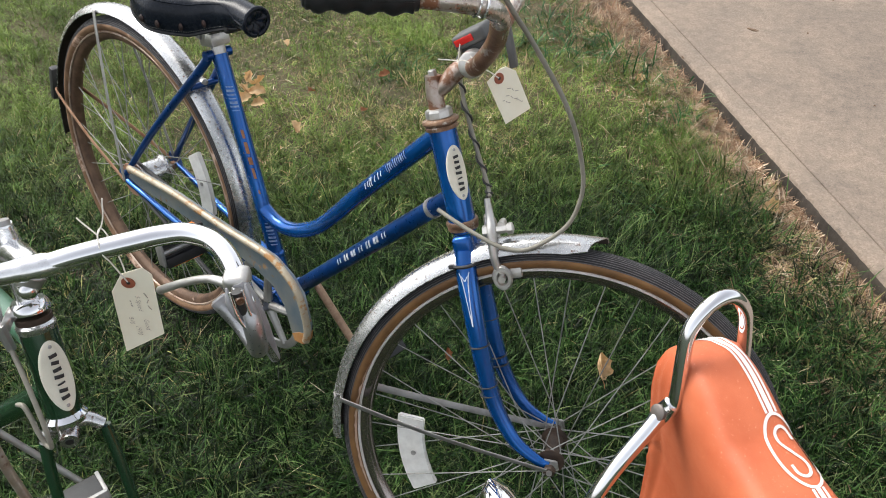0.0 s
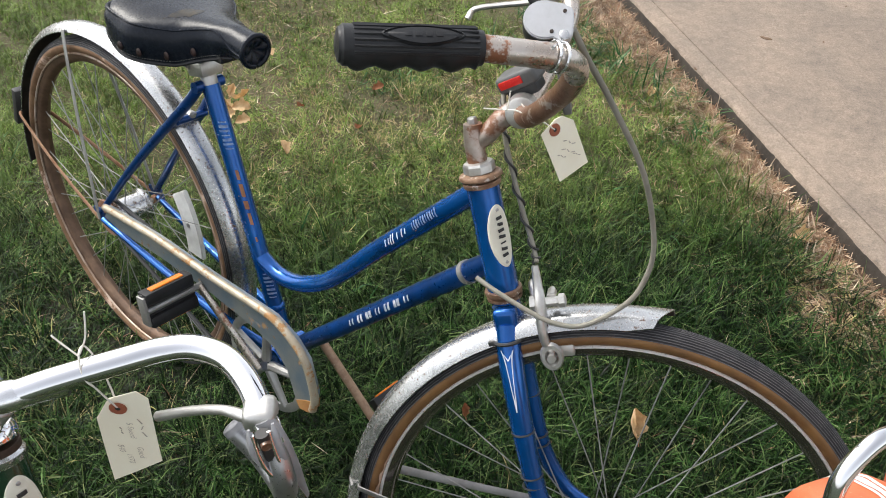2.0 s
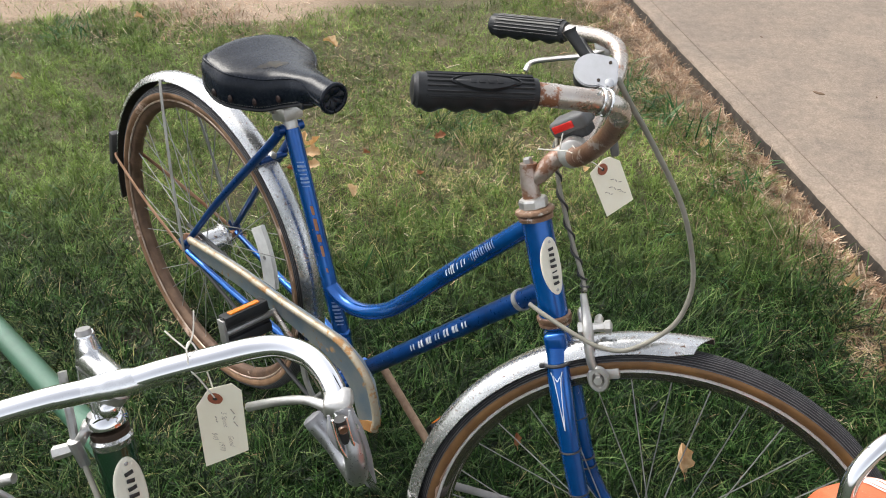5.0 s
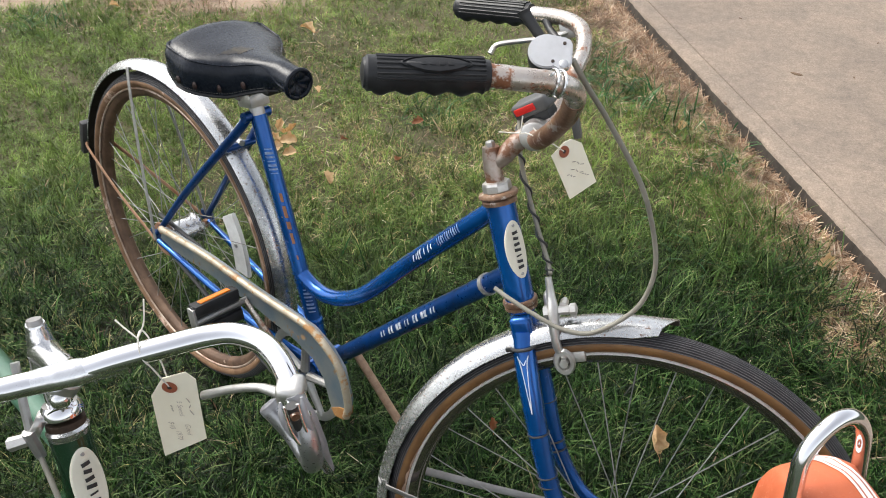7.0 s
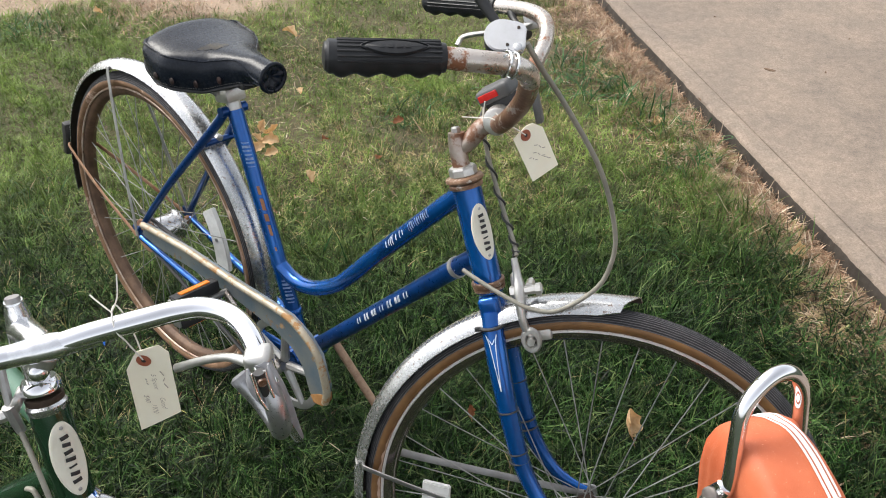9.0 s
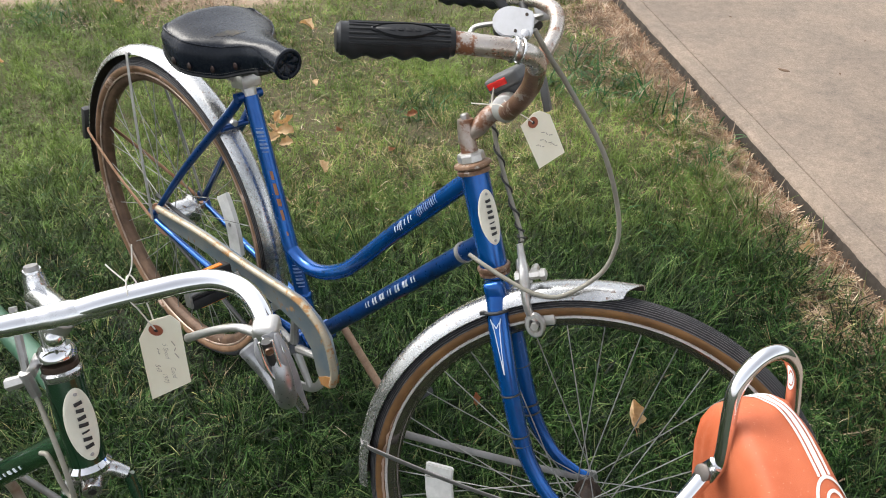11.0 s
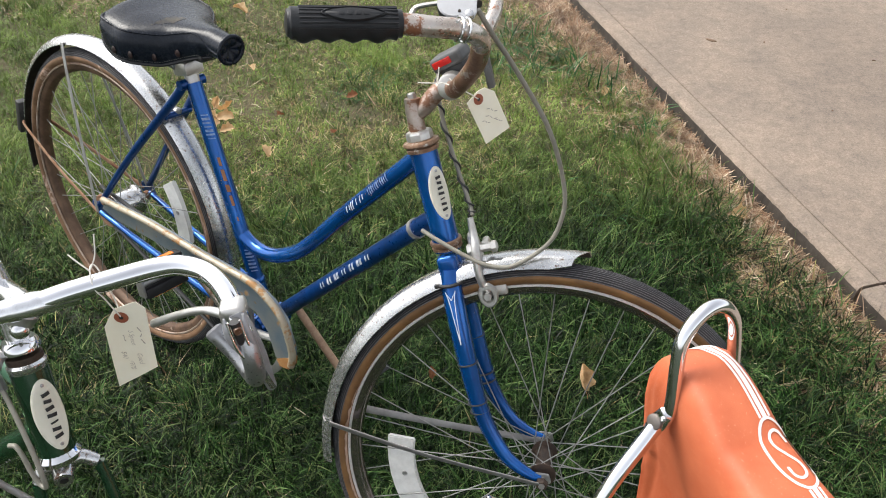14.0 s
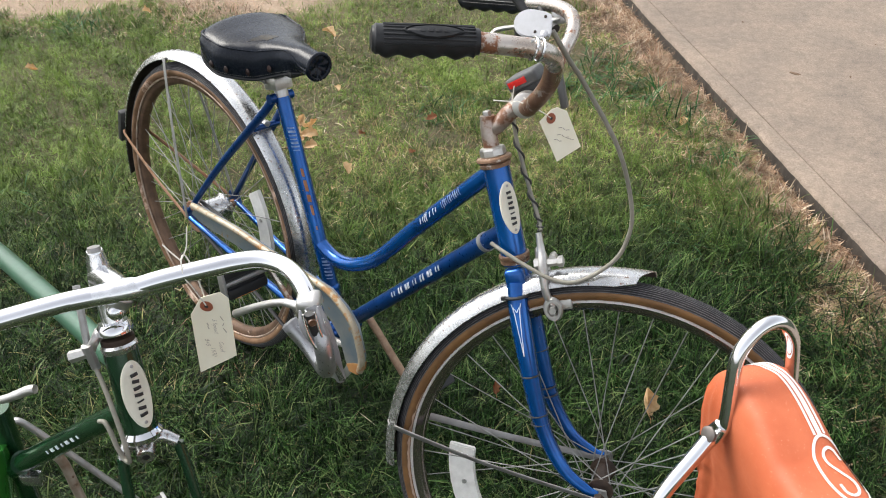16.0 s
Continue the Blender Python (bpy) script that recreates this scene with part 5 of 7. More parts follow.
    for s in (-1, 1):
        part("mudguard_stay", tube([(0.341 * math.cos(a), s * 0.0245, 0.341 * math.sin(a)), (0.325 * math.cos(a), s * 0.031, 0.325 * math.sin(a)), (0.18 * math.cos(a), s * 0.046, 0.17 * math.sin(a)), (-0.004, s * 0.058, 0.002)], [0.0050, 0.0066, 0.0056, 0.0054], 10, flat=((0, 1, 0), 0.35)), STAY_GREY, guard, xf=FW)
    part("stay_bridge_band", tube([(0.350 * math.cos(a), -0.0262, 0.350 * math.sin(a)), (0.3565 * math.cos(a), -0.014, 0.3565 * math.sin(a)), (0.358 * math.cos(a), 0, 0.358 * math.sin(a)), (0.3565 * math.cos(a), 0.014, 0.3565 * math.sin(a)), (0.350 * math.cos(a), 0.0262, 0.350 * math.sin(a))], 0.0018, 8), STAY_GREY, guard, xf=FW)
    cal = part("brake_caliper", tube([(0.046, -0.014, 0.046), (0.046, -0.020, 0.020), (0.046, -0.030, 0.0), (0.044, -0.036, -0.030), (0.046, -0.034, -0.052), (0.052, -0.030, -0.062)], [0.0045, 0.006, 0.008, 0.006, 0.006, 0.006], 12), ALLOY, bike, "aluminium side-pull front brake caliper", xf=F)
    part("brake_arm", tube([(0.040, 0.030, -0.055), (0.036, 0.040, -0.030), (0.036, 0.034, -0.004), (0.036, 0.010, 0.012), (0.040, -0.016, 0.004)], 0.006, 10), ALLOY, cal, xf=F)
    part("pivot_bolt", lathe([(0.009, -0.012), (0.009, -0.004), (0.006, -0.003), (0.006, 0.022), (0.0085, 0.023), (0.0085, 0.030), (0.004, 0.032)], 6, "X"), ALLOY, cal, smooth=False, xf=F @ Matrix.Translation((0.046, -0.026, 0.002)))
    part("cable_anchor", lathe([(0.006, -0.010), (0.006, 0.006), (0.0035, 0.007), (0.0035, 0.014)], 8, "Y"), ALLOY, cal, xf=F @ Matrix.Translation((0.060, -0.012, 0.006)))
    part("brake_shoe", box(0.040, 0.012, 0.016, 0.003, (0.058, -0.026, -0.064)), ALLOY, cal, "worn alloy brake shoe holder", xf=F)
    ringb = ring_of(0.0105, 0, 0.0042, "Y", 20, 6)
    part("shoe_bolt_eye", ringb, ALLOY, cal, xf=F @ Matrix.Translation((0.050, -0.036, -0.067)) @ Matrix.Diagonal((1, 1, 1.35, 1)))
    part("shoe_nut", lathe([(0.006, -0.008), (0.006, 0.002)], 6, "Y"), ALLOY, cal, smooth=False, xf=F @ Matrix.Translation((0.050, -0.036, -0.067)))
    # -- rear wheel and mudguard
    rw = tagged(new("rear_wheel"), "rear wheel with rusted rim")
    rw.parent = bike
    make_wheel(rw, ax, None, True, 0.0, hub_long=True, R=0.340)
    RW = Matrix.Translation(ax)
    spoke_reflector(rw, RW, 19, 0.190, 34, 0.006)
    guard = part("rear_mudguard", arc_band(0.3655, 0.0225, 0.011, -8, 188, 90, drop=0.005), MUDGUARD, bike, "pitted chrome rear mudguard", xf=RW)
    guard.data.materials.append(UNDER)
    for ang, mt, s in ((107, STEEL_DULL, -1), (107, STEEL_DULL, 1), (168, RUSTY, -1), (168, RUSTY, 1)):
        q = radians(ang)
        part("mudguard_stay", tube([(0.352 * math.cos(q), s * 0.0205, 0.352 * math.sin(q)), (0.338 * math.cos(q), s * 0.0275, 0.338 * math.sin(q)), (0.18 * math.cos(q), s * 0.048, 0.18 * math.sin(q)), (-0.004, s * 0.063, 0.004)], 0.0056, 10, flat=((0, 1, 0), 0.35)), mt, guard)
        guard.children[-1].data.transform(RW)
    part("rear_reflector", box(0.016, 0.040, 0.085, 0.004), PLASTIC_BLACK, guard, "dark mudguard reflector plate", xf=RW @ Matrix.Translation((-0.376, 0, 0.075)) @ Matrix.Rotation(radians(12), 4, "Y"))
    # -- drivetrain
    up = [(-1.345, 0.392), (-1.19, 0.410), (-1.038, 0.416), (-0.95, 0.422), (-0.885, 0.420), (-0.838, 0.400), (-0.806, 0.371), (-0.785, 0.313), (-0.788, 0.280)]
    lo = [(-0.800, 0.262), (-0.821, 0.256), (-0.836, 0.279), (-0.853, 0.325), (-0.881, 0.352), (-0.927, 0.366), (-1.041, 0.372), (-1.166, 0.367), (-1.31, 0.356), (-1.36, 0.362)]
    sink = lambda pts: [(x, z - 0.013 * min(max((-0.80 - x) / 0.14, 0), 1)) for x, z in pts]
    up, lo = sink(up), sink(lo)
    cg = part("chain_guard", slab([B(x, z, -0.062) for x, z in up + lo], (0, -1, 0), 0.014, 0.004), GUARD_PAINT, bike, "weathered cream and grey steel chain guard")
    part("guard_lip", tube([B(x, z, -0.078) for x, z in up], 0.0068, 12), GUARD_LIT_RUST, cg, "rust-flecked rolled edge, paler for the lit top")
    tip = [(-0.786, 0.300), (-0.787, 0.280), (-0.799, 0.261), (-0.821, 0.255), (-0.832, 0.272), (-0.810, 0.288)]
    part("guard_tip", slab([B(x, z, -0.0612) for x, z in tip], (0, -1, 0), 0.0158, 0.003), GUARD_TIP, cg, "orange-rusted tip")
    part("guard_screw", lathe([(0.006, 0), (0.005, -0.003), (0, -0.0035)], 10, "Y"), RUSTY, cg, xf=Matrix.Translation(B(-1.345, 0.372, -0.077)))
    bb = B(-0.933, 0.258)
    ring = part("chainring", lathe([(0.092, -0.051), (0.094, -0.050), (0.094, -0.047), (0.092, -0.046), (0.078, -0.046), (0.078, -0.051)], 60, "Y", closed=True), STEEL_DULL, bike, "dull steel chainring", xf=Matrix.Translation(bb))
    for k in range(5):
        q = math.tau * k / 5 + 0.3
        part("ring_arm", tube([(0.012 * math.cos(q), -0.049, 0.012 * math.sin(q)), (0.082 * math.cos(q), -0.049, 0.082 * math.sin(q))], [0.009, 0.006], 8), STEEL_DULL, ring, xf=Matrix.Translation(bb))
    part("chain", join(tube([B(-0.933, 0.352, -0.049), B(-1.405, 0.372, -0.045)], 0.0042, 6), tube([B(-0.933, 0.166, -0.049), B(-1.40, 0.296, -0.045)], 0.0042, 6)), BLACK_INK, bike, "greasy dark chain")
    part("cog", lathe([(0.036, -0.048), (0.038, -0.045), (0.036, -0.042), (0.014, -0.042), (0.014, -0.048)], 30, "Y", closed=True), RUSTY, bike, xf=Matrix.Translation(ax))
    for s, (px, pz) in ((-1, (-1.062, 0.369)),):
        cr = part("crank", tube([bb + Vector((0, s * 0.066, 0)), B(px, pz, s * 0.082)], [0.011, 0.0085], 12, flat=((0, 1, 0), 0.6)), CHROME_PITTED if s > 0 else RUSTY_CHROME, bike, "chromed crank arm")
        part("pedal_spindle", tube([B(px, pz, s * 0.078), B(px, pz, s * 0.185)], 0.006, 10), STEEL_DULL, cr)
        pm = Matrix.Translation(B(px - 0.004, pz, s * 0.138)) @ Matrix.Rotation(radians(76), 4, "Y")
        pd = part("pedal", box(0.058, 0.092, 0.010, 0.003, (0, 0, 0)), PLASTIC_BLACK, cr, "black rubber block pedal with amber reflector", xf=pm)
        for q in (-1, 1):
            part("pedal_block", box(0.020, 0.088, 0.026, 0.004, (q * 0.021, 0, 0)), BLACK_RUBBER, cr, xf=pm)
            part("pedal_reflector", box(0.003, 0.060, 0.012, 0.001, (q * 0.0318, 0, 0.002)), AMBER, cr, "amber pedal reflector", xf=pm)
        part("pedal_cap", box(0.052, 0.006, 0.020, 0.002, (0, s * 0.046, 0)), STEEL_DULL, cr, xf=pm)
    far = part("crank", tube([B(-0.925, 0.250, 0.066), B(-0.800, 0.124, 0.084)], 0.0080, 14), CRANK_TAN, bike, "rust-speckled far crank arm")
    part("pedal_spindle", tube([B(-0.800, 0.124, 0.080), B(-0.800, 0.124, 0.175)], 0.006, 10), STEEL_DULL, far)
    pm = Matrix.Translation(B(-0.798, 0.128, 0.138)) @ Matrix.Rotation(radians(35), 4, "Y")
    part("pedal", box(0.058, 0.080, 0.022, 0.004), BLACK_RUBBER, far, "black rubber block pedal with amber reflector", xf=pm)
    part("pedal_reflector", box(0.003, 0.055, 0.010, 0.001, (-0.0300, 0, 0.004)), AMBER, far, "amber pedal reflector", xf=pm)
    part("pedal_reflector", box(0.026, 0.050, 0.002, 0.0008, (-0.006, 0, 0.0116)), AMBER, far, "amber pedal reflector", xf=pm)
    # -- seat post and saddle
    post = part("seat_post", tube([st_top, B(-1.132, 0.745)], 0.0125, 16), ALLOY, bike)
    part("seat_clamp", box(0.040, 0.040, 0.024, 0.006, (0, 0, 0)), ALLOY, post, "grey alloy saddle clamp", xf=Matrix.Translation(B(-1.124, 0.716)) @ Matrix.Rotation(radians(-15), 4, "Y"))
    part("clamp_bolt", tube([B(-1.135, 0.722, -0.016), B(-1.150, 0.722, -0.020)], [0.010, 0.008], 10), STEEL_DULL, post, xf=None)
    part("seat_pin", lathe([(0.009, -0.026), (0.009, 0.026)], 10, "Y"), BLUE_SHADED, post, xf=Matrix.Translation(B(-1.118, 0.690)))
    build_saddle(bike)
    return bike


def build_saddle(bike):
    """A padded black saddle: pear-shaped top with a rolled cantle, a stitched skirt with rivets, and a short round nose with a gathered end."""
    rows = []
    n, m, split = 40, 28, 0.56
    L0, L1 = -1.252, -1.003
    ease = lambda t: (lambda k: k * k * (3 - 2 * k))(min(max(t, 0), 1))
    bm = bmesh.new()
    for i in range(n + 1):
        s = i / n
        x = L0 + (L1 - L0) * s
        w = 0.096 + (0.0245 - 0.096) * ease((s - 0.28) / 0.50)
        if s < 0.17:
            w *= max(1 - ((0.17 - s) / 0.171) ** 2.5, 0.02) ** 0.5
        top = 0.817 - 0.008 * math.sin(math.pi * min(s * 1.2, 1)) - 0.010 * s ** 1.3
        top -= 0.018 * (1 - min(s / 0.10, 1)) ** 2
        skirt = 0.016 + 0.038 * ease(s / 0.24) - 0.014 * ease((s - 0.50) / 0.4)
        crown = 0.015 * min(1, w / 0.055)
        kn = ease((s - 0.74) / 0.20)
        row = []
        for j in range(m + 1):
            u = -1 + 2 * j / m
            a = abs(u)
            if a < split:
                q = a / split
                y = w * q * 0.95
                z = top - crown * q ** 2.6
            else:
                q = (a - split) / (1 - split)
                y = w * (0.95 + 0.05 * math.sin(min(q * 2.4, 1) * math.pi / 2)) + 0.004 * math.sin(q * math.pi)
                z = top - crown - skirt * q
            g = u * radians(176)
            y = y * (1 - kn) + abs(0.0235 * math.sin(g)) * kn
            z = z * (1 - kn) + (top - 0.0225 + 0.0225 * math.cos(g)) * kn
            pucker = 0.0016 * noise.noise((x * 40, u * 5, 4)) * (1 if a > split else 0.35)
            row.append(bm.verts.new(B(x, z + pucker * 0.4, math.copysign(y + pucker, u))))
        rows.append(row)
    for a, b in zip(rows, rows[1:]):
        for j in range(m):
            bm.faces.new((a[j], a[j + 1], b[j + 1], b[j]))
    bm.faces.new(rows[0])
    bmesh.ops.recalc_face_normals(bm, faces=bm.faces)
    bmesh.ops.solidify(bm, geom=bm.faces[:], thickness=0.004)
    k0 = round((1 - split) / 2 * m)
    piping = [[r[k].co.copy() for r in rows] for k in (k0, m - k0)]
    hem = [[r[k].co.copy() for r in rows] for k in (0, m)]
    nose = [v.co.copy() for v in rows[-1]]
    cantle = [rows[1][j].co.copy() for j in range(k0, m - k0 + 1)]
    patch = bmesh.new()                       # worn tan patch where the top narrows
    skin = [[patch.verts.new(Vector(rows[i][j].co) + Vector((0, 0, 0.0003))) for j in range(m // 2 - 6 + (i - 17) // 2, m // 2 - 1 + (i - 17) // 2)] for i in range(18, 23)]
    for a, b in zip(skin, skin[1:]):
        for j in range(len(a) - 1):
            patch.faces.new((a[j], a[j + 1], b[j + 1], b[j]))
    bmesh.ops.recalc_face_normals(patch, faces=patch.faces)
    sad = part("saddle", bm, VINYL_BLACK, bike, "black vinyl saddle with stitched seams and rivets")
    for line in piping:
        part("piping", tube(line[::2], 0.0015, 6, 3), VINYL_BLACK, sad)
        for i in range(2, 12):
            a, b = Vector(line[i]), Vector(line[i]).lerp(Vector(line[i + 1]), 0.55)
            up = Vector((0, math.copysign(0.0016, a.y), -0.0046))
            part("stitch", tube([a + up, b + up], 0.0006, 5), THREAD, sad)
    part("cantle_roll", tube(piping[0][13:1:-3] + [Vector(q) + Vector((0.003, 0, 0.0)) for q in cantle[2:-2:2]] + piping[1][4:14:3], [0.001, 0.0028, 0.0036, 0.0036, 0.0036, 0.0028, 0.001], 10, 3), VINYL_BLACK, sad, "rolled black edge at the back")
    for line, s in zip(hem, (-1, 1)):
        part("hem", tube(line[:-6:2], 0.0030, 8, 3), BLACK_RUBBER, sad)
        for i in range(1, len(line) - 9):
            for q in (0.1, 0.6):
                a, b = Vector(line[i]).lerp(Vector(line[i + 1]), q), Vector(line[i]).lerp(Vector(line[i + 1]), q + 0.26)
                up = Vector((0, s * 0.0022, 0.0058))
                part("stitch", tube([a + up, b + up], 0.0006, 5), THREAD, sad)
    part("nose_rim", tube(nose[::2], 0.0040, 10, 3), VINYL_BLACK, sad)
    # the gathered end of the nose cover: radial folds round a hollow
    bm = bmesh.new()
    rings = []
    for r, dx in ((0.0215, 0.0), (0.0170, 0.0022), (0.0110, 0.0012), (0.0050, -0.0035), (0.0008, -0.0040)):
        rings.append([bm.verts.new((dx + (0.0016 * math.sin(q * 7) + 0.0010 * math.sin(q * 3 + 1)) * (r / 0.0215), r * math.cos(q), r * math.sin(q))) for q in [math.tau * k / 42 for k in range(42)]])
    for a, b in zip(rings, rings[1:]):
        for j in range(42):
            bm.faces.new((a[j], a[(j + 1) % 42], b[(j + 1) % 42], b[j]))
    bm.faces.new(rings[-1])
    bmesh.ops.recalc_face_normals(bm, faces=bm.faces)
    part("nose_gather", bm, VINYL_BLACK, sad, "gathered black vinyl at the nose", xf=Matrix.Translation(B(-1.0035, 0.7845)))
    for k in (11, 16, 21, 26):
        for s in (-1, 1):
            p = Vector(hem[0 if s < 0 else 1][k]) + Vector((0, s * 0.0050, 0.0150))
            part("rivet", lathe([(0.0066, 0), (0.0058, s * 0.0012), (0.0028, s * 0.0022), (0, s * 0.0025)], 14, "Y"), RIVET, sad, "rust-brown rivet", xf=Matrix.Translation(p))
    part("worn_patch", patch, VINYL_WORN, sad, "tan worn patch on the vinyl")
    part("undercarriage", box(0.16, 0.05, 0.012, 0.004, B(-1.13, 0.758)), BLACK_INK, sad)


build_blue_bicycle()


# ---------------------------------------------------------------- green bicycle without its front wheel
def build_green_bicycle():
    base = Vector((-0.62, 0.66, soil(-0.62, 0.66)))
    bike = thing("bicycle", Matrix.Translation(base), "dark green bicycle with chrome drop handlebar, front wheel missing", "bicycle", "bicycles on the lawn")
    X = Matrix.Translation(-base)

    def p(name, bm, mat, parent=bike, label="", smooth=True):
        return part(name, bm, mat, parent, label, smooth, X)

    hb, ht = Vector((-0.3820, 0.534, 0.537)), Vector((-0.3975, 0.575, 0.643))
    a = (ht - hb).normalized()
    rot = a.to_track_quat("Z", "Y").to_matrix().to_4x4()
    at = lambda q: Matrix.Translation(hb + a * q) @ rot

    def ringed(name, prof, q, mat, parent=bike, label="", segs=28, smooth=True):
        return part(name, lathe(prof, segs), mat, parent, label, smooth, X @ at(q))

    g, l = Vector((0.337, -0.941, 0)), Vector((0.941, 0.337, 0))
    head = p("head_tube", tube([hb + a * 0.006, ht], 0.0203, 26), GREEN, bike, "glossy dark green head tube")
    ringed("lower_cup", [(0.0185, -0.004), (0.0235, -0.002), (0.0245, 0.004), (0.021, 0.009), (0.0187, 0.013)], 0.0, CHROME, bike, "chrome lower headset cup")
    ringed("upper_cup", [(0.0185, 0.0), (0.0205, 0.002), (0.0215, 0.009), (0.019, 0.012)], 0.112, CHROME_PITTED, bike, "chrome upper headset cup")
    ringed("race", [(0.019, 0.0), (0.0195, 0.001), (0.0195, 0.007), (0.017, 0.008)], 0.124, DARK_RUST)
    ringed("washer", [(0.012, 0.0), (0.0318, 0.0), (0.0328, 0.0013), (0.0318, 0.0028), (0.012, 0.0031)], 0.133, ALLOY, bike, "wide alloy headset washer")
    ringed("locknut", [(0.0205, 0.0), (0.0210, 0.004), (0.019, 0.010), (0.017, 0.013)], 0.137, CHROME, bike, "chrome locknut", 24)
    # stem: quill, forward arm and clamp
    q0, q1 = hb + a * 0.148, Vector((-0.4055, 0.606, 0.767))
    stem = p("stem", tube([q0, q0 + a * 0.03, q0.lerp(q1, 0.45), q0.lerp(q1, 0.62), q1.lerp(q0, 0.06), q1], [0.0122, 0.0125, 0.0165, 0.0145, 0.0096, 0.0088], 20), POLISHED, bike, "polished alloy handlebar stem")
    p("stem_cap", tube([q1.lerp(q0, 0.01), q1 + a * 0.004], [0.0080, 0.0070], 16), STEEL_DULL, stem)
    clamp = Vector((-0.359, 0.555, 0.7525))
    p("stem_arm", tube([q0.lerp(q1, 0.66), q0.lerp(q1, 0.66).lerp(clamp, 0.5) + Vector((0, 0, 0.003)), clamp], [0.0150, 0.0130, 0.0134], 18), POLISHED, stem)
    p("bar_clamp", tube([clamp - l * 0.030, clamp - l * 0.018, clamp - l * 0.008, clamp + l * 0.008, clamp + l * 0.018, clamp + l * 0.030], [0.0113, 0.0120, 0.0136, 0.0136, 0.0120, 0.0113], 24), POLISHED, stem)
    bolt = Vector((-0.3685, 0.545, 0.731))
    p("clamp_lug", tube([clamp - Vector((0, 0, 0.004)), bolt + Vector((-0.003, 0.008, 0.0))], [0.014, 0.0125], 14), ALLOY, stem)
    dome = lathe([(0.0, 0.0090), (0.0050, 0.0080), (0.0084, 0.0052), (0.0098, 0.0015), (0.0102, 0.0), (0.0085, -0.004)], 24)
    dome.transform(Matrix.Translation(bolt) @ Vector((0.40, -0.85, 0.10)).to_track_quat("Z", "Y").to_matrix().to_4x4())
    p("clamp_bolt", dome, POLISHED, stem, "domed clamp bolt")
    # drop handlebar
    bar = p("handlebar", tube([clamp - l * 0.24 - Vector((0, 0, 0.016)), clamp - l * 0.15 - Vector((0, 0, 0.009)), clamp - l * 0.06, clamp, (-0.319, 0.569, 0.7575), (-0.272, 0.586, 0.760), (-0.240, 0.598, 0.760), (-0.214, 0.600, 0.761), (-0.188, 0.590, 0.760), (-0.167, 0.567, 0.758), (-0.151, 0.537, 0.752), (-0.143, 0.520, 0.738)], 0.0110, 24, 8), CHROME, bike, "polished chrome drop handlebar")
    for s in (-1, 1):
        p("bar_sleeve", tube([clamp + l * (s * 0.020), clamp + l * (s * 0.052)], 0.0113, 24), CHROME, bar)
    drop = p("bar_drop", tube([(-0.143, 0.520, 0.738), (-0.137, 0.510, 0.712), (-0.139, 0.517, 0.680), (-0.148, 0.538, 0.660), (-0.166, 0.560, 0.668), (-0.186, 0.572, 0.688)], 0.0102, 20, 8), DROP_GREY, bar, "dull chrome lower bend of the bar")
    p("bar_plug", tube([(-0.185, 0.5715, 0.687), (-0.189, 0.574, 0.691), (-0.1905, 0.575, 0.6925)], [0.0106, 0.0104, 0.006], 18), CAST_GREY, bar)
    # brake lever with an extension lever
    hood = Vector((-0.149, 0.527, 0.752))
    lev = p("brake_lever", tube([hood + Vector((0.0, 0.004, 0.006)), hood + Vector((0.010, -0.004, -0.016)), hood + Vector((0.016, -0.004, -0.050)), hood + Vector((0.017, 0.004, -0.085)), hood + Vector((0.018, 0.014, -0.116))], [0.0070, 0.0078, 0.0072, 0.0064, 0.0050], 18, flat=((0.94, 0.33, 0), 1.12)), CAST_GREY, bike, "grey alloy brake lever")
    p("lever_clamp", box(0.026, 0.026, 0.022, 0.008, hood + Vector((-0.004, 0.012, 0.002)), 3), ALLOY, lev)
    for s in (-1, 1):
        p("lever_cheek", tube([hood + l * (s * 0.0092) + Vector((0.0, -0.008, 0.012)), hood + l * (s * 0.0092) + Vector((0.003, -0.015, -0.006)), hood + l * (s * 0.0080) + Vector((0.010, -0.018, -0.028))], [0.0012, 0.0032, 0.0036, 0.0030, 0.0010], 14), CAST_GREY, lev)
    p("lever_frame", tube([hood - l * 0.0062 + Vector((0.0, -0.012, 0.009)), hood - l * 0.0062 + Vector((0.004, -0.018, -0.010)), hood - l * 0.0050 + Vector((0.009, -0.021, -0.027)), hood + Vector((0.011, -0.022, -0.033)), hood + l * 0.0050 + Vector((0.009, -0.021, -0.027)), hood + l * 0.0062 + Vector((0.004, -0.018, -0.010)), hood + l * 0.0062 + Vector((0.0, -0.012, 0.009))], 0.0017, 10), POLISHED, lev, "bright U-shaped lever frame")
    # solid black bar: the slot's inner shade put into colour
    p("lever_slot", tube([hood + Vector((0.001, -0.011, 0.008)), hood + Vector((0.0075, -0.0150, -0.027))], [0.0056, 0.0052], 14), BLACK_INK, lev, "black fill for the shaded slot in the lever hood")
    p("clamp_screw", tube([hood + Vector((0.003, -0.014, 0.001)), hood + Vector((0.005, -0.0190, 0.0015))], [0.0044, 0.0040], 14), BROWN_RUST, lev, "slotted brass-coloured screw")
    for k in range(5):
        p("lever_rib", tube([hood + Vector((0.016 + 0.0015 * k - 0.003, -0.0135, -0.052 + 0.0 * k)), hood + Vector((0.024 + 0.0015 * k - 0.003, -0.0035, -0.100))], 0.0006, 5), CHROME_PITTED, lev)
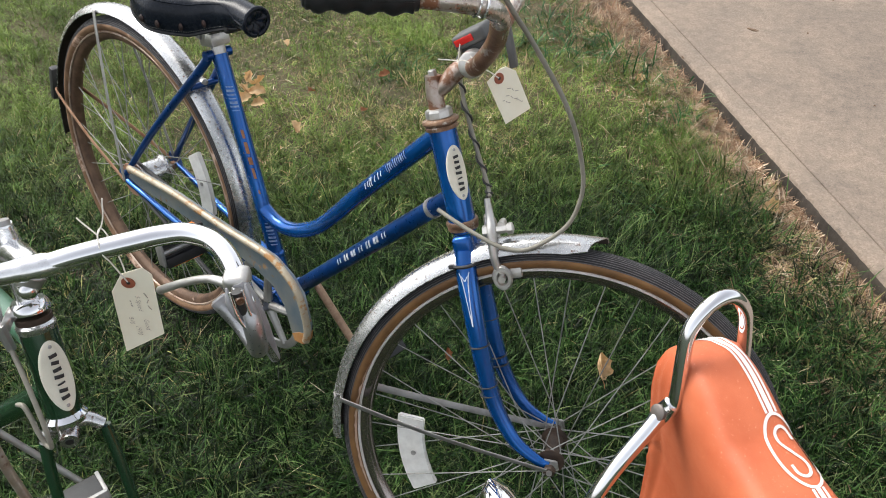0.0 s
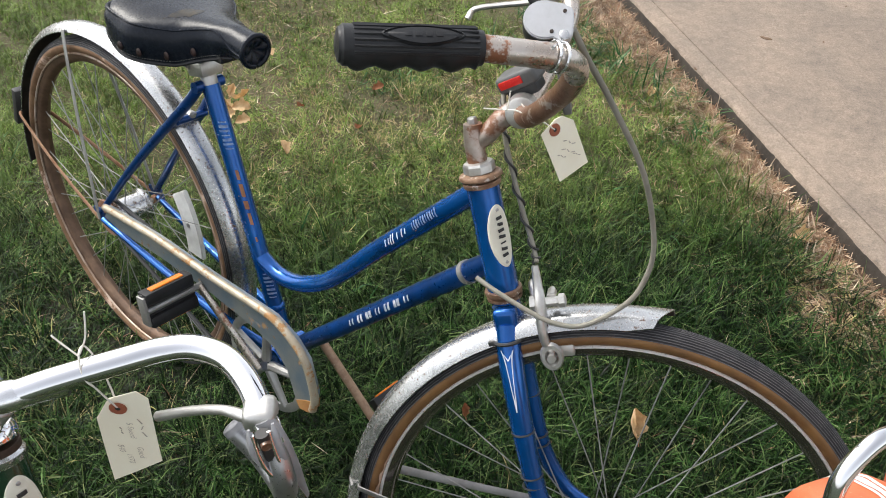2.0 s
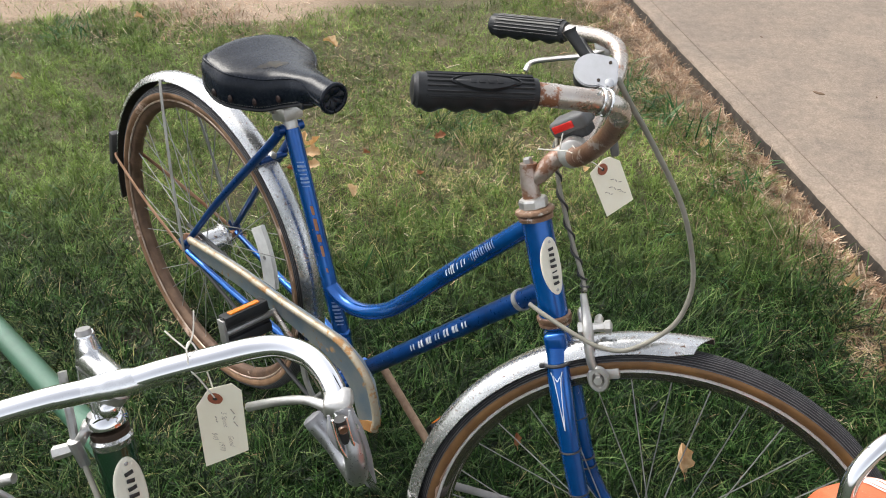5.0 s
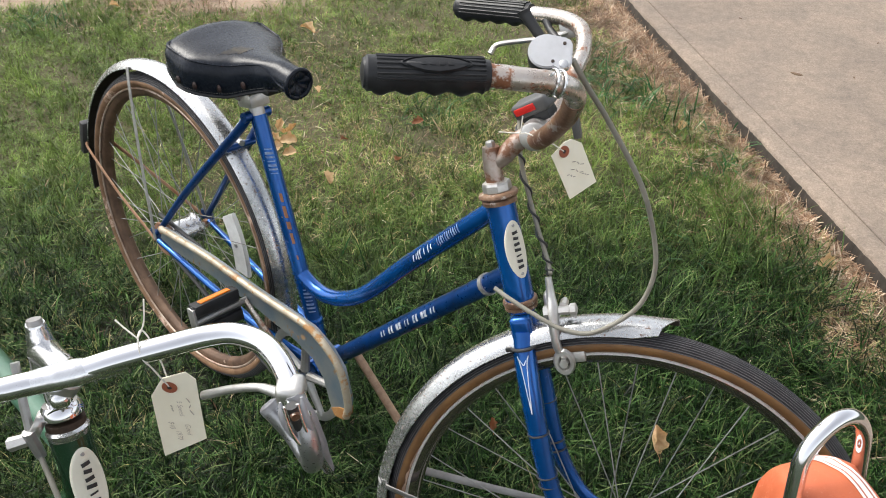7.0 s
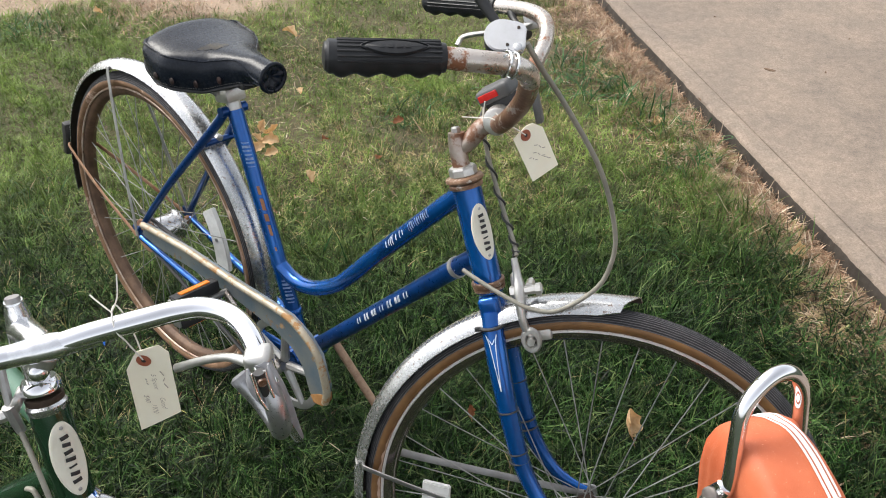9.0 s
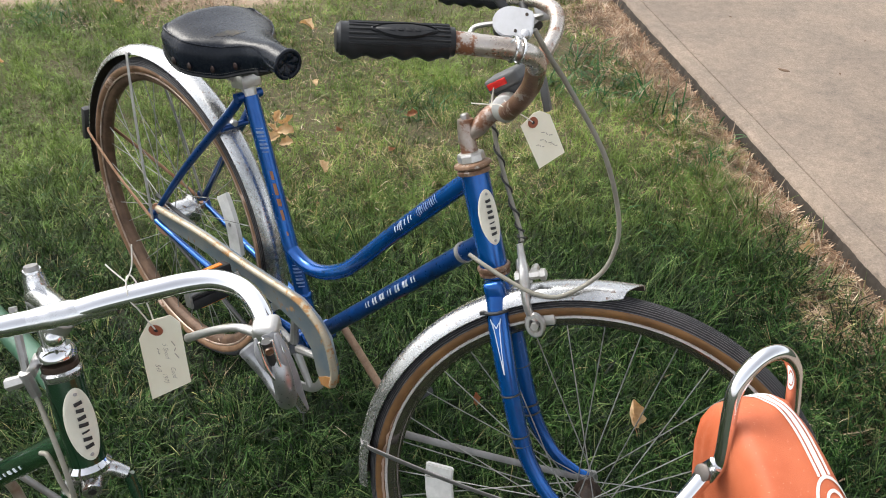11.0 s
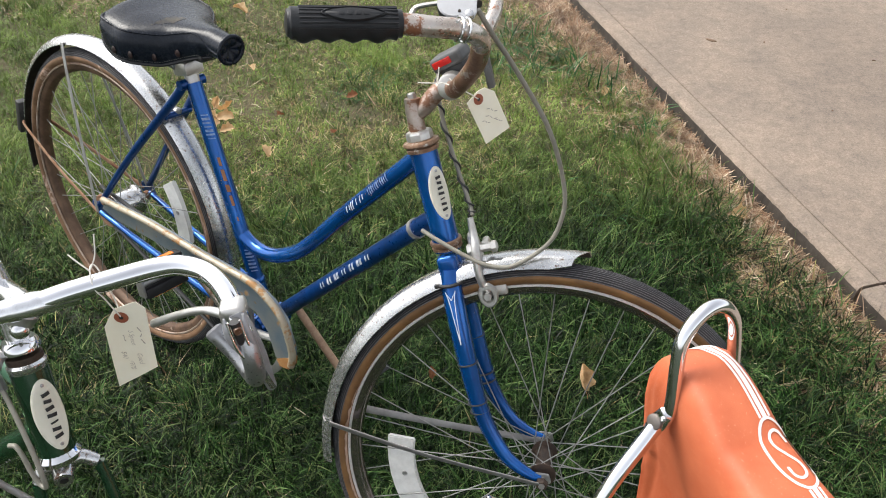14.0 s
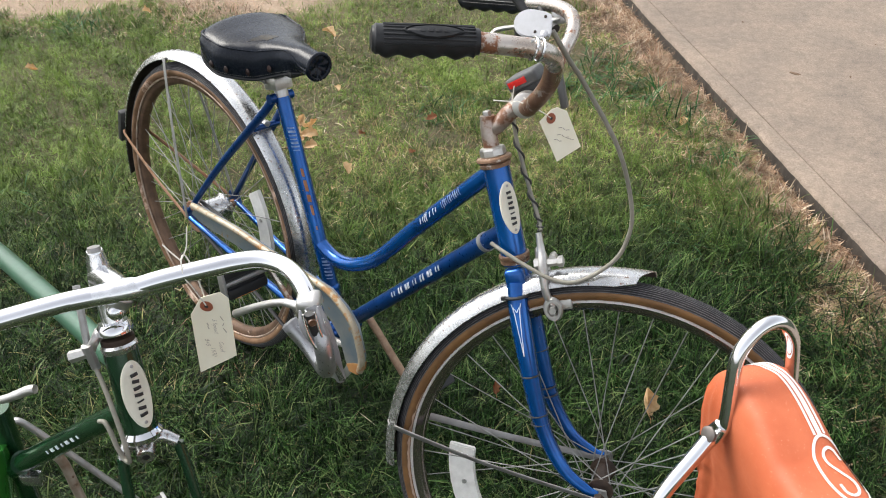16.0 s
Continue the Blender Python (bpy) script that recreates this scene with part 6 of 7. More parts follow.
    p("extension_lever", tube([(-0.249, 0.574, 0.704), (-0.216, 0.562, 0.727), (-0.186, 0.550, 0.744), (-0.165, 0.541, 0.747)], [0.0046, 0.0042, 0.0042, 0.0055], 14), ALLOY, lev, "straight alloy extension lever")
    # fork crown and bare blades
    crown = p("fork_crown", tube([hb - l * 0.030 - a * 0.024, hb - l * 0.019 - a * 0.009, hb - a * 0.005 + g * 0.004, hb + l * 0.019 - a * 0.006, hb + l * 0.036 - a * 0.018], [0.0072, 0.0088, 0.0095, 0.0088, 0.0072], 18), CHROME_PITTED, bike, "chrome fork crown with a bolt hole")
    eye = hb + g * 0.014 - a * 0.010
    p("bolt_hole_boss", tube([eye - g * 0.01, eye + g * 0.010], [0.013, 0.0105], 18), CHROME_PITTED, crown)
    # black disc on the solid boss, the bored hole's shade as colour
    p("bolt_hole", tube([eye + g * 0.0095, eye + g * 0.0108], 0.0045, 14), BLACK_INK, crown)
    for s in (-1, 1):
        top = hb + l * (0.037 if s > 0 else -0.0305) - a * (0.020 if s > 0 else 0.026)
        blade = p("fork_blade", tube([top, top - a * 0.05 + l * (s * 0.004), top - a * 0.20 + l * (s * 0.010), top - a * 0.30 + g * 0.014 + l * (s * 0.011), top - a * 0.37 + g * 0.05 + l * (s * 0.012)], [0.0068, 0.0067, 0.0062, 0.0058, 0.005], 16), GREEN, bike, "dark green fork blade with no wheel")
        p("blade_tip", box(0.016, 0.004, 0.020, 0.002, top - a * 0.375 + g * 0.054 + l * (s * 0.012)), STEEL_DULL, blade)
    # frame tubes
    back = Vector((-0.735, 0.68, 0))
    tt0 = ht - a * 0.022
    p("top_tube", tube([tt0, Vector((-0.741, 0.900, 0.521)), Vector((-0.93, 1.075, 0.455))], 0.0150, 18), GREEN_PALE, bike, "sun-faded pale green frame tube")
    d0, d1 = hb + a * 0.034 + Vector((-0.008, 0.004, 0)), Vector((-0.640, 0.626, 0.350))
    down = p("down_tube", tube([d0, d1], 0.0150, 20), GREEN, bike, "dark green down tube with worn white script")
    side = Vector((0.30, -0.75, 0.60))
    tube_bars(down, X @ d0.lerp(d1, 0.34), X @ d0.lerp(d1, 0.66), 0.0151, side, (0, 0, 1), 7, 0.006, WHITE_PAINT)
    s0, s1 = Vector((-0.655, 0.650, 0.445)), Vector((-0.70, 0.655, 0.05))
    st = p("seat_tube", tube([s0, s0.lerp(s1, 0.3), s0.lerp(s1, 0.7), s1], 0.0165, 18), GREEN, bike, "dark green seat tube")
    p("seat_tube_foot", tube([s1, (-0.72, 0.67, -0.09)], 0.015, 14), GREEN, st)
    # added piece before the seat tube, carrying its bright stretch as colour
    p("front_gusset", tube([Vector((-0.668, 0.628, 0.385)), Vector((-0.673, 0.622, 0.35)), Vector((-0.69, 0.60, 0.27)), Vector((-0.715, 0.58, 0.17))], [0.015, 0.019, 0.021, 0.021], 18), GREEN_LIT, bike)
    p("frame_lug", tube([d1.lerp(d0, 0.02), d1 + (d1 - d0).normalized() * 0.022], [0.018, 0.017], 18), GREEN, bike)
    p("cable_bracket", box(0.030, 0.014, 0.022, 0.003, d1 + Vector((0.016, -0.012, -0.018))), CHROME_PITTED, bike)
    # frame shift lever, rack rods
    p("shift_lever", tube([(-0.66, 0.615, 0.505), (-0.602, 0.60, 0.518), (-0.556, 0.60, 0.538), (-0.545, 0.60, 0.541)], [0.005, 0.0055, 0.0068, 0.0060], 14), ALLOY, bike, "grey alloy shift lever")
    p("lever_post", tube([(-0.657, 0.640, 0.44), (-0.658, 0.618, 0.505)], 0.006, 10), STEEL_DULL, bike)
    p("frame_stay", tube([(-0.735, 0.75, 0.29), (-0.719, 0.75, 0.294), (-0.70, 0.75, 0.272), (-0.682, 0.75, 0.246), (-0.600, 0.75, 0.123), (-0.52, 0.75, 0.0), (-0.47, 0.75, -0.07)], 0.0056, 14), STEEL_DULL, bike, "dull grey steel stay")
    p("stay_link", tube([(-0.735, 0.75, 0.29), (-0.665, 0.652, 0.33)], 0.007, 10), STEEL_DULL, bike)
    p("kickstand", tube([(-0.652, 0.66, 0.33), (-0.640, 0.70, 0.268), (-0.635, 0.70, 0.160), (-0.622, 0.70, -0.075)], 0.0078, 14), LIP_RUST, bike, "tan rusted kickstand")
    # pedal below the fork
    pm = X @ Matrix.Translation((-0.485, 0.61, 0.235)) @ Matrix.Rotation(radians(38), 4, "Z") @ Matrix.Rotation(radians(-18), 4, "X")
    pd = part("pedal", box(0.085, 0.055, 0.024, 0.005), PLASTIC_BLACK, bike, "dark block pedal", xf=pm)
    part("pedal_plate", box(0.090, 0.008, 0.030, 0.002, (0, -0.03, 0)), STEEL_DULL, pd, xf=pm)
    part("pedal_cap", box(0.006, 0.058, 0.026, 0.002, (0.044, 0, 0)), STEEL_DULL, pd, xf=pm)
    p("crank", tube([(-0.52, 0.625, 0.220), (-0.60, 0.690, 0.110), (-0.70, 0.69, 0.07)], [0.007, 0.007, 0.009], 12), CHROME_PITTED, bike)
    # brake cable, barrel and hanger
    hg = Vector((-0.427, 0.560, 0.651))
    p("cable_hanger", tube([ht + a * 0.025 + Vector((-0.018, -0.004, 0)), Vector((-0.418, 0.567, 0.666)), hg], [0.006, 0.006, 0.007], 10, flat=((0, 1, 0), 0.5)), ALLOY, bike, "alloy cable hanger")
    p("barrel", tube([hg + Vector((0.0, 0, 0.012)), hg - Vector((-0.004, 0.003, 0.022))], [0.0065, 0.0055], 8), STEEL_DULL, bike)
    p("barrel_nut", tube([hg + Vector((-0.022, -0.004, -0.004)), hg + Vector((-0.004, 0, 0))], [0.0075, 0.0065], 6), ALLOY, bike, smooth=False)
    p("front_cable_rod", tube([Vector((-0.436, 0.597, 0.722)), Vector((-0.431, 0.578, 0.690)), hg], [0.0045, 0.0045, 0.0045], 8), STEEL_DULL, bike)
    p("rod_knob", lathe([(0.0, 0.012), (0.006, 0.010), (0.0078, 0.003), (0.0072, -0.004), (0.004, -0.008)], 16), ALLOY, bike)
    bike.children[-1].data.transform(Matrix.Translation((-0.437, 0.60, 0.727)))
    p("brake_cable", tube([hg - Vector((-0.003, 0.003, 0.018)), (-0.409, 0.536, 0.612), (-0.394, 0.512, 0.570), (-0.388, 0.500, 0.545), (-0.389, 0.499, 0.530), (-0.398, 0.505, 0.527), (-0.406, 0.512, 0.540), (-0.412, 0.520, 0.556), (-0.420, 0.528, 0.566), (-0.430, 0.533, 0.562)], 0.0029, 10), CABLE_GREY, bike, "grey looping brake cable")
    # head badge
    nz = Vector((0.72, -0.65, 0.20))
    nz = (nz - a * nz.dot(a)).normalized()
    ellipse_badge(bike, X @ frame_matrix(a.cross(nz), a, nz, hb.lerp(ht, 0.53) + nz * 0.0203), 0.033, 0.087)
    return bike


build_green_bicycle()


# ---------------------------------------------------------------- bicycle with the orange banana seat
SEAT_O = Vector((0.2955, 0.460, 0.0))
SEAT_M = frame_matrix(Vector((0.5, -0.866, 0)), Vector((0.866, 0.5, 0)), Vector((0, 0, 1)), SEAT_O)


SEAT_L = SEAT_M.inverted() @ frame_matrix(Vector((0.2880, -0.9576, 0)), Vector((0.9576, 0.2880, 0)), Vector((0, 0, 1)), SEAT_O)


def seat_section(x):
    """Half width and top height of the seat x metres ahead of its back edge."""
    t = max(0.0, min(1.0, (x + 0.018) / 0.077))
    r = math.sqrt(max(1 - (1 - t) ** 2.4, 0.0))
    w = 0.0440 * (0.77 + 0.23 * r) + 0.0448 * max(x - 0.06, 0)
    top = 0.7641 - 0.0367 * (1 - r) - 0.0249 * (min(max(x, 0), 0.1) / 0.1) ** 2 - 0.0386 * max(x - 0.1, 0)
    return w, top


def seat_point(x, v, lift=0.0):
    """A place on the seat's skin: v across the top in metres while it lies within the half width; past that, down the flank (1 mm per 2.2 mm)."""
    w, top = seat_section(x)
    side = math.copysign(1.0, v)
    k = 0.985
    if abs(v) < w * k:
        s = (abs(v) / w) ** (1 / 0.3018)
        c = math.sqrt(max(1 - s * s, 0))
    else:
        ang = math.asin(k ** (1 / 0.3018))
        ang += (math.pi / 2 - ang) * min((abs(v) - w * k) / 0.05, 1.0)
        s, c = math.sin(ang), math.cos(ang)
    y = s ** 0.3018 * (w + lift)
    z = top + lift - 0.222 * (1 - c ** 0.5461)
    y *= 1 - 0.8 * max(top - z - 0.03, 0) / 0.15 * 0.9
    z -= 0.10 * max(0.0, (abs(v) - w * k - 0.044) / 0.006)      # the skirt hangs straight below the bulge
    wr = 0.0011 * noise.noise((x * 26, v * 50, 2.0)) if abs(v) > 0.03 else 0.0006 * noise.noise((x * 30, v * 60, 2.0))
    if x < 0.03:
        fade = 1 - max(x, 0) / 0.03
        wr += fade * (0.0045 * noise.noise((x * 75, v * 85, 9)) * min(abs(v) / 0.03, 1) + 0.004 * max(0, noise.noise((z * 55, 3, x * 20))))
    return SEAT_L @ Vector((x - 0.0027 + wr * 0.3, side * (y + wr) - 0.0100, z + (wr * 0.5 if abs(v) < w else 0)))


BOLT = surf("dull_bolt", (0.22, 0.20, 0.18), (0.15, 0.13, 0.12), 60, 0.5, 0.6)


def build_orange_bicycle():
    pivot = Vector((0.025, -0.085, 1.335))     # the seat's true size and distance
    foot_z = 0.037
    base = Matrix.Translation(pivot) @ Matrix.Scale(1.074, 4) @ Matrix.Translation(-pivot) @ SEAT_M @ Matrix.Translation((0, 0, foot_z))
    bike = thing("bicycle", base, "bicycle with orange banana seat and chrome sissy bar", "bicycle", "bicycles on the lawn")
    X = Matrix.Translation((0, 0, -foot_z))
    bm = bmesh.new()
    n, m = 70, 64
    rows = []
    for i in range(n + 1):
        x = -0.0175 + 0.46 * (i / n) ** 1.7
        w = seat_section(x)[0] * 0.985
        row = []
        for j in range(m + 1):
            q = -1 + 2 * j / m
            row.append(bm.verts.new(seat_point(x, math.copysign(abs(q) / 0.5 * w if abs(q) < 0.5 else w + 0.05 * (abs(q) - 0.5) / 0.5, q))))
        rows.append(row)
    for a, b in zip(rows, rows[1:]):
        for j in range(m):
            bm.faces.new((a[j], a[j + 1], b[j + 1], b[j]))
    bm.faces.new(rows[0])
    bm.faces.new(rows[-1][::-1])
    bottom = [r[0] for r in rows] + [r[-1] for r in rows[::-1]]
    bm.faces.new(bottom)
    bmesh.ops.recalc_face_normals(bm, faces=bm.faces)
    seat = part("banana_seat", bm, ORANGE, bike, "orange sparkle vinyl banana seat with white stripes", xf=X)

    def strip(path, half, name):
        """A flat ribbon laid on the skin along (x, v) pairs in metres."""
        b = bmesh.new()
        pts = [Vector(q) for q in path]
        prev = None
        for i, q in enumerate(pts):
            d = (pts[min(i + 1, len(pts) - 1)] - pts[max(i - 1, 0)]).normalized()
            side = Vector((-d.y, d.x)) * half
            e = [b.verts.new(seat_point(q.x + side.x * s, q.y + side.y * s, 0.0009)) for s in (-1, -0.33, 0.33, 1)]
            if prev:
                for k in range(3):
                    b.faces.new((prev[k], prev[k + 1], e[k + 1], e[k]))
            prev = e
        bmesh.ops.recalc_face_normals(b, faces=b.faces)
        part(name, b, WHITE_VINYL, seat, "white vinyl stripe", xf=X)

    MID = 0.0187
    mid_at = lambda x: 0.004 + (MID - 0.004) * math.sin(min(max((x + 0.016) / 0.045, 0), 1) * math.pi / 2)
    for c, h in ((-0.0048, 0.0012), (0.0, 0.0022), (0.0048, 0.0012)):
        strip([(-0.0165 + 0.0995 * k / 30, mid_at(-0.0165 + 0.0995 * k / 30) + c) for k in range(31)], h, "stripe")
        strip([(0.153 + 0.25 * k / 20, MID + c) for k in range(21)], h, "stripe")
    strip([(0.118 + 0.034 * math.cos(q), MID + 0.0165 * math.sin(q)) for q in [math.tau * k / 56 for k in range(57)]], 0.0013, "emblem_ring")
    curl = [(0.107, 0.0078), (0.0985, 0.0070), (0.0945, 0.0020), (0.0975, -0.0040), (0.107, -0.0055), (0.118, 0.0), (0.129, 0.0055), (0.1385, 0.0040), (0.1415, -0.0020), (0.1375, -0.0070), (0.129, -0.0078)]
    strip([(q.x, MID + q.y) for q in smooth_line([(a, b, 0) for a, b in curl], 5)], 0.0013, "emblem_stroke")
    part("seat_pan", box(0.36, 0.020, 0.012, 0.004, (0.23, -0.01, 0.50)), BLACK_INK, seat, xf=X @ SEAT_L)
    # sissy bar: a hoop whose flattened feet are bolted to the seat's flanks
    hoop_pts = [(x, y * ((0.69 if z > 0.74 else 0.76) if y < 0 else 0.64) - 0.0105, z + (0.006 if z > 0.74 else -0.002)) for x, y, z in [(0.0095, -0.0640, 0.690), (0.013, -0.0625, 0.702), (0.0175, -0.0605, 0.713), (0.0170, -0.0575, 0.732), (0.008, -0.0550, 0.762), (0.002, -0.0460, 0.786), (0.000, -0.0250, 0.803), (0.000, 0.0, 0.809), (0.002, 0.0260, 0.803), (0.006, 0.0470, 0.783), (0.010, 0.0555, 0.755), (0.016, 0.0590, 0.728), (0.017, 0.0610, 0.708), (0.010, 0.0615, 0.690)]]
    hoop = part("sissy_bar", tube(hoop_pts, 0.0068, 20, 8), CHROME, bike, "chrome sissy bar hoop", xf=X)
    part("strut", tube([(0.0115, -0.0575, 0.706), (0.0135, -0.074, 0.690), (0.016, -0.110, 0.655), (0.018, -0.137, 0.615), (0.010, -0.152, 0.56), (-0.06, -0.172, 0.25), (-0.12, -0.19, 0.03)], [0.0080, 0.0075, 0.0068, 0.0068], 18), CHROME, hoop, "chrome strut", xf=X)
    part("strut", tube([(0.010, 0.0305, 0.690), (-0.02, 0.036, 0.56), (-0.12, 0.045, 0.03)], 0.0068, 16), CHROME, hoop, xf=X)
    foot = part("flattened_foot", tube([(0.0185, -0.0610, 0.722), (0.013, -0.0615, 0.704), (0.010, -0.0670, 0.692)], [0.0072, 0.0092, 0.0074], 16, flat=((0, 1, 0), 0.45)), POLISHED, hoop, xf=X)
    part("bolt", lathe([(0.0078, 0.002), (0.0078, -0.0028), (0.0066, -0.0038), (0, -0.0040)], 18, "Y"), BOLT, foot, "dull bolt head", xf=X @ Matrix.Translation((0.012, -0.0650, 0.706)) @ Matrix.Rotation(radians(-25), 4, "X"))
    fwd, tail = Vector((0.288, -0.958, 0)), Vector((0.104, 0.488, 0.493))
    hub_c = tail + fwd * 0.135 - Vector((0, 0, 0.234))
    bm = arc_band(0.27, 0.024, 0.012, 60, 118, 24, drop=0.006)
    for v in bm.verts:                        # rounded end
        q = math.degrees(math.atan2(v.co.z, v.co.x))
        v.co.y *= math.sqrt(max(1 - (max(66 - q, 0) / 6.3) ** 2, 0.06))
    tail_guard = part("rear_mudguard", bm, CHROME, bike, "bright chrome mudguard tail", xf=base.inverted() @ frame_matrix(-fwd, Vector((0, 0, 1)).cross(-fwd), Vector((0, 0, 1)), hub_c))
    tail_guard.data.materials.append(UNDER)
    part("seat_post", tube([(0.30, 0, 0.61), (0.27, 0, 0.25), (0.25, 0, 0.03)], 0.0125, 16), CHROME_PITTED, bike, xf=X)
    return bike


build_orange_bicycle()


# ---------------------------------------------------------------- price tags
def build_tag(corners, hole, knot, loops, label, marks, words=()):
    """A card tag with clipped corners, a brown ring round its hole, faint pencil marks and a white string."""
    c = [Vector(q) for q in corners]
    hole, knot = Vector(hole), Vector(knot)
    mid = sum(c, Vector()) / len(c)
    down = ((c[-1] + c[-2]) / 2 - hole).normalized()
    nz = (c[1] - c[-1]).cross(c[2] - c[-2]).normalized()
    if nz.y > 0:
        nz = -nz
    down = (down - nz * down.dot(nz)).normalized()
    right = nz.cross(down)
    if right.x < 0:
        right = -right
    root = thing("price_tag", Matrix.Translation(hole), label, "tag", "price tags")
    X = Matrix.Translation(-hole)
    flat = [q - nz * (q - hole).dot(nz) for q in c]
    bm = slab(flat, -nz, 0.0009)
    bmesh.ops.subdivide_edges(bm, edges=bm.edges[:], cuts=3, use_grid_fill=True)
    for v in bm.verts:
        d = (v.co - hole).dot(down)
        v.co -= nz * (0.25 * max(d, 0) ** 2 + 0.10 * (v.co - hole).dot(right) ** 2 * 3)
    part("card", bm, TAG_PAPER, root, "manila card with clipped corners", False, X)
    fm = frame_matrix(right, down, right.cross(down), hole)
    s = 1 if right.cross(down).dot(nz) > 0 else -1
    part("eyelet", lathe([(0.0024, s * 0.0004), (0.0024, s * 0.0012), (0.0072, s * 0.0012), (0.0074, s * 0.0003)], 28, closed=True), TAG_RING, root, "brown paper eyelet", xf=X @ fm)
    # card is not pierced: a black disc gives the hole's shade by colour
    part("hole", lathe([(0.0024, s * 0.0008), (0.0, s * 0.0009)], 18), BLACK_INK, root, xf=X @ fm)
    for u0, v0, ln, ang in marks:
        for k in range(3):
            bm = box(ln * (0.26 if k != 1 else 0.2), 0.0009, 0.0003, 0)
            qm = Matrix.Translation((u0 + (k - 1) * ln * 0.33 * math.cos(ang), v0 + (k - 1) * ln * 0.33 * math.sin(ang), s * (0.0006 - 0.25 * v0 * v0))) @ Matrix.Rotation(ang + (0.5 if k % 2 else -0.35), 4, "Z")
            part("pencil_mark", bm, PENCIL, root, xf=X @ fm @ qm)
    for text, u0, v0, size in words:          # pencilled words run down the card
        cu = bpy.data.curves.new("writing", "FONT")
        cu.body, cu.size, cu.shear, cu.offset = text, size, 0.15, -size * 0.012
        ob = bpy.data.objects.new("writing", cu)
        me = bpy.data.meshes.new_from_object(ob)
        bm = bmesh.new()
        bm.from_mesh(me)
        for v in bm.verts:
            u, w = u0 + v.co.y, v0 + v.co.x
            v.co = hole + right * u + down * w + nz * (0.0007 - 0.25 * w * w - 0.3 * u * u)
        bpy.data.objects.remove(ob)
        bpy.data.meshes.remove(me)
        bpy.data.curves.remove(cu)
        part("pencil_writing", bm, PENCIL, root, xf=X)
    for line in loops:
        part("string", tube([Vector(q) for q in line], 0.0008, 6, 5), STRING, root, xf=X)


build_tag([(-0.302, 0.577, 0.698), (-0.286, 0.577, 0.724), (-0.262, 0.577, 0.733), (-0.254, 0.577, 0.723), (-0.261, 0.577, 0.632), (-0.311, 0.577, 0.600)], (-0.281, 0.577, 0.712), (-0.292, 0.59, 0.776),
          [[(-0.281, 0.576, 0.714), (-0.284, 0.573, 0.728), (-0.288, 0.569, 0.748), (-0.2935, 0.568, 0.762), (-0.2965, 0.578, 0.7765), (-0.297, 0.590, 0.775), (-0.294, 0.594, 0.758), (-0.286, 0.586, 0.735), (-0.281, 0.578, 0.714)], [(-0.2965, 0.578, 0.7765), (-0.290, 0.585, 0.790), (-0.287, 0.592, 0.812)], [(-0.2965, 0.578, 0.7765), (-0.309, 0.583, 0.786), (-0.316, 0.586, 0.792)]],
          "manila price tag with pencil writing tied to the chrome handlebar",
          [(0.0155, 0.027, 0.028, 1.5), (-0.0026, 0.031, 0.010, 1.5)],
          [("5 Speed", 0.0035, 0.019, 0.0072), ("Good", 0.0062, 0.055, 0.0076), ("1970", -0.0045, 0.066, 0.0078), ("$40", -0.0095, 0.052, 0.0076)])
build_tag([(0.1039, 0.9017, 0.765), (0.1200, 0.9150, 0.7766), (0.1290, 0.9200, 0.7776), (0.1428, 0.9255, 0.7687), (0.1668, 0.9212, 0.7139), (0.1321, 0.8976, 0.7035)], (0.1198, 0.911, 0.7653), (0.10, 0.91, 0.78),
          [[(0.1195, 0.9100, 0.7665), (0.108, 0.908, 0.776), (0.094, 0.912, 0.782), (0.082, 0.925, 0.790)], [(0.1195, 0.9100, 0.7665), (0.104, 0.905, 0.780), (0.088, 0.900, 0.790), (0.074, 0.905, 0.794), (0.066, 0.912, 0.790)], [(0.066, 0.912, 0.790), (0.068, 0.915, 0.812)], [(0.066, 0.912, 0.790), (0.040, 0.912, 0.792)]],
          "manila price tag with faint pencil writing tied to the rusty handlebar",
          [(0.010, 0.026, 0.020, 0.9), (0.004, 0.034, 0.022, 0.9), (-0.006, 0.034, 0.014, 0.9), (0.012, 0.046, 0.012, 0.9)])


# ---------------------------------------------------------------- fallen leaves and chips
def build_leaf(x, y, z, size, yaw, tilt, roll, mat, seed, label):
    rng = random.Random(seed)
    bm = bmesh.new()
    n = 9
    rows = []
    for i in range(n + 1):
        t = i / n
        w = 0.46 * math.sin(math.pi * min(t * 0.93 + 0.05, 1)) ** 0.8 * (1 + 0.22 * math.sin(t * 17 + seed))
        curl = 0.16 * math.sin(t * 3.0 + seed)
        row = []
        for j in range(-3, 4):
            s = j / 3
            row.append(bm.verts.new((size * (t - 0.5), size * w * s, size * (curl + (0.32 + 0.1 * rng.random()) * s * s * w * 2 + 0.02 * rng.uniform(-1, 1)))))
        rows.append(row)
    for a, b in zip(rows, rows[1:]):
        for j in range(6):
            bm.faces.new((a[j], a[j + 1], b[j + 1], b[j]))
    bmesh.ops.solidify(bm, geom=bm.faces[:], thickness=0.0006)
    leaf = thing("fallen_leaf", pose(x, y, z, roll, tilt, yaw) @ Matrix.Diagonal((1, 0.62 if tilt < -30 else 0.85, 1, 1)), label, "leaf", "fallen leaves")
    blade = part("blade", bm, mat, leaf)
    part("stalk", tube([(-0.5 * size, 0, size * 0.02), (-0.62 * size, 0.02 * size, size * 0.10), (-0.75 * size, 0.05 * size, size * 0.12)], [0.0009, 0.0006], 5, 3), LEAF_RED, leaf)


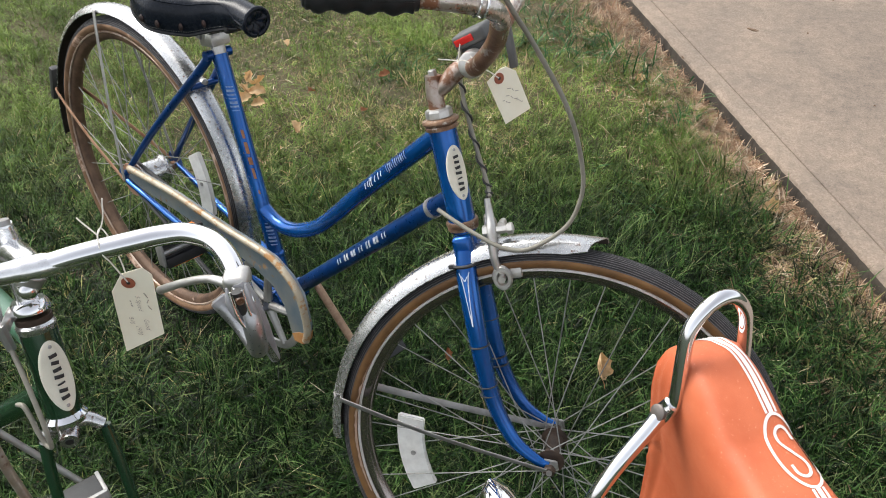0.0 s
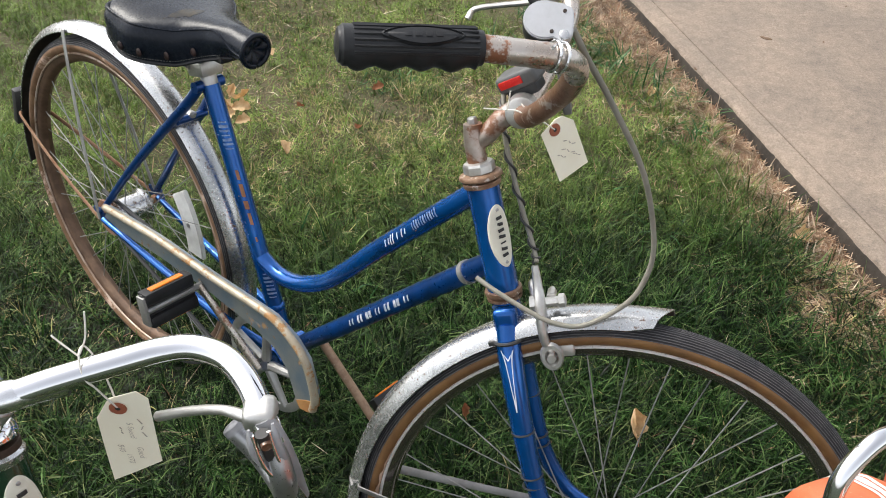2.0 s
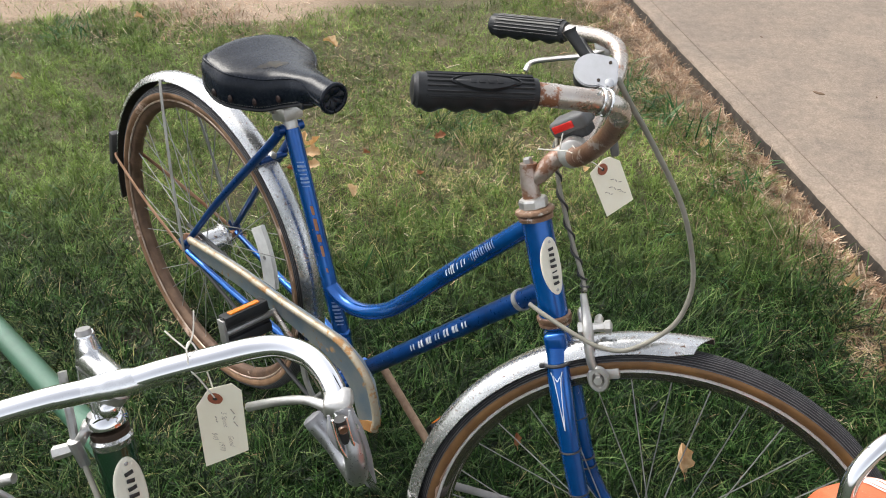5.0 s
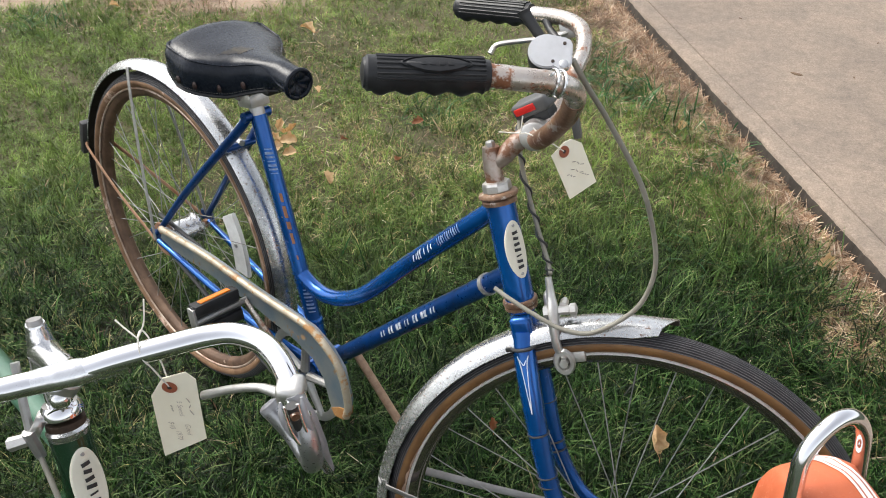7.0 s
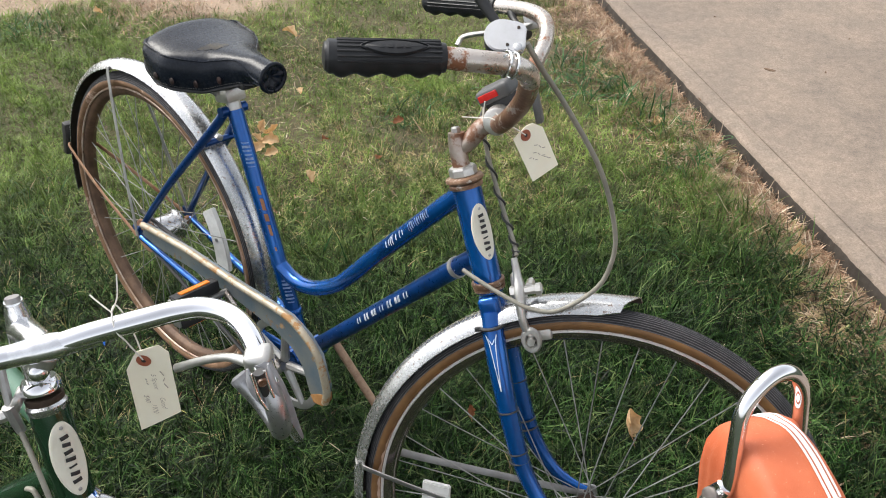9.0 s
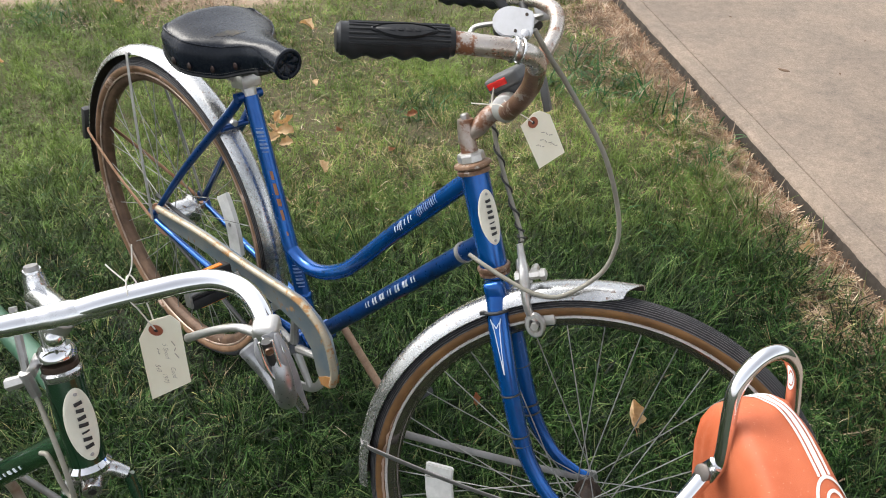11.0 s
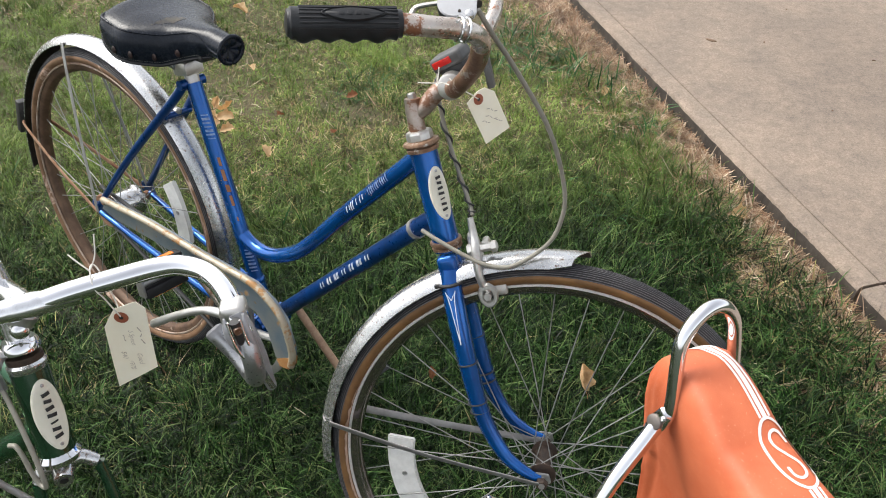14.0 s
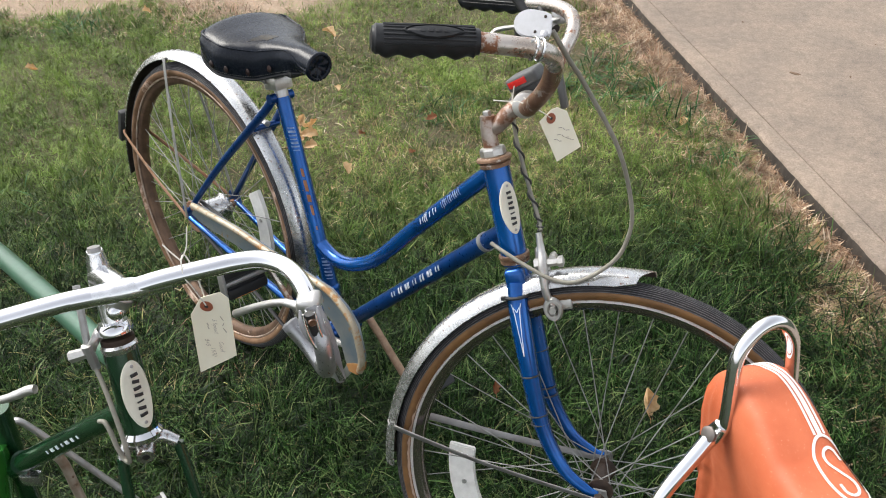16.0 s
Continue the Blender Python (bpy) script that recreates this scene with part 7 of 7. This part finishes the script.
TAN = "dry curled tan leaf lying in the grass"
for i, (x, y, z, sz, yaw, tilt, roll, red) in enumerate([
        (0.373, 1.062, 0.020, 0.078, 100, -66, 30, 0), (0.06, 1.114, -0.004, 0.036, 100, -50, 10, 1), (-0.377, 1.957, 0.004, 0.050, 130, -15, 25, 0),
        (-0.576, 2.916, -0.004, 0.075, 160, -10, 15, 0), (0.880, 1.608, -0.004, 0.066, 5, 8, 25, 0), (-0.359, 2.187, -0.014, 0.035, 60, 5, 10, 1),
        (-0.540, 2.250, 0.012, 0.066, 75, -40, 15, 0), (-0.500, 2.235, 0.006, 0.072, 25, -15, -35, 0), (-0.545, 2.170, 0.004, 0.062, 160, -12, 30, 0),
        (-0.492, 2.150, 0.002, 0.078, 10, 12, 30, 0), (-0.530, 2.110, -0.002, 0.070, 40, -18, 25, 0), (-0.480, 2.085, -0.006, 0.062, 200, -10, -25, 0), (-0.515, 2.195, 0.016, 0.058, 120, 25, 20, 0), (-0.555, 2.080, -0.012, 0.050, 200, -10, 15, 1),
        (-0.141, 2.284, -0.012, 0.045, 20, 5, 15, 1), (0.663, 2.265, -0.010, 0.040, 50, -25, 10, 0), (-0.48, 2.478, -0.008, 0.040, 120, -10, 10, 0),
        (-1.362, 3.139, -0.006, 0.05, 40, 10, 10, 0), (-1.62, 2.62, -0.006, 0.055, 40, 10, 10, 0), (-0.19, 2.08, -0.012, 0.035, 70, 10, 0, 1), (0.29, 2.11, -0.01, 0.03, 70, 10, 0, 0)]):
    if -0.56 < x < -0.475 and 2.07 < y < 2.26:  # the heap behind the seat tube
        x, y, sz = -0.535 + (x + 0.515) * 0.8, 2.155 + (y - 2.16) * 0.8, sz * 0.82
    build_leaf(x, y, z, sz * 0.78, yaw, tilt, roll, LEAF_RED if red else LEAF, i + 3, "small brown-red leaf in the grass" if red else TAN)


def build_chip(x, y, size, seed):
    rng = random.Random(seed)
    pts = [Vector((math.cos(q) * size * rng.uniform(0.5, 1.1), math.sin(q) * size * 0.5 * rng.uniform(0.5, 1.1), 0)) for q in [math.tau * k / 9 for k in range(9)]]
    chip = slab(pts, (0, 0, 1), 0.002, 0.0005)
    ob = new("leaf_scrap", link("leaf_scrap", chip, SCRAP))
    ob.matrix_world = pose(x, y, 0.0302, 0, 0, rng.uniform(0, 180))
    tagged(ob, "small dark leaf scrap on the concrete pavement", "debris", "scraps on the pavement")


for i, (x, y, s) in enumerate([(1.074, 2.522, 0.020), (1.564, 2.354, 0.008), (1.25, 2.50, 0.007), (0.80, 2.33, 0.010), (1.00, 2.95, 0.007), (1.42, 2.75, 0.006), (1.30, 2.05, 0.005)]):
    build_chip(x, y, s, i)
